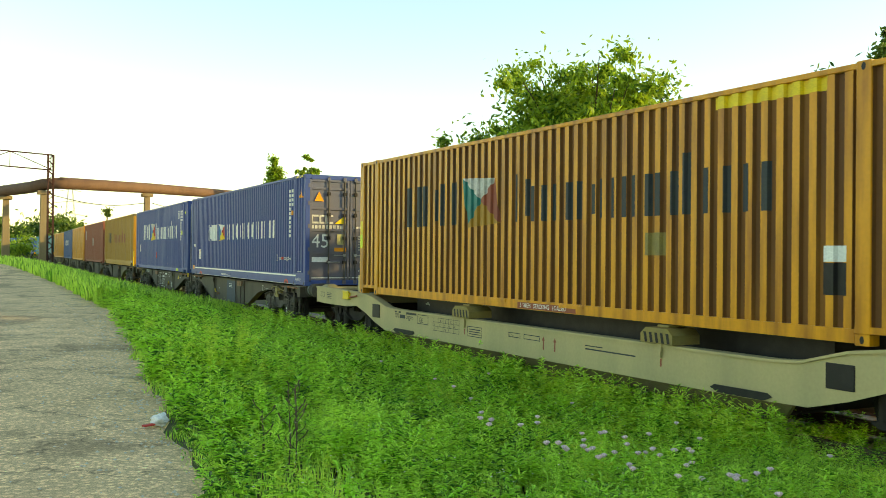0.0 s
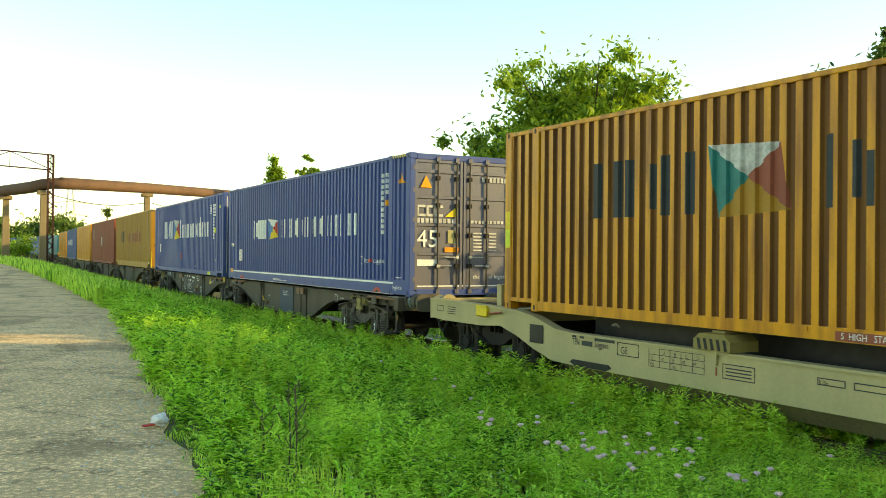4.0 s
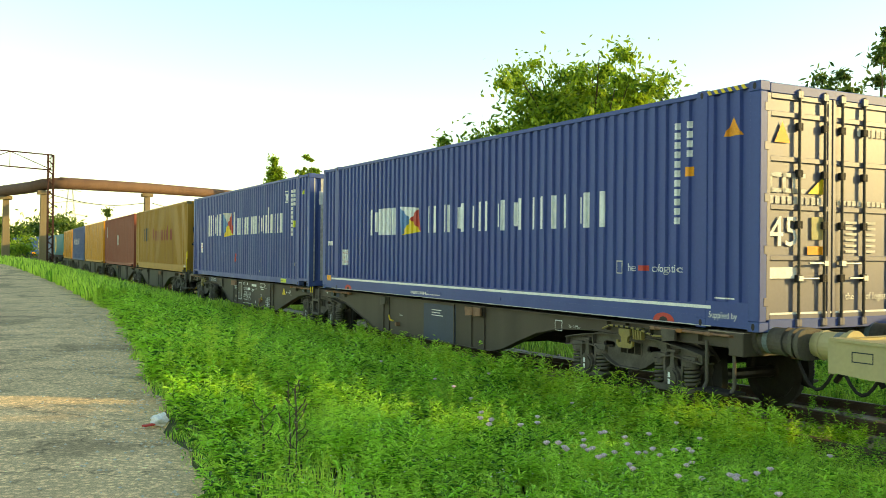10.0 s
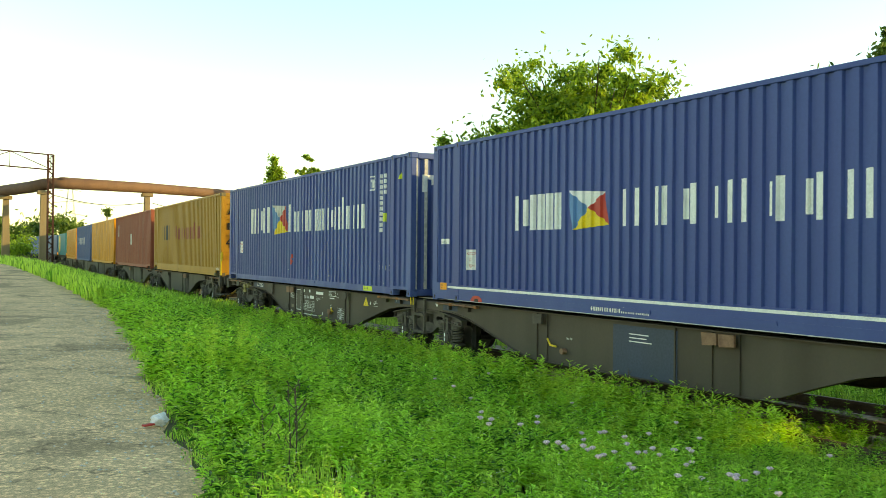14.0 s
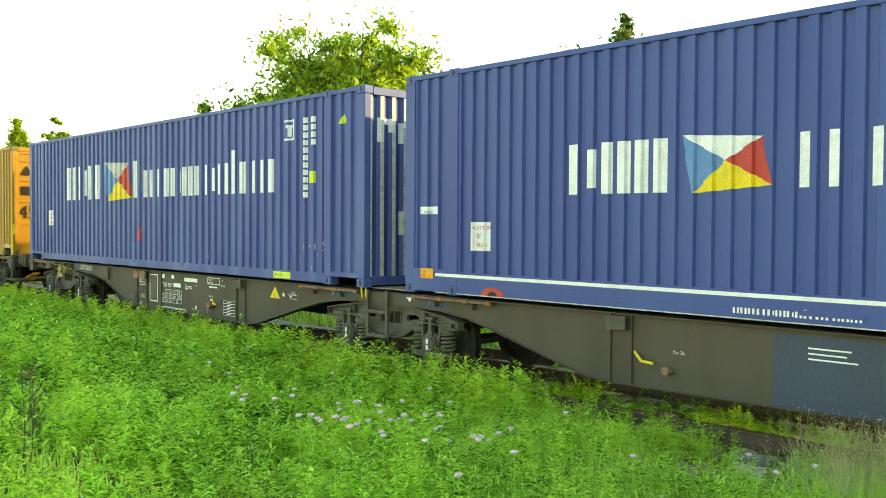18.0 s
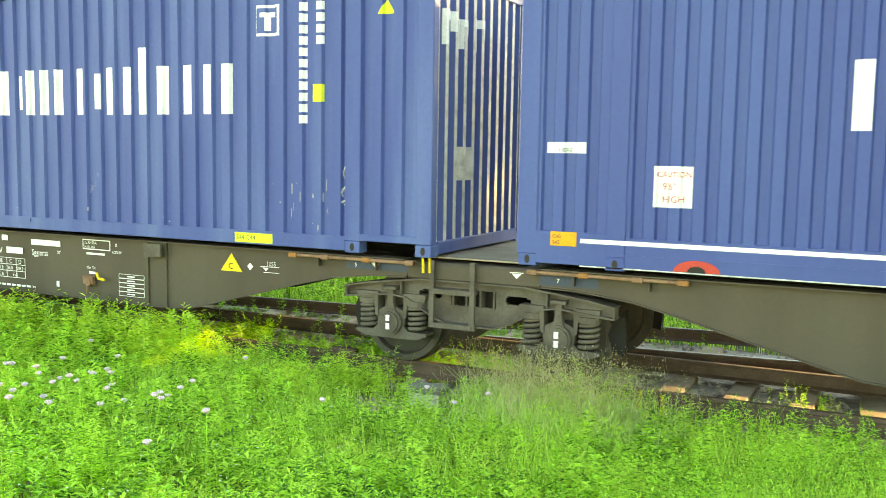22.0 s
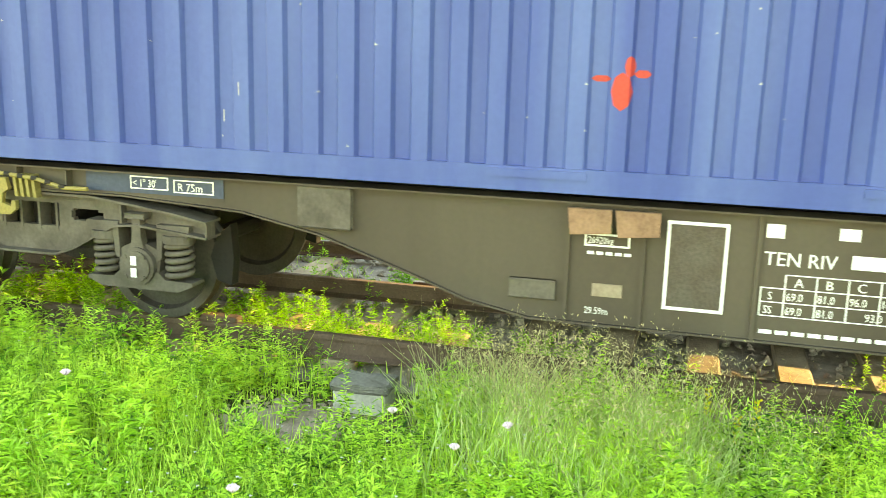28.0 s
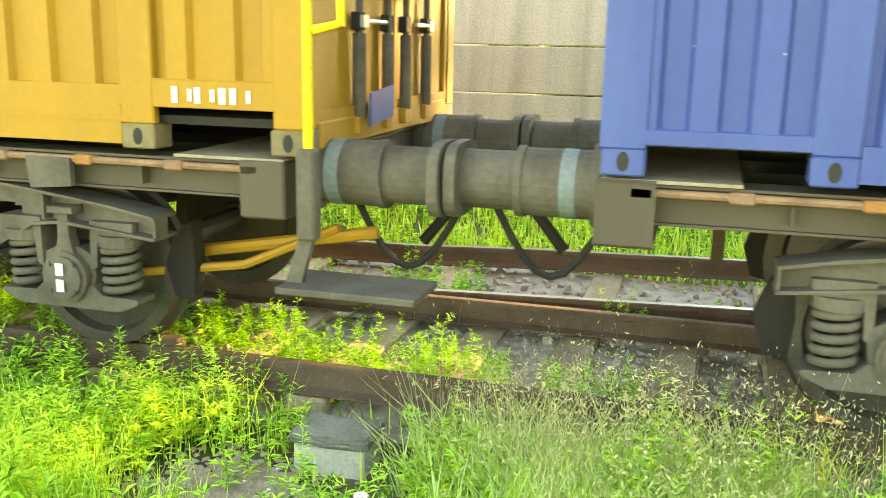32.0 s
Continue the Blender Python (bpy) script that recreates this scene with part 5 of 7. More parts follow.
def pocket_wagon():
    """Khaki pocket wagon: high ends over the bogies, low deck between, trestles under the container."""
    u = 12.25
    t = thing("pocket_wagon", "khaki painted low pocket wagon with striped trestles and dark data writing", "freight wagon", "wagons of the train")
    TRAIN.append((t, u, 0.0))
    half = [(9.35, 1.17), (9.35, 0.83), (8.9, 0.8), (7.5, 0.8), (6.9, 0.84), (6.4, 0.72), (5.9, 0.55), (5.4, 0.42), (4.6, 0.4)]
    top = [(9.35, 1.18), (7.0, 1.14), (6.3, 1.11), (5.9, 1.06), (5.6, 0.98), (5.3, 0.9), (4.9, 0.875)]
    outline = [(a, z) for a, z in top] + [(-a, z) for a, z in top[::-1]] + [(-a, z) for a, z in half[1:]] + [(a, z) for a, z in half[1:][::-1]]
    for s in (-1, 1):
        part("side_beam", prism(outline, s * 1.27, s * 1.24), TAN, t)
        lip = bmesh.new()
        full = top + [(-a, z) for a, z in top[::-1]]
        for (a, z), (a2, z2) in zip(full, full[1:]):
            prism([(a, z + 0.012), (a2, z2 + 0.012), (a2, z2 - 0.02), (a, z - 0.02)], s * 1.3, s * 1.12, lip)
        part("top_flange", lip, TAN, t)
        # fold slants inward; its shade is put into the darker khaki
        low = prism([(5.2, 0.42), (-5.2, 0.42), (-4.9, 0.2), (4.9, 0.2)], s * 1.255, s * 1.2)
        for v in low.verts:
            if v.co.z < 0.3:
                v.co.x -= s * 0.2
        part("lower_fold", low, TAN_WORN_SHADE, t)
        for y in (2.0, -3.1):
            tr = prism([(y - 0.3, 0.9), (y + 0.3, 0.9), (y + 0.3, 1.02), (y + 0.2, 1.1), (y - 0.2, 1.1), (y - 0.3, 1.02)], s * 1.36, s * 0.9)
            k = part("trestle_block", tr, HOOK, t, "black and yellow striped trestle")
            hz = bmesh.new()
            for i in range(5):
                yy = y - 0.26 + i * 0.105
                FLAT.lay([[(yy, 0.91), (yy + 0.05, 0.91), (yy + 0.08, 1.04), (yy + 0.03, 1.04)]], s * 1.361, s, hz)
            part("stripe", hz, BLACK, k)
            part("trestle_cap", box(s * 1.25, s * 0.95, y - 0.11, y + 0.11, 1.1, 1.135, bev=0.012), HOOK, t, "yellow trestle cap")
            part("trestle_lug", prism([(y - 0.05, 0.94), (y + 0.05, 0.94), (y + 0.03, 0.72), (y - 0.02, 0.72)], s * 1.31, s * 1.275), TAN, t)
            part("red_arrow", FLAT.lay([rect(y - 0.015, y + 0.015, 0.6, 0.7)], s * 1.273, s, bmesh.new()), OXIDE, t)
    # added black block: stands for shade under the container and stops low sun
    part("pocket_shade_block", box(-0.6, 0.6, -5.2, 5.2, 0.3, 1.12), BLACK, t, "black block added for the shade in the pocket")
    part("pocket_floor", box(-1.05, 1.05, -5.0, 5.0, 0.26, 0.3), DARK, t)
    for sy in (-1, 1):
        part("end_deck", box(-1.24, 1.24, sy * 9.35, sy * 8.9, 0.95, 1.15), TAN, t)
        part("cross_beam", box(-1.24, 1.24, sy * 7.2, sy * 6.7, 0.9, 1.11), TAN, t)
        for x in (-0.9, 0.25):
            part("deck_rail", box(x, x + 0.65, sy * 8.95, sy * 7.1, 1.06, 1.11), DARK, t)
        part("headstock", box(-1.27, 1.27, sy * 9.38, sy * 9.3, 0.82, 1.18, bev=0.008), TAN, t)
        buffer_pair(t, sy * 9.36, sy, TAN)
        coupling(t, sy * 9.36, sy)
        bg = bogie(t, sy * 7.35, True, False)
        # grey bogie parts go dark here: the shade under the wagon as colour
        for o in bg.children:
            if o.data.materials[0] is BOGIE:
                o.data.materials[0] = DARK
        part("stanchion", box(-1.0, -0.9, sy * 7.42, sy * 7.3, 1.12, 1.5, bev=0.01), TAN, t, "upright khaki stanchion")
        part("stanchion", box(0.9, 1.0, sy * 7.42, sy * 7.3, 1.12, 1.5, bev=0.01), TAN, t, "upright khaki stanchion")
        part("yellow_catch", box(-1.33, -1.2, sy * 7.55, sy * 7.25, 0.98, 1.14, bev=0.02), SIGNAL, t, "yellow safety catch")
        part("red_lever", tube([(-1.3, sy * 7.2, 1.02), (-1.33, sy * 6.75, 1.07)], 0.018), OXIDE, t, "faded red lever")
        part("black_vent", box(-1.285, -1.24, sy * 5.98, sy * 5.63, 0.66, 0.93, bev=0.006), BLACK, t, "black mesh panel")
        part("grab_slot", prism([(sy * 4.85, 0.5), (sy * 4.05, 0.5), (sy * 3.98, 0.46), (sy * 4.1, 0.41), (sy * 4.8, 0.41), (sy * 4.92, 0.46)], -1.29, -1.25), BLACK, t)
        part("roller", rod((-1.0, sy * 6.5, 0.62), (1.0, sy * 6.5, 0.62), 0.05), DARK, t)
    part("air_hose", tube([(-0.5, 5.2, 0.9), (-0.6, 4.7, 1.0), (-0.5, 4.4, 0.85)], 0.025), STEEL, t)
    D = []
    D += words("TEN", 0.13, 4.88, 0.72, 0.75) + words("Sdggmrs", 0.13, 4.35, 0.72, 0.72)
    D += [rect(4.88, 4.79, 0.82, 0.88), rect(4.7, 4.6, 0.82, 0.88), rect(4.35, 3.9, 0.81, 0.87), rect(4.65, 4.4, 0.72, 0.79)]
    D += frame_rect(3.85, 3.4, 0.66, 0.84) + words("GE", 0.14, 3.78, 0.69, 0.9)
    for i in range(4):
        D += [rect(3.2 - (0.2 if i == 3 else 0), 2.2, 0.58 + i * 0.08, 0.587 + i * 0.08)]
    for yy in (3.2, 3.0, 2.8, 2.6, 2.4, 2.2):
        D.append(rect(yy - 0.005, yy + 0.005, 0.58, 0.82))
    for i, s in enumerate("ABCD"):
        D += words(s, 0.07, 2.93 - i * 0.2, 0.75)
    for i, s in enumerate(("S", "60.", "72.", "87.", "99.")):
        D += words(s, 0.065, 3.15 - i * 0.19, 0.67, 0.8)
    D += words("120", 0.065, 3.18, 0.59, 0.8) + words("00.", 0.065, 2.75, 0.59, 0.8)
    D += frame_rect(1.9, 1.4, 0.58, 0.76) + frame_rect(0.55, 0.2, 0.68, 0.76) + words("R 75m", 0.06, 0.53, 0.69, 0.8) + frame_rect(0.1, -0.35, 0.68, 0.76)
    D += [rect(1.85, 1.45, 0.62 + k * 0.04, 0.635 + k * 0.04) for k in range(3)] + [rect(-1.5, -1.9, 0.72, 0.735), rect(-1.5, -2.6, 0.67, 0.69)]
    D += frame_rect(9.1, 8.85, 0.96, 1.07) + [rect(8.7, 8.4, 0.93 + k * 0.04, 0.945 + k * 0.04) for k in range(4)]
    for block in clusters(D):
        part("data_writing", FLAT16.lay(block, -1.272, -1, bmesh.new()), NAVY, t, "dark stencilled data")
    A = []
    for yy in (-0.45, -0.75):
        A += [rect(yy - 0.015, yy + 0.015, 0.56, 0.7), [(yy + 0.04, 0.7), (yy - 0.04, 0.7), (yy, 0.77)]]
    for block in clusters(A):
        part("red_arrow", FLAT16.lay(block, -1.272, -1, bmesh.new()), OXIDE, t, "red lifting arrow")


pocket_wagon()
pw = TRAIN[-1][0]
# unseen wagon copies added beneath the shading containers ahead
for u in (-6.9, -26.0):
    TRAIN.append((copy_thing(pw, pose(0, 0, 0)), u, 0.0))


# ---- ground, lane, track ----
EDGE_Y = [-40, -5, 3, 6.7, 10.1, 15.4, 26.2, 40.3, 78.7, 120, 200]
EDGE_X = [0.4, 0.9, 1.2, 1.65, 2.1, 2.78, 4.1, 4.45, 4.0, 1.5, -8.0]


def lane_edge(y):
    return float(np.interp(y, EDGE_Y, EDGE_X)) + 0.07 * math.sin(y * 1.9) + 0.05 * math.sin(y * 4.7 + 1)


def smooth(a, b, v):
    k = min(1, max(0, (v - a) / (b - a)))
    return k * k * (3 - 2 * k)


def ground_z(x, y):
    cx = line_x(max(-60, min(260, y)))
    rise = 0.62 * smooth(18, 75, y)
    e = lane_edge(y)
    near = 0.3 + rise
    k = smooth(e + 0.2, cx - 2.0, x)
    z = near + (-0.3 - near) * k
    if x > cx + 4:
        z += 0.1 * smooth(cx + 4, cx + 8, x)
    return z


def sheet(name, xs, ys, zf, mat, label="", kind="structure"):
    verts = [(x, y, zf(x, y)) for y in ys for x in xs]
    n = len(xs)
    faces = [(j * n + i, j * n + i + 1, (j + 1) * n + i + 1, (j + 1) * n + i) for j in range(len(ys) - 1) for i in range(n - 1)]
    ob = raw(name, verts, faces, mat)
    for p in ob.data.polygons:
        p.use_smooth = True
    return tagged(ob, label, "ground", kind=kind)


gx = [-3000, -800, -200, -60, -20, -8] + [-4 + 0.4 * i for i in range(60)] + [22, 26, 32, 45, 70, 120, 300, 900, 3000]
gy = [-3000, -800, -200, -60, -30] + [-16 + 1.0 * i for i in range(120)] + [110, 120, 135, 150, 175, 200, 240, 300, 420, 700, 1500, 3500]
sheet("ground", gx, gy, ground_z, SOIL, "grassy earth ground")

# the lane: a worn strip with an uneven edge
lv, lf = [], []
ys = [-30 + 0.5 * i for i in range(120)] + [30 + 2.0 * i for i in range(60)]
cols = 14
for y in ys:
    e = lane_edge(y)
    w = 8.5
    for i in range(cols + 1):
        x = e - w * (1 - i / cols)
        lv.append((x, y, ground_z(x, y) + 0.03 + 0.012 * noise.noise((x * 0.6, y * 0.6, 0)) - (0.025 if i == cols else 0)))
for j in range(len(ys) - 1):
    for i in range(cols):
        a = j * (cols + 1) + i
        lf.append((a, a + 1, a + cols + 2, a + cols + 1))
road = raw("road", lv, lf, ASPHALT)
tagged(road, "worn pale grey asphalt lane with crumbling edge", "road", kind="structure")
for p in road.data.polygons:
    p.use_smooth = True


# loose grit, thicker along the crumbling edge
r = random.Random(77)
gv, gf = [], []
for i in range(1500):
    y = 3 + 30 * r.random() ** 1.8
    x = lane_edge(y) - (abs(r.gauss(0, 0.5)) if i % 3 else r.uniform(0, 4))
    s = r.uniform(0.005, 0.02)
    c0 = Vector((x, y, ground_z(x, y) + 0.035))
    b0 = len(gv)
    for p in ((1, 0, 0), (-1, 0.2, 0), (0, 1, 0.1), (0.1, -1, 0), (0, 0.1, 0.7), (0, 0, -0.6)):
        gv.append(tuple(c0 + Vector(p) * s * r.uniform(0.7, 1.2)))
    gf += [tuple(b0 + k for k in f) for f in ((0, 2, 4), (2, 1, 4), (1, 3, 4), (3, 0, 4), (2, 0, 5), (1, 2, 5), (3, 1, 5), (0, 3, 5))]
tagged(raw("grit", gv, gf, STONE), "loose grit on the worn lane", "grit", kind="stuff")

# litter at the lane's edge
lit = thing("crumpled_paper", "crumpled white paper litter at the lane's edge", "litter", at=pose(1.88, 9.3, ground_z(1.88, 9.3) + 0.075, 0, 0, 30))
r = random.Random(2)
bm = bmesh.new()
bmesh.ops.create_icosphere(bm, subdivisions=3, radius=0.08)
for v in bm.verts:
    v.co *= 1 + 0.45 * noise.noise(v.co * 22) + r.uniform(-0.1, 0.1)
    v.co.z = max(-0.05, v.co.z * 0.8)
part("sheet", bm, WHITE, lit)
bm = box(-0.2, -0.07, -0.03, 0.03, -0.04, -0.02, bev=0.008)
part("wrapper", bm, RED, lit, "red scrap of wrapper")


# rails as swept sections
def rail(name, pts, z=0.0, label="rust-brown steel rail"):
    prof = [(-0.065, -0.16), (0.065, -0.16), (0.065, -0.15), (0.012, -0.13), (0.009, -0.045), (0.035, -0.035), (0.036, -0.006), (0.028, 0), (-0.028, 0), (-0.036, -0.006), (-0.035, -0.035), (-0.009, -0.045), (-0.012, -0.13), (-0.065, -0.15)]
    bm = bmesh.new()
    last = None
    for i, (x, y) in enumerate(pts):
        ring = [bm.verts.new((x + a, y, z + b)) for a, b in prof]
        if last:
            for k in range(len(prof)):
                bm.faces.new((last[k], last[(k + 1) % len(prof)], ring[(k + 1) % len(prof)], ring[k]))
        last = ring
    ob = mesh_ob(name, bm, RUST)
    ob.data.materials.append(SHINE)
    for p in ob.data.polygons:
        if p.normal.z > 0.95 and p.center.z > z - 0.01:
            p.material_index = 1
    return tagged(ob, label, "rail", "rails", "structure")


yy = [-30 + 2 * i for i in range(30)] + [30 + 5 * i for i in range(44)]
rail("rail_1", [(line_x(y) - 0.753, y) for y in yy])
rail("rail_2", [(line_x(y) + 0.753, y) for y in yy])


def side_x(y):
    """Inner rail of the second track, which leaves to the far side by a turnout."""
    return line_x(y) + 0.753 + 0.09 + 0.12 * (5.0 - y)


rail("rail_3", [(side_x(y), y) for y in [-30 + 1.0 * i for i in range(35)] + [4.6]])
rail("rail_4", [(side_x(y) + 1.5 if y < 5 else line_x(y) + 0.753 + 1.6 * (1 - smooth(2, 22, y)) + 0.0, y) for y in [-30 + 1.0 * i for i in range(52)]])
fp = thing("fishplate", "rusty bolted fishplate at a rail joint", "rail joint")
bm = box(8.7, 8.74, 5.25, 5.85, -0.12, -0.04, bev=0.008)
for k in range(4):
    rod((8.68, 5.33 + k * 0.15, -0.08), (8.74, 5.33 + k * 0.15, -0.08), 0.018, seg=6, bm=bm)
part("plate", bm, RUST_PALE, fp)
clip = thing("rail_end_block", "rust-orange stub beside the near rail", "rail fitting")
part("block", box(8.66, 8.76, 5.45, 5.75, -0.05, 0.035, bev=0.01), RUST, clip)

# ballast stones: one bed of broken stone
r = random.Random(11)
bv, bf = [], []
for i in range(9000):
    y = r.uniform(-8, 9) if i < 7000 else r.uniform(9, 30)
    x = line_x(y) + r.uniform(-0.7, 2.6)
    s = r.uniform(0.022, 0.055)
    if abs((y + 9 + 0.31) % 0.62 - 0.31) < 0.16 and x < line_x(y) + 1.2:
        continue
    c = Vector((x, y, -0.225 + r.uniform(-0.05, 0.03)))
    rot = Euler((r.uniform(0, 6), r.uniform(0, 6), r.uniform(0, 6))).to_matrix()
    b0 = len(bv)
    for p in ((1, 0, 0), (-1, 0.2, 0), (0, 1, 0.1), (0.1, -1, 0), (0, 0.1, 0.8), (0, 0, -0.8)):
        q3 = rot @ (Vector(p) * s * r.uniform(0.7, 1.2))
        bv.append(tuple(c + q3))
    for f in ((0, 2, 4), (2, 1, 4), (1, 3, 4), (3, 0, 4), (2, 0, 5), (1, 2, 5), (3, 1, 5), (0, 3, 5)):
        bf.append(tuple(b0 + k for k in f))
tagged(raw("ballast", bv, bf, BALLAST), "grey-brown broken ballast stone", "ballast", kind="stuff")
bed = sheet("track_bed", [8.4, 8.5, 8.64, 8.72, 9.0, 9.6, 10.4, 11.2, 12.0, 12.5], [-30 + i for i in range(70)], lambda x, y: (-0.215 if 8.7 < x < 12.2 else -0.27 if 8.45 < x < 9 else -0.36) + 0.03 * noise.noise((x * 2, y * 2, 1)), BALLAST, "dirty stone track bed")

# concrete block by the track
cb = thing("concrete_block", "pale weathered concrete block with crumbling top edge", "concrete block", at=pose(8.155, 4.28, -0.36, 0, 0, 1))
bm = box(-0.125, 0.125, -0.175, 0.175, -0.05, 0.2, bev=0.012)
bmesh.ops.subdivide_edges(bm, edges=bm.edges[:], cuts=2, use_grid_fill=True)
r = random.Random(5)
for v in bm.verts:
    v.co += Vector((r.uniform(-0.006, 0.006), r.uniform(-0.006, 0.006), r.uniform(-0.008, 0.008)))
part("body", bm, STONE, cb)
bm = box(-0.135, 0.135, -0.19, 0.19, 0.2, 0.255, bev=0.012)
bmesh.ops.subdivide_edges(bm, edges=bm.edges[:], cuts=3, use_grid_fill=True)
for v in bm.verts:
    v.co += Vector((r.uniform(-0.01, 0.01), r.uniform(-0.01, 0.01), r.uniform(-0.01, 0.008)))
part("cap", bm, CONCRETE, cb, "chipped grey cap")


# ---- fence, gantry, pipe ----
FX = 16.5
fence = thing("concrete_fence", "weathered grey concrete panel fence", "fence")
r = random.Random(3)
pm = {}
for i in range(26):
    y = -21 + i * 2.5
    tall = 3.5 < y < 10
    part("post", box(FX - 0.02, FX + 0.12, y - 0.07, y + 0.07, -0.4, 3.0 if tall else 1.72, bev=0.015), CONCRETE, fence)
    for k in range(5 if tall else 3):
        if tall not in pm:
            pb = part("panel", box(-0.03, 0.03, -1.24, 1.24, -0.303, 0.303, bev=0.014), WALL_BLOCK if tall else CONCRETE, fence)
            pm[tall] = pb.data
        else:
            pb = new("panel", pm[tall])
            pb.parent = fence
        pb.matrix_basis = pose(FX - 0.06 + r.uniform(-0.008, 0.008), y + 1.25, 0.11 + k * 0.62, 0, r.uniform(-0.5, 0.5))

# ribbed sheet leaning on the fence
sh = thing("ribbed_sheet", "grey ribbed metal sheet standing against the fence", "metal sheet", at=pose(FX - 0.16, 17.6, -0.3, 0, 0, 0))
prof = []
for k in range(23):
    prof.append((-0.02 if k % 2 else 0.02, k * 0.1))
bm = bmesh.new()
last = None
for px_, pz in prof:
    ring = [bm.verts.new((px_, y, pz)) for y in (-0.9, 0.9)]
    if last:
        bm.faces.new((last[0], last[1], ring[1], ring[0]))
    last = ring
bmesh.ops.solidify(bm, geom=bm.faces[:], thickness=0.006)
part("sheet", bm, STEEL, sh)

# lattice gantry over the lane
GY = 70.0
gz = 0.9
gan = thing("lattice_gantry", "rust-red lattice steel gantry post with a thin truss over the lane", "gantry", at=pose(6.55, GY, gz))
hgt = 7.75
for dx, dy in ((-0.17, -0.17), (0.17, -0.17), (0.17, 0.17), (-0.17, 0.17)):
    part("leg", box(dx - 0.05, dx + 0.05, dy - 0.05, dy + 0.05, 0, hgt), DARK_RUST, gan)
br = bmesh.new()
for k in range(22):
    z = k * hgt / 22
    s = 1 if k % 2 else -1
    for dy in (-0.17, 0.17):
        tube([(-0.17 * s, dy, z), (0.17 * s, dy, z + hgt / 22)], 0.028, 5, br)
    for dx in (-0.17, 0.17):
        tube([(dx, -0.17 * s, z), (dx, 0.17 * s, z + hgt / 22)], 0.028, 5, br)
part("lacing", br, DARK_RUST, gan)
for zz, y in ((hgt, -0.1), (hgt - 1.05, -0.1)):
    part("truss_chord", tube([(0.2, y, zz), (-5.5, y, zz + 0.25), (-11, y, zz)], 0.045, 6), DARK_RUST, gan)
for k in range(5):
    x = -k * 2.6
    part("truss_upright", tube([(x, -0.1, hgt - 1.05), (x, -0.1, hgt + 0.1)], 0.03, 6), DARK_RUST, gan)
    part("truss_brace", tube([(x, -0.1, hgt - 1.0), (x - 2.6, -0.1, hgt + 0.12)] if k % 2 == 0 else [(x, -0.1, hgt + 0.1), (x - 2.6, -0.1, hgt - 1.0)], 0.03, 6), DARK_RUST, gan)
part("post", box(-11.2, -10.9, -0.15, 0.15, 0, hgt), DARK_RUST, gan)

# elevated pipe on concrete pillars
PIPE = [(-8.0, 128.0, 7.4), (3.2, 99.0, 7.35), (6.6, 87.0, 7.4), (7.4, 84.0, 7.5), (8.6, 83.0, 7.6), (17.2, 92.0, 8.05), (28.1, 104.0, 8.5), (50.0, 128.0, 9.4)]
pp = thing("elevated_pipe", "large rusty brown overhead pipeline on concrete pillars", "pipeline")
part("pipe", tube(PIPE, 0.5, 18), PIPE_RUST, pp, smooth=True)
for x, y, z in ((4.95, 92.7, 6.9), (7.35, 84.1, 7.0), (17.2, 92.0, 7.55), (25.7, 101.4, 7.9), (-1.5, 111.0, 6.9)):
    g = ground_z(x, y) - 0.2
    bm = box(x - 0.36, x + 0.36, y - 0.34, y + 0.34, g, z - 0.35, bev=0.05)
    for v in bm.verts:
        k = 1 - 0.3 * (v.co.z - g) / (z - g)
        v.co.x, v.co.y = x + (v.co.x - x) * k, y + (v.co.y - y) * k
    part("pillar", bm, PILLAR, pp, "stained tapering concrete pillar")
    part("pillar_head", box(x - 0.52, x + 0.52, y - 0.4, y + 0.4, z - 0.35, z - 0.02, bev=0.04), PILLAR, pp)
cw = thing("overhead_cable", "thin slack cable hung below the pipeline", "cable")
pts = [(8.0 + 9.0 * k / 10, 83.5 + 8.0 * k / 10, 6.6 - 0.5 * math.sin(math.pi * k / 10)) for k in range(11)]
part("wire", tube(pts, 0.035, 5), BLACK, cw)
pts = [(17.6 + 9.0 * k / 10, 91.5 + 11.0 * k / 10, 6.6 - 0.4 * math.sin(math.pi * k / 10)) for k in range(11)]
part("wire", tube(pts, 0.035, 5), BLACK, cw)

# power pylon far off
py = thing("power_pylon", "pale lattice power pylon far away", "pylon", at=pose(37, 330, 0))
pb = bmesh.new()
for s in (-1, 1):
    for d in (-1, 1):
        tube([(s * 2.5, d * 2.5, 0), (s * 0.5, d * 0.5, 24)], 0.12, 4, pb)
    for k in range(6):
        w0, w1 = 2.5 - k / 3, 2.5 - (k + 1) / 3
        tube([(-s * w0, -2, 4 * k), (s * w1, -2, 4 * k + 4)], 0.07, 4, pb)
part("tower", pb, STEEL, py)
for z, w in ((13.5, 4.5), (17.5, 5.5), (21.5, 3.5)):
    part("cross_arm", tube([(-w, 0, z), (0, 0, z + 0.8), (w, 0, z)], 0.16, 4), STEEL, py)

# pink house beyond the fence
hs = thing("low_house", "low salmon pink house seen through the trees", "house", at=pose(27, 15, -0.2))
part("wall", box(-2, 2, -5, 4, 0, 2.6), BRICK_PINK, hs)
part("roof", prism([(-2.4, 2.6), (2.4, 2.6), (0, 3.9)], -5.3, 4.3, axis="y"), RUST_PALE, hs)
for y in (-3, 1):
    wf = part("window", box(-2.03, -1.98, y - 0.5, y + 0.5, 0.9, 2.0), WHITE, hs)
    part("pane", box(-2.05, -2.03, y - 0.42, y + 0.42, 0.98, 1.92), NAVY, wf)


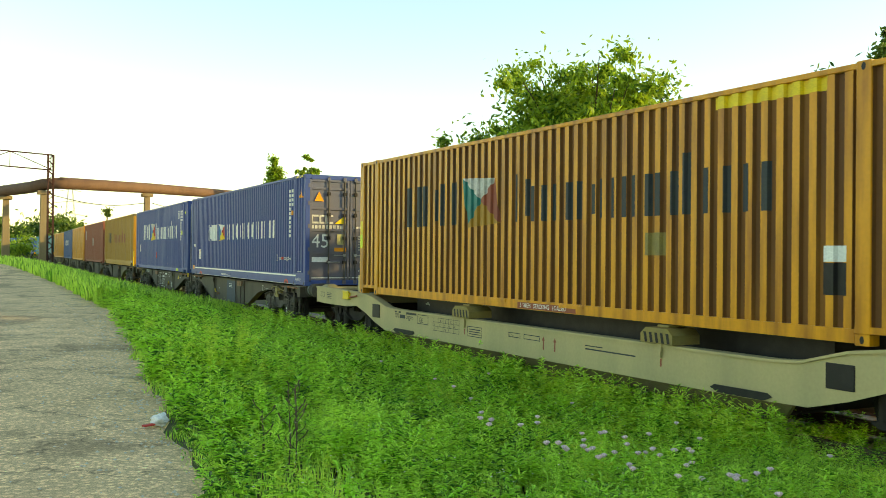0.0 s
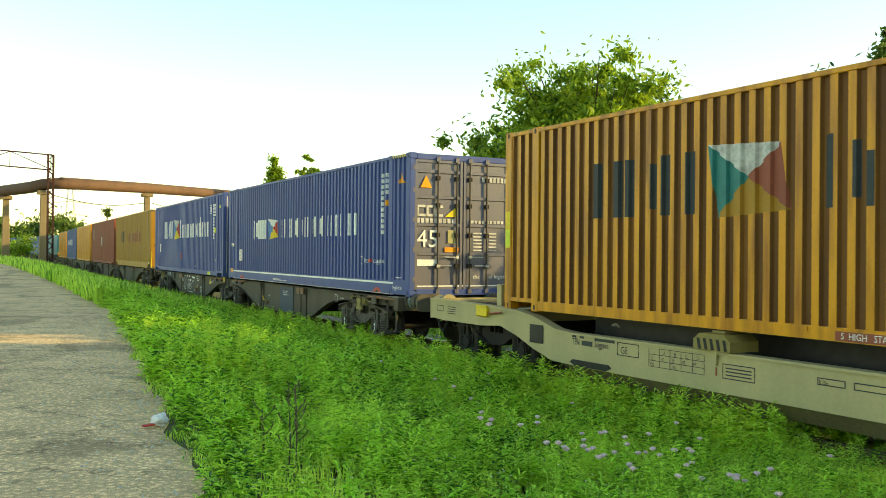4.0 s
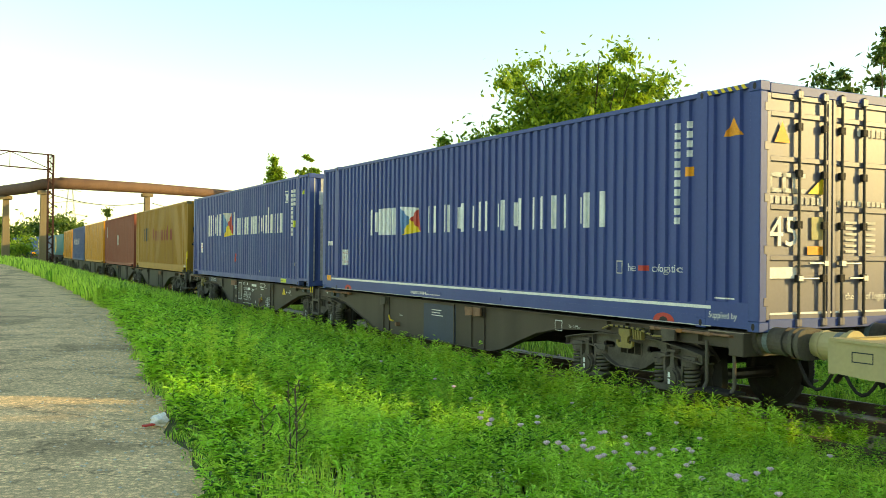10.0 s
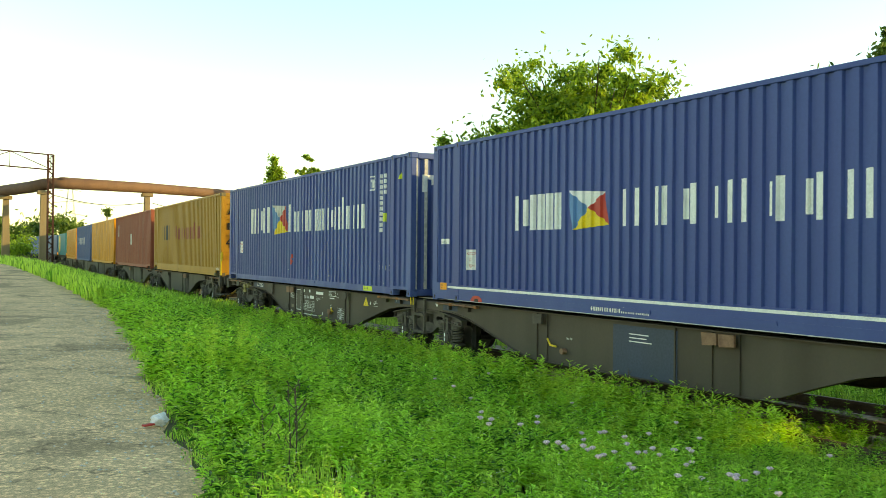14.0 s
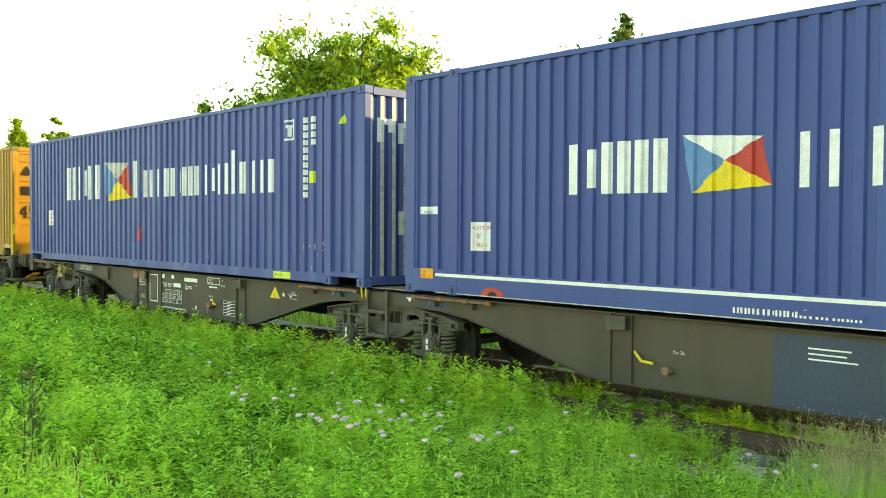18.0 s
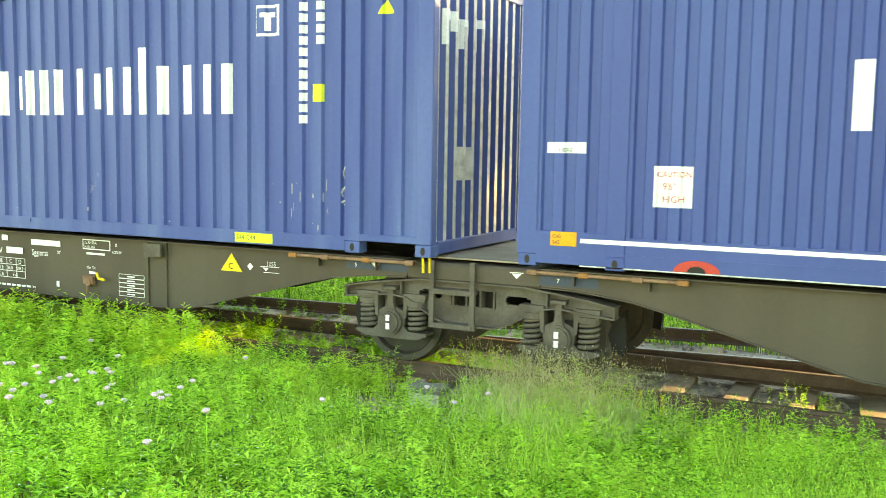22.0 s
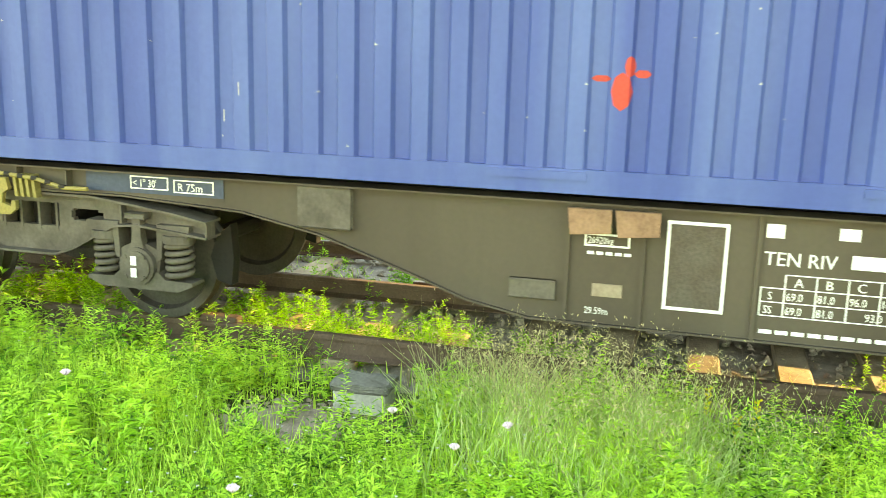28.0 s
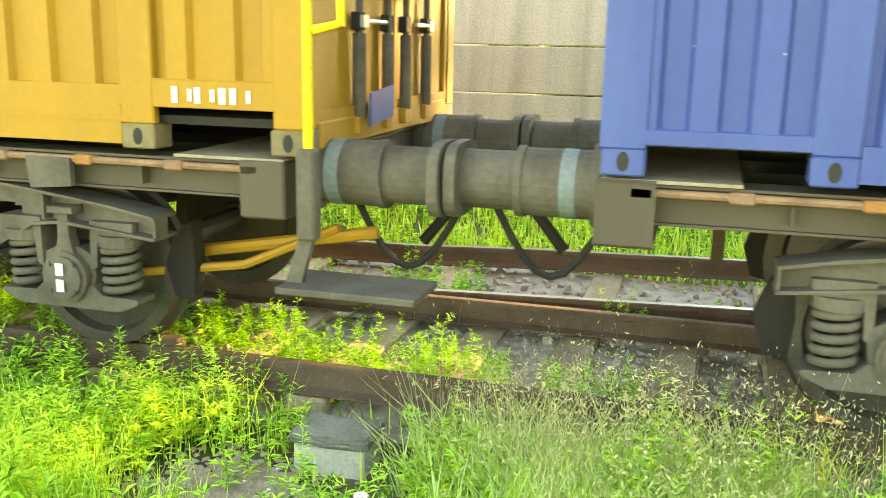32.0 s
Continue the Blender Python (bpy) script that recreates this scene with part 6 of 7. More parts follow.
# ---- trees ----
def leaf_cloud(centres, count, size, rnd, droop=0.3):
    """Many small folded leaves spread through clumps."""
    n = count * len(centres)
    cs = np.repeat(np.array([c[:3] for c in centres]), count, axis=0)
    rs = np.repeat(np.array([c[3] for c in centres]), count)
    d = rnd.normal(size=(n, 3))
    d /= np.linalg.norm(d, axis=1)[:, None]
    rad = rs * np.abs(rnd.normal(0, 0.75, n))
    p = cs + d * rad[:, None] * np.array([1.1, 1.1, 0.8])
    a = rnd.normal(size=(n, 3))
    a[:, 2] -= droop
    a /= np.linalg.norm(a, axis=1)[:, None]
    b = np.cross(a, rnd.normal(size=(n, 3)))
    b /= np.linalg.norm(b, axis=1)[:, None]
    s = size * rnd.uniform(0.6, 1.3, n)[:, None]
    v = np.empty((n, 4, 3))
    v[:, 0], v[:, 1], v[:, 2], v[:, 3] = p - a * s, p + b * s * 0.42, p + a * s, p - b * s * 0.42
    f = np.arange(n * 4).reshape(n, 4)
    return v.reshape(-1, 3), f


def tree(name, label, x, y, height, spread, trunk, clumps, leaves, size, mat, seed, base=0.35, lean=0.0, column=False, dome=0):
    """Trunk, limbs that fork into twigs, and leaf sprays along the twigs, so that the outline is ragged and open."""
    rnd = np.random.default_rng(seed)
    z0 = ground_z(x, y) - 0.1
    t = thing(name, label, "tree", at=pose(x, y, z0))
    top = height * (0.6 if not column else 0.92)
    pts = [(lean * k * k * 0.04 + 0.1 * math.sin(k * 1.3 + seed), 0.1 * math.cos(k * 1.7 + seed), top * k / 6) for k in range(7)]
    part("trunk", tube(pts, [trunk * (1 - 0.75 * k / 6) for k in range(7)], 9), BARK, t)
    cs = []
    limbs = max(5, clumps // 5)
    for i in range(limbs):
        ang = i * 2.399 + rnd.uniform(-0.3, 0.3)
        f = (i + 0.5) / limbs
        zz = height * (base + (1 - base) * f) * rnd.uniform(0.88, 1.06)
        rr = spread * (math.sin(math.pi * (0.2 + 0.72 * f)) ** 0.7 * rnd.uniform(0.55, 1.15) if not column else rnd.uniform(0.4, 0.9) * (1 - f * 0.6))
        tip = Vector((rr * math.cos(ang) + lean * f, rr * math.sin(ang), min(height, zz)))
        root = Vector(pts[min(6, max(1, int(zz / height * 5)))])
        mid = root.lerp(tip, 0.55) + Vector((0, 0, 0.04 * height))
        part("limb", tube([root, mid, tip], [trunk * 0.3, trunk * 0.16, trunk * 0.05], 6), BARK, t)
        for k in range(max(3, clumps // limbs)):
            a = rnd.uniform(0.35, 1.08)
            p = root.lerp(mid, a / 0.55) if a < 0.55 else mid.lerp(tip, (a - 0.55) / 0.45)
            j = rnd.normal(0, spread * (0.13 if not column else 0.2), 3)
            cs.append((p.x + j[0], p.y + j[1], p.z + j[2] * 0.8, spread * (0.11 if not column else 0.3) * rnd.uniform(0.5, 1.5)))
    for k in range(dome):
        d = Vector(rnd.normal(size=3)).normalized() * rnd.uniform(0.5, 1.0)
        d.z = abs(d.z) * 1.0 - 0.35 * rnd.random()
        if noise.noise(d * 2.6 + Vector((seed, 0, 0))) > -0.22:
            cs.append((d.x * spread * 0.95, d.y * spread * 0.95, height * (0.58 + 0.42 * d.z), spread * 0.13 * rnd.uniform(0.6, 1.3)))
    v, f = leaf_cloud(cs, leaves, size, rnd)
    raw("crown", v.tolist(), f.tolist(), mat, t)
    return t


tree("broad_tree", "broad leafy tree with light green sunlit crown behind the fence", 22.9, 30.0, 9.9, 5.3, 0.3, 420, 190, 0.13, TREE_LEAF, 1, 0.25, dome=330)
tree("slender_tree", "dark slender tree beside the fence", 17.9, 13.4, 7.2, 1.5, 0.14, 110, 150, 0.085, TREE_DARK, 2, 0.1)
tree("fruit_tree", "dark green fruit tree behind the fence", 18.8, 14.6, 6.4, 2.6, 0.14, 170, 170, 0.09, TREE_DARK, 3, 0.06)
tree("fruit_tree", "dark green bushy tree behind the fence", 18.9, 17.3, 6.1, 1.9, 0.14, 150, 160, 0.09, TREE_DARK, 14, 0.05)
tree("fruit_tree", "green bushy tree behind the fence", 21.0, 20.0, 5.6, 3.0, 0.16, 90, 120, 0.1, TREE_LEAF, 4, 0.1)
tree("fruit_tree", "green bushy tree behind the fence", 21.8, 4.4, 7.0, 2.4, 0.16, 260, 150, 0.09, TREE_LEAF, 5, 0.03)
# next tree is added, mostly hidden, to shade the lower blue doors
tree("fruit_tree", "green bushy tree behind the fence", 20.5, 9.8, 4.7, 2.3, 0.16, 150, 150, 0.095, TREE_DARK, 12, 0.05)
tree("fruit_tree", "green bushy tree behind the fence", 24.0, 13.5, 7.2, 2.2, 0.16, 80, 110, 0.09, TREE_DARK, 6, 0.1)
tree("slender_tree", "thin young tree with sparse twigs", 22.0, 16.5, 7.4, 1.3, 0.09, 50, 50, 0.07, TREE_DARK, 7, 0.3)
tree("fruit_tree", "low green bushy tree behind the fence", 20.5, 0.2, 3.7, 1.5, 0.12, 230, 160, 0.07, TREE_LEAF, 11, 0.05)
# added out of view: its high crown cuts the sun patch on the lane
tree("unseen_shade_tree", "unseen tree with a high crown, added to shade the lane", 32.0, -10.0, 13.0, 2.7, 0.3, 130, 150, 0.16, TREE_DARK, 13, 0.72)
tree("poplar", "narrow columnar poplar far away", 36.4, 112.0, 14.8, 1.5, 0.25, 110, 220, 0.22, TREE_LEAF, 8, 0.12, column=True)
tree("round_tree", "small round tree far away", 35.6, 97.0, 12.6, 1.7, 0.25, 150, 200, 0.2, TREE_LEAF, 9, 0.35)
tree("round_tree", "small dark conifer far down the line", 17.5, 118.0, 8.0, 1.0, 0.2, 20, 160, 0.2, TREE_DARK, 10, 0.15, column=True)
rnd = np.random.default_rng(20)
cs = []
for i in range(70):
    x = -8 + 34 * rnd.random()
    y = 205 + 60 * rnd.random()
    zt = rnd.uniform(1.5, 8.0)
    cs.append((x, y, zt, rnd.uniform(1.5, 3.0)))
v, f = leaf_cloud(cs, 260, 0.55, rnd)
tagged(raw("far_wood", v.tolist(), f.tolist(), TREE_DARK), "dark green wood in the distance", "trees", kind="stuff")
cs = [(4.0 + 5 * rnd.random(), 118 + 8 * rnd.random(), 1.2 + 2.2 * rnd.random(), 1.3) for i in range(16)]
v, f = leaf_cloud(cs, 240, 0.22, rnd)
tagged(raw("far_bushes", v.tolist(), f.tolist(), TREE_LEAF), "green bushes beside the pillars", "bushes", kind="stuff")


# ---- grass and weeds ----
def z_of(xs, ys):
    return np.array([ground_z(x, y) for x, y in zip(xs, ys)])


def blades(name, xs, ys, heights, width, mat, seed, label, bend=0.45):
    """Bent grass blades: a quad and a tip each."""
    rnd = np.random.default_rng(seed)
    n = len(xs)
    z = z_of(xs, ys) - 0.02
    ang = rnd.uniform(0, math.tau, n)
    d = np.stack([np.cos(ang), np.sin(ang)], 1)
    w = width * rnd.uniform(0.6, 1.4, n)
    lean = heights * bend * rnd.uniform(0.2, 1.2, n)
    v = np.zeros((n, 5, 3))
    pxy = np.stack([xs, ys], 1)
    side = np.stack([-d[:, 1], d[:, 0]], 1)
    v[:, 0, :2] = pxy - side * w[:, None]
    v[:, 1, :2] = pxy + side * w[:, None]
    v[:, 0, 2] = v[:, 1, 2] = z
    m = pxy + d * (lean * 0.35)[:, None]
    v[:, 2, :2] = m + side * (w * 0.8)[:, None]
    v[:, 3, :2] = m - side * (w * 0.8)[:, None]
    v[:, 2, 2] = v[:, 3, 2] = z + heights * 0.62
    v[:, 4, :2] = pxy + d * lean[:, None]
    v[:, 4, 2] = z + heights
    b = np.arange(n)[:, None] * 5
    quads = (b + np.array([0, 1, 2, 3])).tolist()
    tris = (b + np.array([3, 2, 4])).tolist()
    ob = raw(name, v.reshape(-1, 3).tolist(), quads + tris, mat)
    return tagged(ob, label, "grass", kind="stuff")


def lumps(x, y):
    return 0.5 + 0.5 * noise.noise((x * 0.55, y * 0.4, 3.0)) + 0.35 * noise.noise((x * 1.7, y * 1.3, 7.0))


def bare(x, y):
    """Open ground round the concrete block, the litter and the ballast's foot."""
    return ((x - 7.72) / 0.42) ** 2 + ((y - 4.7) / 0.4) ** 2 < 1 or (x - 8.05) ** 2 + (y - 4.2) ** 2 < 0.16 or (y < 3.7 and x > 8.3) or (x - 1.9) ** 2 + (y - 9.2) ** 2 < 0.09


def spots(n, seed, near_bias=True, y0=-1.5, y1=60.0):
    """Places on the verge between the lane and the track."""
    rnd = np.random.default_rng(seed)
    out_x, out_y = [], []
    while len(out_x) < n:
        k = rnd.random()
        y = y0 + (y1 - y0) * (k ** 2.2 if near_bias else k)
        e = lane_edge(y)
        c = line_x(y) - 0.88
        x = rnd.uniform(e - 0.1, c)
        if bare(x, y) and rnd.random() < 0.9:
            continue
        out_x.append(x)
        out_y.append(y)
    return np.array(out_x), np.array(out_y), rnd


X, Y, rnd = spots(62000, 30)
hts = np.array([0.06 + 0.24 * max(0.05, lumps(x, y)) for x, y in zip(X, Y)]) * rnd.uniform(0.6, 1.25, len(X)) * np.clip((X - np.array([lane_edge(y) for y in Y])) / 1.2 + 0.3, 0.3, 1)
wd = 0.0065 + 0.00026 * np.maximum(0, Y - 4)
blades("grass", X, Y, hts, wd, GRASS, 31, "lush green tall grass of the verge")
X, Y, rnd = spots(16000, 34, False, -14, -1)
blades("verge_grass", X, Y, 0.3 * rnd.uniform(0.5, 1.3, len(X)), 0.012, GRASS, 35, "tall grass of the verge behind")
X, Y, rnd = spots(900, 36, False, -13, 0)
leafy_south = (X, Y, 0.2 + 0.3 * rnd.random(len(X)))
X, Y, rnd = spots(26000, 32, True, 30, 125)
blades("far_grass", X, Y, 0.6 * rnd.uniform(0.5, 1.3, len(X)), 0.022 + 0.0004 * Y, GRASS, 33, "tall grass further down the verge")


def leafy(name, xs, ys, heights, mat, seed, label, leaf=0.045, per=34, slim=0.3, lean=None, low=0.15, droop=0.35):
    """Upright weeds: a stem each, with folded leaves set round it, smaller and steeper towards a tight tip."""
    rnd = np.random.default_rng(seed)
    xs, ys, heights = np.asarray(xs), np.asarray(ys), np.asarray(heights)
    n = len(xs)
    z = z_of(xs, ys)
    if lean is None:
        lean = rnd.normal(0, 0.12, (n, 2)) * heights[:, None]
    k = low + (1 - low) * rnd.random((n, per)) ** 0.75
    ang = rnd.uniform(0, math.tau, (n, per))
    base = np.stack([xs[:, None] + lean[:, :1] * k ** 1.5, ys[:, None] + lean[:, 1:] * k ** 1.5, z[:, None] + heights[:, None] * k], 2)
    ln = leaf * np.clip(0.5 + 0.062 * np.maximum(0, ys), 0, 1.25)[:, None] * rnd.uniform(0.6, 1.4, (n, per)) * (1.35 - 0.75 * k)
    up = rnd.uniform(-0.15, 0.35, (n, per)) + 0.6 * k ** 3
    d = np.stack([np.cos(ang), np.sin(ang), up], 2)
    s = np.stack([-np.sin(ang), np.cos(ang), np.zeros_like(ang)], 2)
    zz = np.array([0, 0, 1.0])
    q = np.empty((n, per, 4, 3))
    q[:, :, 0] = base
    q[:, :, 1] = base + d * ln[..., None] + s * (ln * slim)[..., None] + zz * (ln * slim * 0.45)[..., None]
    q[:, :, 2] = base + d * (ln * 2.1)[..., None] - zz * (ln * droop)[..., None]
    q[:, :, 3] = base + d * ln[..., None] - s * (ln * slim)[..., None] + zz * (ln * slim * 0.45)[..., None]
    v = q.reshape(-1, 3)
    m = n * per
    b0 = np.arange(m)[:, None] * 4
    f = np.concatenate([b0 + np.array([0, 1, 2]), b0 + np.array([0, 2, 3])])
    w = 0.0018
    sv = np.empty((n, 4, 3))
    tx, ty = xs + lean[:, 0], ys + lean[:, 1]
    sv[:, 0], sv[:, 1] = np.stack([xs - w, ys, z - 0.02], 1), np.stack([xs + w, ys, z - 0.02], 1)
    sv[:, 2], sv[:, 3] = np.stack([tx + w * 0.5, ty, z + heights * 0.97], 1), np.stack([tx - w * 0.5, ty, z + heights * 0.97], 1)
    b1 = np.arange(n)[:, None] * 4 + len(v)
    f = np.concatenate([f, b1 + np.array([0, 1, 2]), b1 + np.array([0, 2, 3])])
    ob = raw(name, np.concatenate([v, sv.reshape(-1, 3)]).tolist(), f.tolist(), mat)
    return tagged(ob, label, "weeds", kind="stuff")


def mounds(name, count, y0, y1, mat, seed, label, tall, leaf, per, slim, stems, low=0.2, wide=(0.16, 0.4), bias=1.7):
    """Bushes of many shoots that splay from their middle, tallest there, so that the verge is lumpy with dark gaps."""
    rnd = np.random.default_rng(seed)
    cx, cy = [], []
    while len(cx) < count:
        y = y0 + (y1 - y0) * rnd.random() ** bias
        x = rnd.uniform(lane_edge(y) + 0.12, line_x(y) - 1.1)
        if not bare(x, y):
            cx.append(x)
            cy.append(y)
    cx, cy = np.array(cx), np.array(cy)
    r0 = rnd.uniform(wide[0], wide[1], count)
    hh = np.array([tall * (0.62 + 0.75 * max(0.0, lumps(x, y))) for x, y in zip(cx, cy)]) * rnd.uniform(0.75, 1.2, count)
    a0, d0 = rnd.uniform(0, math.tau, (count, stems)), rnd.random((count, stems)) ** 0.6
    ox, oy = r0[:, None] * d0 * np.cos(a0), r0[:, None] * d0 * np.sin(a0)
    bx, by = (cx[:, None] + ox * 0.6).ravel(), (cy[:, None] + oy * 0.6).ravel()
    h = (hh[:, None] * (1 - 0.5 * d0 ** 2) * rnd.uniform(0.75, 1.15, (count, stems))).ravel()
    lean = np.stack([(ox * 0.6).ravel(), (oy * 0.6).ravel()], 1) + rnd.normal(0, 0.04, (count * stems, 2))
    ok = np.array([lane_edge(y) - 0.05 < x < line_x(y) - 0.95 and not bare(x, y) for x, y in zip(bx, by)])
    leafy(name, bx[ok], by[ok], h[ok], mat, seed + 1, label, leaf, per, slim, lean[ok], low)


mounds("nettles", 330, 0.0, 15, WEED, 300, "dark green bushy weeds with broad leaves", 0.4, 0.042, 26, 0.36, 13, wide=(0.14, 0.34))
mounds("mugwort", 360, 0.0, 16, HERB, 310, "bushy fresh green weeds with narrow leaves", 0.43, 0.043, 28, 0.24, 14)
mounds("pale_weeds", 120, 0.5, 18, WEED_PALE, 320, "bushy light green weeds", 0.46, 0.036, 34, 0.2, 10)
mounds("feathery_weeds", 150, 0.0, 14, HERB, 330, "tall feathery green weeds", 0.56, 0.03, 60, 0.13, 6, low=0.3, wide=(0.1, 0.25))
mounds("verge_bushes", 520, 12, 48, WEED, 340, "dark green bushy weeds further down the verge", 0.54, 0.05, 16, 0.34, 11, wide=(0.2, 0.55), bias=1.3)
mounds("verge_bushes", 520, 12, 50, HERB, 350, "fresh green bushy weeds further down the verge", 0.56, 0.05, 16, 0.28, 11, wide=(0.2, 0.55), bias=1.3)
leafy("verge_weeds", *leafy_south, WEED, 37, "green leafy weeds of the verge behind", 0.09, 20, 0.34)
# fine tall grass among the herbs
gr = np.random.default_rng(244)
X, Y = 4.6 + 3.7 * gr.random(26000), -0.2 + 7.0 * gr.random(26000)
ok = np.array([not bare(x, y) and noise.noise((x * 0.9, y * 0.9, 21.0)) > -0.05 for x, y in zip(X, Y)])
blades("tall_fine_grass", X[ok], Y[ok], gr.uniform(0.15, 0.5, ok.sum()), 0.0026, GRASS, 245, "fine tall grass among the herbs", 0.6)
# thin low grass that creeps over the lane's edge
Y = 2 + 46 * gr.random(15000) ** 1.5
X = np.array([lane_edge(y) for y in Y]) + gr.normal(0.17, 0.08, len(Y))
ok = np.array([not bare(x, y) for x, y in zip(X, Y)])
blades("edge_grass", X[ok], Y[ok], gr.uniform(0.03, 0.13, ok.sum()), 0.003 + 0.0003 * Y[ok], GRASS, 246, "thin low grass along the lane's crumbling edge", 0.8)
# single leafy shoots that stand out of the low growth near the track
gr = np.random.default_rng(250)
X, Y = 4.8 + 2.6 * gr.random(60), 0.2 + 5.6 * gr.random(60)
ok = np.array([not bare(x, y) and not (x > 6.2 and 3.3 < y < 4.9) for x, y in zip(X, Y)])
leafy("tall_shoots", X[ok], Y[ok], 0.32 + 0.28 * gr.random(ok.sum()), HERB, 251, "bright green upright shoots with long narrow leaves", 0.06, 50, 0.17, low=0.2, droop=0.5)
# dark dry stalks of a tall weed at the lane side
for k, (x, y, hh) in enumerate(((2.2, 6.4, 0.8), (2.32, 6.6, 0.68), (2.1, 6.7, 0.6), (2.5, 7.1, 0.7), (8.2, 8.6, 0.75), (7.9, 9.2, 0.7), (8.25, 9.9, 0.8), (8.1, 7.4, 0.65))):
    stalk = thing("dry_stalk", "dark dry weed stalk with a few small seed heads", "weed", "dry stalks", at=pose(x, y, ground_z(x, y) - 0.02))
    part("stem", tube([(0, 0, 0), (0.02, 0.01, hh * 0.5), (0.01, 0.04, hh)], [0.006, 0.005, 0.002], 5), BARK, stalk)
    for j in range(9):
        z = hh * (0.35 + 0.07 * j)
        a = j * 2.4 + k
        part("twig", tube([(0.015, 0.02, z), (0.015 + 0.07 * math.cos(a), 0.02 + 0.07 * math.sin(a), z + 0.06), (0.015 + 0.09 * math.cos(a), 0.02 + 0.09 * math.sin(a), z + 0.1)], [0.003, 0.0035, 0.006], 5), BARK if j % 3 else TRACK_WEED, stalk)
# low herbs that cover the open part of the verge
gr = np.random.default_rng(240)
X, Y = 4.2 + 4.0 * gr.random(2600), 0.3 + 7.5 * gr.random(2600)
ok = np.array([(not bare(x, y) or gr.random() < 0.3) and noise.noise((x * 1.1, y * 1.1, 8.0)) > -0.1 for x, y in zip(X, Y)])
leafy("fine_herbs", X[ok], Y[ok], 0.1 + 0.24 * gr.random(ok.sum()), HERB, 241, "fine bright green herbs of the verge", 0.034, 24, 0.26)
Y = gr.uniform(4.3, 14, 8000)
X = np.array([line_x(y) for y in Y]) + gr.choice([0.0, 1.5, 2.3], len(Y)) + gr.normal(0, 0.28, len(Y))
ok = np.array([noise.noise((x * 1.2, y * 0.9, 6.0)) > 0.0 for x, y in zip(X, Y)])
blades("track_grass", X[ok], Y[ok], gr.uniform(0.06, 0.2, ok.sum()), 0.005, GRASS, 242, "grass tufts between the rails", 0.8)
Y = 4.8 + 6.5 * gr.random(300)
X = np.array([line_x(y) for y in Y]) + gr.uniform(-0.6, 3.2, len(Y))
ok = np.array([noise.noise((x * 1.0, y * 0.9, 16.0)) > -0.15 for x, y in zip(X, Y)])
leafy("track_weeds", X[ok], Y[ok], 0.15 + 0.3 * gr.random(ok.sum()) ** 1.5, TRACK_WEED, 243, "bright yellow-green weeds over the tracks", 0.03, 30, 0.26, low=0.3)
# tall weeds along the foot of the track
gr = np.random.default_rng(230)
Y = 7.2 + 21 * gr.random(900) ** 1.4
X = np.array([line_x(y) for y in Y]) - 1.0 - np.abs(gr.normal(0.15, 0.45, len(Y)))
leafy("tall_verge_weeds", X[::2], Y[::2], 0.35 + 0.4 * gr.random(450), GRASS, 231, "tall green weeds at the foot of the track", 0.05, 40, 0.28)
leafy("tall_verge_weeds", X[1::2], Y[1::2], 0.35 + 0.4 * gr.random(450), WEED_PALE, 232, "tall yellow-green weeds at the foot of the track", 0.042, 40, 0.26)
# weeds crowd the near rail
Y = rnd.uniform(4.9, 12, 260)
X = np.array([line_x(y) for y in Y]) - 0.85 + rnd.normal(-0.1, 0.22, len(Y))
leafy("rail_weeds", X, Y, 0.15 + 0.35 * rnd.random(len(X)), GRASS, 220, "green weeds crowding the near rail", 0.03, 44, 0.25)
# a tall yellow-green plant stands at the lane's edge
gr = np.random.default_rng(54)
X, Y = 2.95 + gr.normal(0, 0.22, 30), 11.4 + gr.normal(0, 0.4, 30)
leafy("tall_plant", X, Y, 0.45 + 0.6 * gr.random(30), WEED_PALE, 55, "tall yellow-green plant at the lane's edge", 0.032, 60, 0.26, low=0.3)
# weeds between and beyond the rails
rnd = np.random.default_rng(44)
Y = rnd.uniform(-6, 26, 1500)
X = np.array([line_x(y) for y in Y]) + rnd.choice([-0.1, 0.25, 1.25, 2.1, -0.9], len(Y)) + rnd.normal(0, 0.25, len(Y))
keep = np.array([noise.noise((x * 0.8, y * 0.7, 5.0)) > 0.14 for x, y in zip(X, Y)])
X, Y = X[keep], Y[keep]
leafy("track_weeds", X, Y, 0.12 + 0.25 * rnd.random(len(X)) ** 1.5, TRACK_WEED, 45, "yellow-green weeds between the rails", 0.03, 30, 0.3)
for cx, cy, r0, n in ((8.95, 4.7, 0.3, 60), (9.2, 4.05, 0.28, 55), (9.0, 3.2, 0.2, 45), (9.4, 5.5, 0.35, 50), (10.45, 3.1, 0.15, 20), (8.9, 6.3, 0.4, 50), (9.3, 7.4, 0.4, 50), (9.2, 0.9, 0.3, 25), (11.0, 4.6, 0.3, 30)):
    a0, d0 = rnd.uniform(0, math.tau, n), r0 * rnd.random(n) ** 0.5
    leafy("weed_clump", cx + d0 * np.cos(a0), cy + d0 * np.sin(a0) * 1.3, 0.18 + 0.2 * rnd.random(n), TRACK_WEED, int(cy * 10) + 100, "bright yellow-green weeds growing between the rails", 0.028, 46, 0.32)
rr = random.Random(15)
rub_v, rub_f = [], []
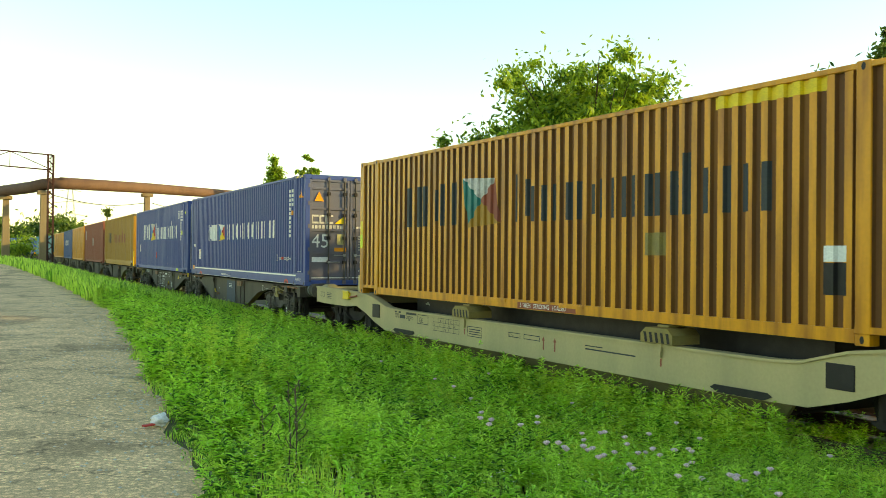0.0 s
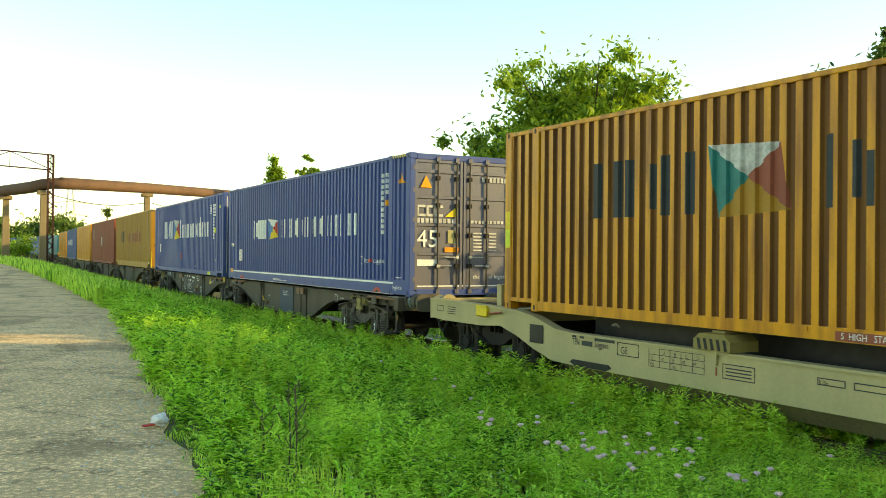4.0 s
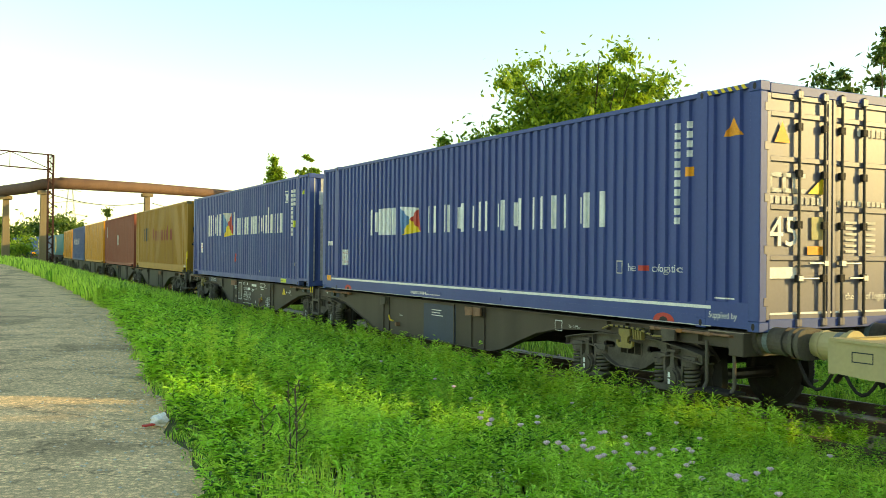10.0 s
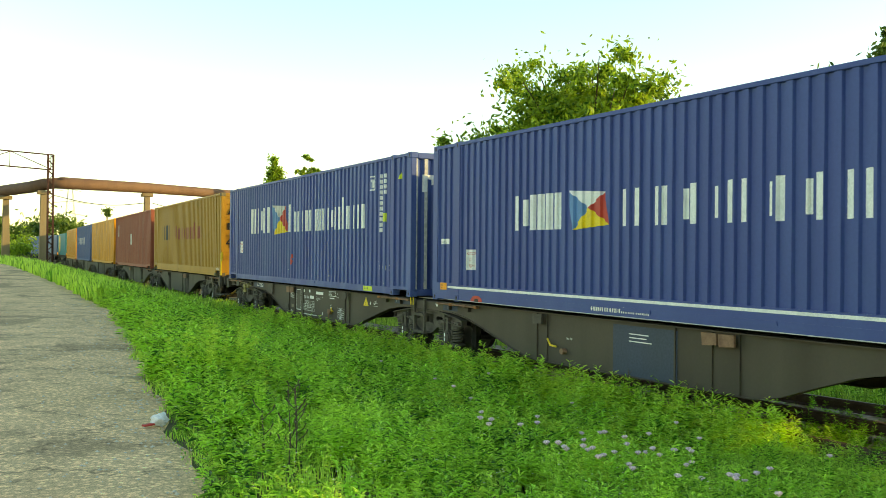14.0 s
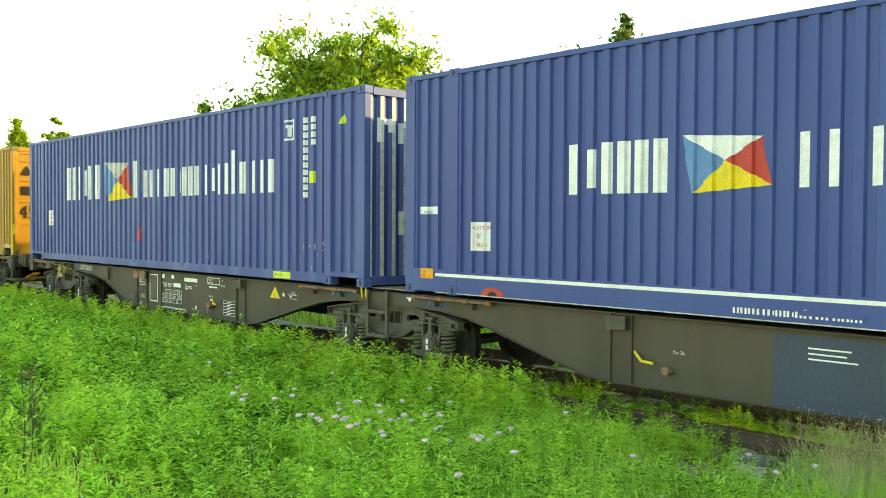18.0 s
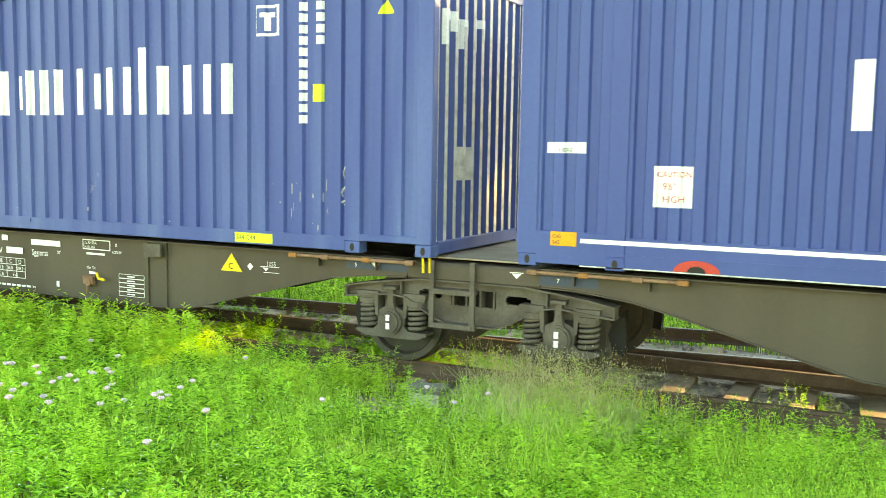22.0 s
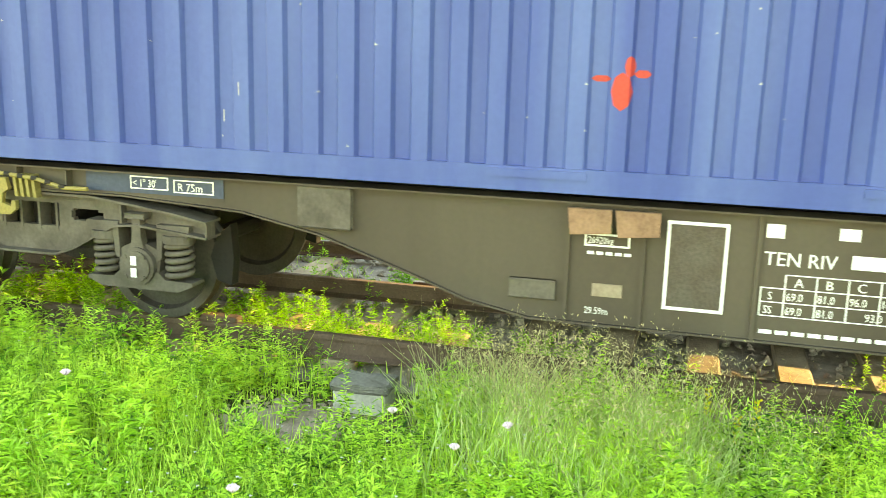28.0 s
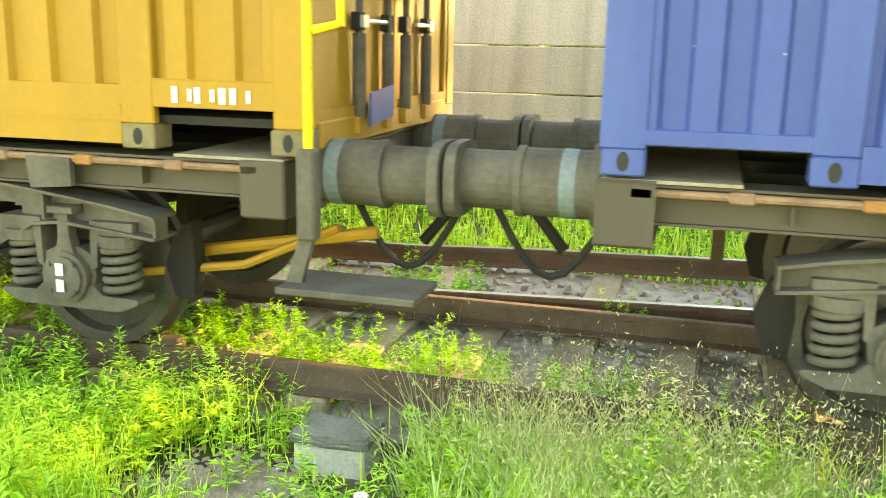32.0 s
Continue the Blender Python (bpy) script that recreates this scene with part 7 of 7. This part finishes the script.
for i in range(900):
    x, y = rr.gauss(7.72, 0.24), rr.gauss(4.68, 0.24)
    s = rr.uniform(0.006, 0.03)
    c0 = Vector((x, y, ground_z(x, y) + 0.01))
    b0 = len(rub_v)
    for p in ((1, 0, 0), (-1, 0.2, 0), (0, 1, 0.1), (0.1, -1, 0), (0, 0.1, 0.6), (0, 0, -0.6)):
        rub_v.append(tuple(c0 + Vector(p) * s * rr.uniform(0.7, 1.2)))
    rub_f += [tuple(b0 + k for k in f) for f in ((0, 2, 4), (2, 1, 4), (1, 3, 4), (3, 0, 4), (2, 0, 5), (1, 2, 5), (3, 1, 5), (0, 3, 5))]
rim = [(7.75 + (0.3 + 0.1 * math.sin(3 * k + 1) * math.sin(k)) * math.cos(k * 0.2618), 4.6 + (0.32 + 0.1 * math.cos(2.3 * k)) * math.sin(k * 0.2618)) for k in range(24)]
dirt = bmesh.new()
mid = dirt.verts.new((7.75, 4.6, ground_z(7.75, 4.6) + 0.014))
ring = [dirt.verts.new((x, y, ground_z(x, y) + 0.006)) for x, y in rim]
for k in range(24):
    dirt.faces.new((mid, ring[k], ring[(k + 1) % 24]))
tagged(mesh_ob("bare_earth", dirt, RUBBLE), "bare brown earth patch by the concrete block", "ground", kind="structure")
tagged(raw("rubble", rub_v, rub_f, RUBBLE), "brownish rubble and gravel by the concrete block", "rubble", kind="stuff")
Y = rnd.uniform(-12, 40, 30000)
X = np.array([line_x(y) for y in Y]) + rnd.uniform(2.75, 7.0, len(Y))
blades("meadow_grass", X, Y, rnd.uniform(0.12, 0.34, len(X)), 0.012, GRASS, 46, "bright grass strip before the fence")


Y = rnd.uniform(-6, 16, 1700)
X = np.array([line_x(y) for y in Y]) + rnd.uniform(2.9, 6.6, len(Y))
leafy("meadow_weeds", X, Y, 0.1 + 0.25 * rnd.random(len(X)), HERB, 47, "bright low weeds before the fence", 0.05, 22, 0.3)


def haze(name, cx, cy, r0, n, seed, label, mat=SEED, hgt=0.65):
    """Fine seeding grass: thin stalks and small drooping seed heads."""
    rnd = np.random.default_rng(seed)
    a, d = rnd.uniform(0, math.tau, n), r0 * rnd.random(n) ** 0.5
    xs, ys = cx + d * np.cos(a) * 1.0, cy + d * np.sin(a) * 1.5
    z = z_of(xs, ys)
    h0 = hgt * rnd.uniform(0.7, 1.15, n)
    lean = rnd.normal(0, 0.16, (n, 2))
    m = 6
    k = rnd.uniform(0.76, 1.05, (n, m))
    p = np.stack([xs[:, None] + lean[:, :1] * k + rnd.normal(0, 0.045, (n, m)), ys[:, None] + lean[:, 1:] * k + rnd.normal(0, 0.045, (n, m)), z[:, None] + h0[:, None] * k], 2).reshape(-1, 3)
    s = rnd.uniform(0.003, 0.006, len(p))[:, None]
    q = np.empty((len(p), 4, 3))
    g = rnd.normal(size=(len(p), 3))
    g /= np.linalg.norm(g, axis=1)[:, None]
    e = np.cross(g, rnd.normal(size=(len(p), 3)))
    e /= np.linalg.norm(e, axis=1)[:, None]
    q[:, 0], q[:, 1], q[:, 2], q[:, 3] = p - g * s * 2.4, p + e * s * 0.7, p + g * s * 2.4, p - e * s * 0.7
    sv = np.empty((n, 4, 3))
    w = 0.0018
    sv[:, 0], sv[:, 1] = np.stack([xs - w, ys, z], 1), np.stack([xs + w, ys, z], 1)
    sv[:, 2], sv[:, 3] = np.stack([xs + lean[:, 0] + w, ys + lean[:, 1], z + h0], 1), np.stack([xs + lean[:, 0] - w, ys + lean[:, 1], z + h0], 1)
    v = np.concatenate([q.reshape(-1, 3), sv.reshape(-1, 3)])
    return tagged(raw(name, v.tolist(), np.arange(len(v)).reshape(-1, 4).tolist(), mat), label, "grass", kind="stuff")


for i, (x, y, r0, n) in enumerate(((8.0, 2.9, 0.4, 420), (7.6, 2.4, 0.5, 300), (8.05, 3.5, 0.25, 130), (7.3, 2.9, 0.5, 130))):
    haze("seed_grass", x, y, r0, n, 60 + i, "fine dry-tipped seeding grass")
    gr = np.random.default_rng(90 + i)
    a0, d0 = gr.uniform(0, math.tau, n * 6), r0 * 1.15 * gr.random(n * 6) ** 0.5
    gx0, gy0 = x + d0 * np.cos(a0), y + d0 * np.sin(a0) * 1.5
    ok = gx0 < 8.5
    blades("fine_grass", gx0[ok], gy0[ok], gr.uniform(0.12, 0.46, ok.sum()), 0.0042, GRASS_FINE, 120 + i, "fine light green grass tuft", 1.0)


# lilac flowers on thin stalks, in a loose patch
def flower(petals, radius):
    f = thing("wildflower", "lilac wildflower head on a thin stalk", "flower", "wildflowers")
    part("stalk", tube([(0, 0, 0), (0.02, 0.01, 0.3), (0.0, 0.03, 0.62)], [0.004, 0.003, 0.002], 5), WEED, f)
    bm = bmesh.new()
    mid = bm.verts.new((0, 0.03, 0.64))
    inner = [bm.verts.new((radius * 0.5 * math.cos(k * math.tau / 16), 0.03 + radius * 0.5 * math.sin(k * math.tau / 16), 0.643 + 0.004 * (k % 2))) for k in range(16)]
    outer = [bm.verts.new((radius * (1.0 if k % 2 else 0.66) * math.cos(k * math.tau / 16), 0.03 + radius * (1.0 if k % 2 else 0.66) * math.sin(k * math.tau / 16), 0.626 + 0.01 * (k % 2))) for k in range(16)]
    for k in range(16):
        bm.faces.new((mid, inner[k], inner[(k + 1) % 16]))
        bm.faces.new((inner[k], outer[k], outer[(k + 1) % 16], inner[(k + 1) % 16]))
    base = bm.verts.new((0, 0.03, 0.612))
    for k in range(16):
        bm.faces.new((outer[k], base, outer[(k + 1) % 16]))
    part("head", bm, petals, f)
    return f


proto = flower(LILAC, 0.028)
r = random.Random(8)
spots_f = []
for k in range(46):
    x, y = r.gauss(4.7, 0.6), r.gauss(5.4, 0.7)
    spots_f.append((x, y))
for k in range(14):
    spots_f.append((r.uniform(4.5, 7.0), r.uniform(3, 14)))
for i, (x, y) in enumerate(spots_f):
    m = pose(x, y, ground_z(x, y) + r.uniform(-0.2, 0.0), r.uniform(-8, 8), r.uniform(-8, 8), r.uniform(0, 360))
    if i == 0:
        proto.matrix_basis = m
    else:
        copy_thing(proto, m)
# yellow flower spikes at the track's foot
for x, y, hh in ((7.8, 1.9, 0.5), (7.72, 2.0, 0.42), (8.05, 2.15, 0.45)):
    spike = thing("flower_spike", "yellow flower spike on a green stem", "flower", "yellow spikes", at=pose(x, y, ground_z(x, y) - 0.02))
    part("stem", tube([(0, 0, 0), (0.01, 0, hh * 0.6), (0.015, 0.01, hh)], [0.004, 0.003, 0.002], 5), WEED, spike)
    bm = bmesh.new()
    for j in range(16):
        z, a = hh * (0.62 + 0.024 * j), j * 2.4
        rod((0.012, 0.006, z), (0.012 + 0.02 * math.cos(a), 0.006 + 0.02 * math.sin(a), z + 0.012), 0.003, 0.007, 5, bm)
    part("blossom", bm, YELLOW_PETAL, spike)
# tiny white flowers scattered in the grass
rnd = np.random.default_rng(70)
X, Y, rr = spots(900, 71, True, 3, 24)
Z = z_of(X, Y) + 0.25 + 0.3 * rnd.random(len(X))
v = np.empty((len(X), 4, 3))
for k in range(4):
    v[:, k] = np.stack([X + 0.009 * math.cos(k * 1.57), Y + 0.009 * math.sin(k * 1.57), Z + 0.004 * (k % 2)], 1)
tagged(raw("white_flowers", v.reshape(-1, 3).tolist(), np.arange(len(X) * 4).reshape(-1, 4).tolist(), PALE_PETAL), "tiny white flowers in the grass", "flowers", kind="stuff")

# sleepers: pieces of the track
sl = thing("sleepers", "grey weathered wooden sleepers under the rails", "sleepers", kind="structure")
sm = None
r = random.Random(9)
for i in range(60):
    y = -9 + i * 0.62
    if sm is None:
        ob = part("sleeper", box(-0.85, 1.3, -0.12, 0.12, -0.32, -0.165, bev=0.015), WOOD, sl)
        sm = ob.data
    else:
        ob = new("sleeper", sm)
        ob.parent = sl
    ob.matrix_basis = pose(line_x(y) + r.uniform(-0.05, 0.05) + (0.0 if i % 2 or y > 12 else 0.47), y, r.uniform(-0.008, 0.004), 0, 0, r.uniform(-1.2, 1.2)) @ Matrix.Diagonal((1.0 if (i % 2 or y > 12) else 1.55, 1, 1, 1))


# ---- movement ----
def motions():
    """The whole train rolls along the line; its wheels turn with it."""
    for ob, u, z in TRAIN:
        walk(ob, [(float(i), on_line(u, z, RUN[i])) for i in range(33)])
    for w, y in WHEELS:
        rows = []
        for k in range(81):
            tt = k * 0.4
            s = float(np.interp(tt, range(33), RUN))
            rows.append((tt, pose(0, y, 0.46) @ Matrix.Rotation(s / 0.46, 4, "X")))
        walk(w, rows)


motions()
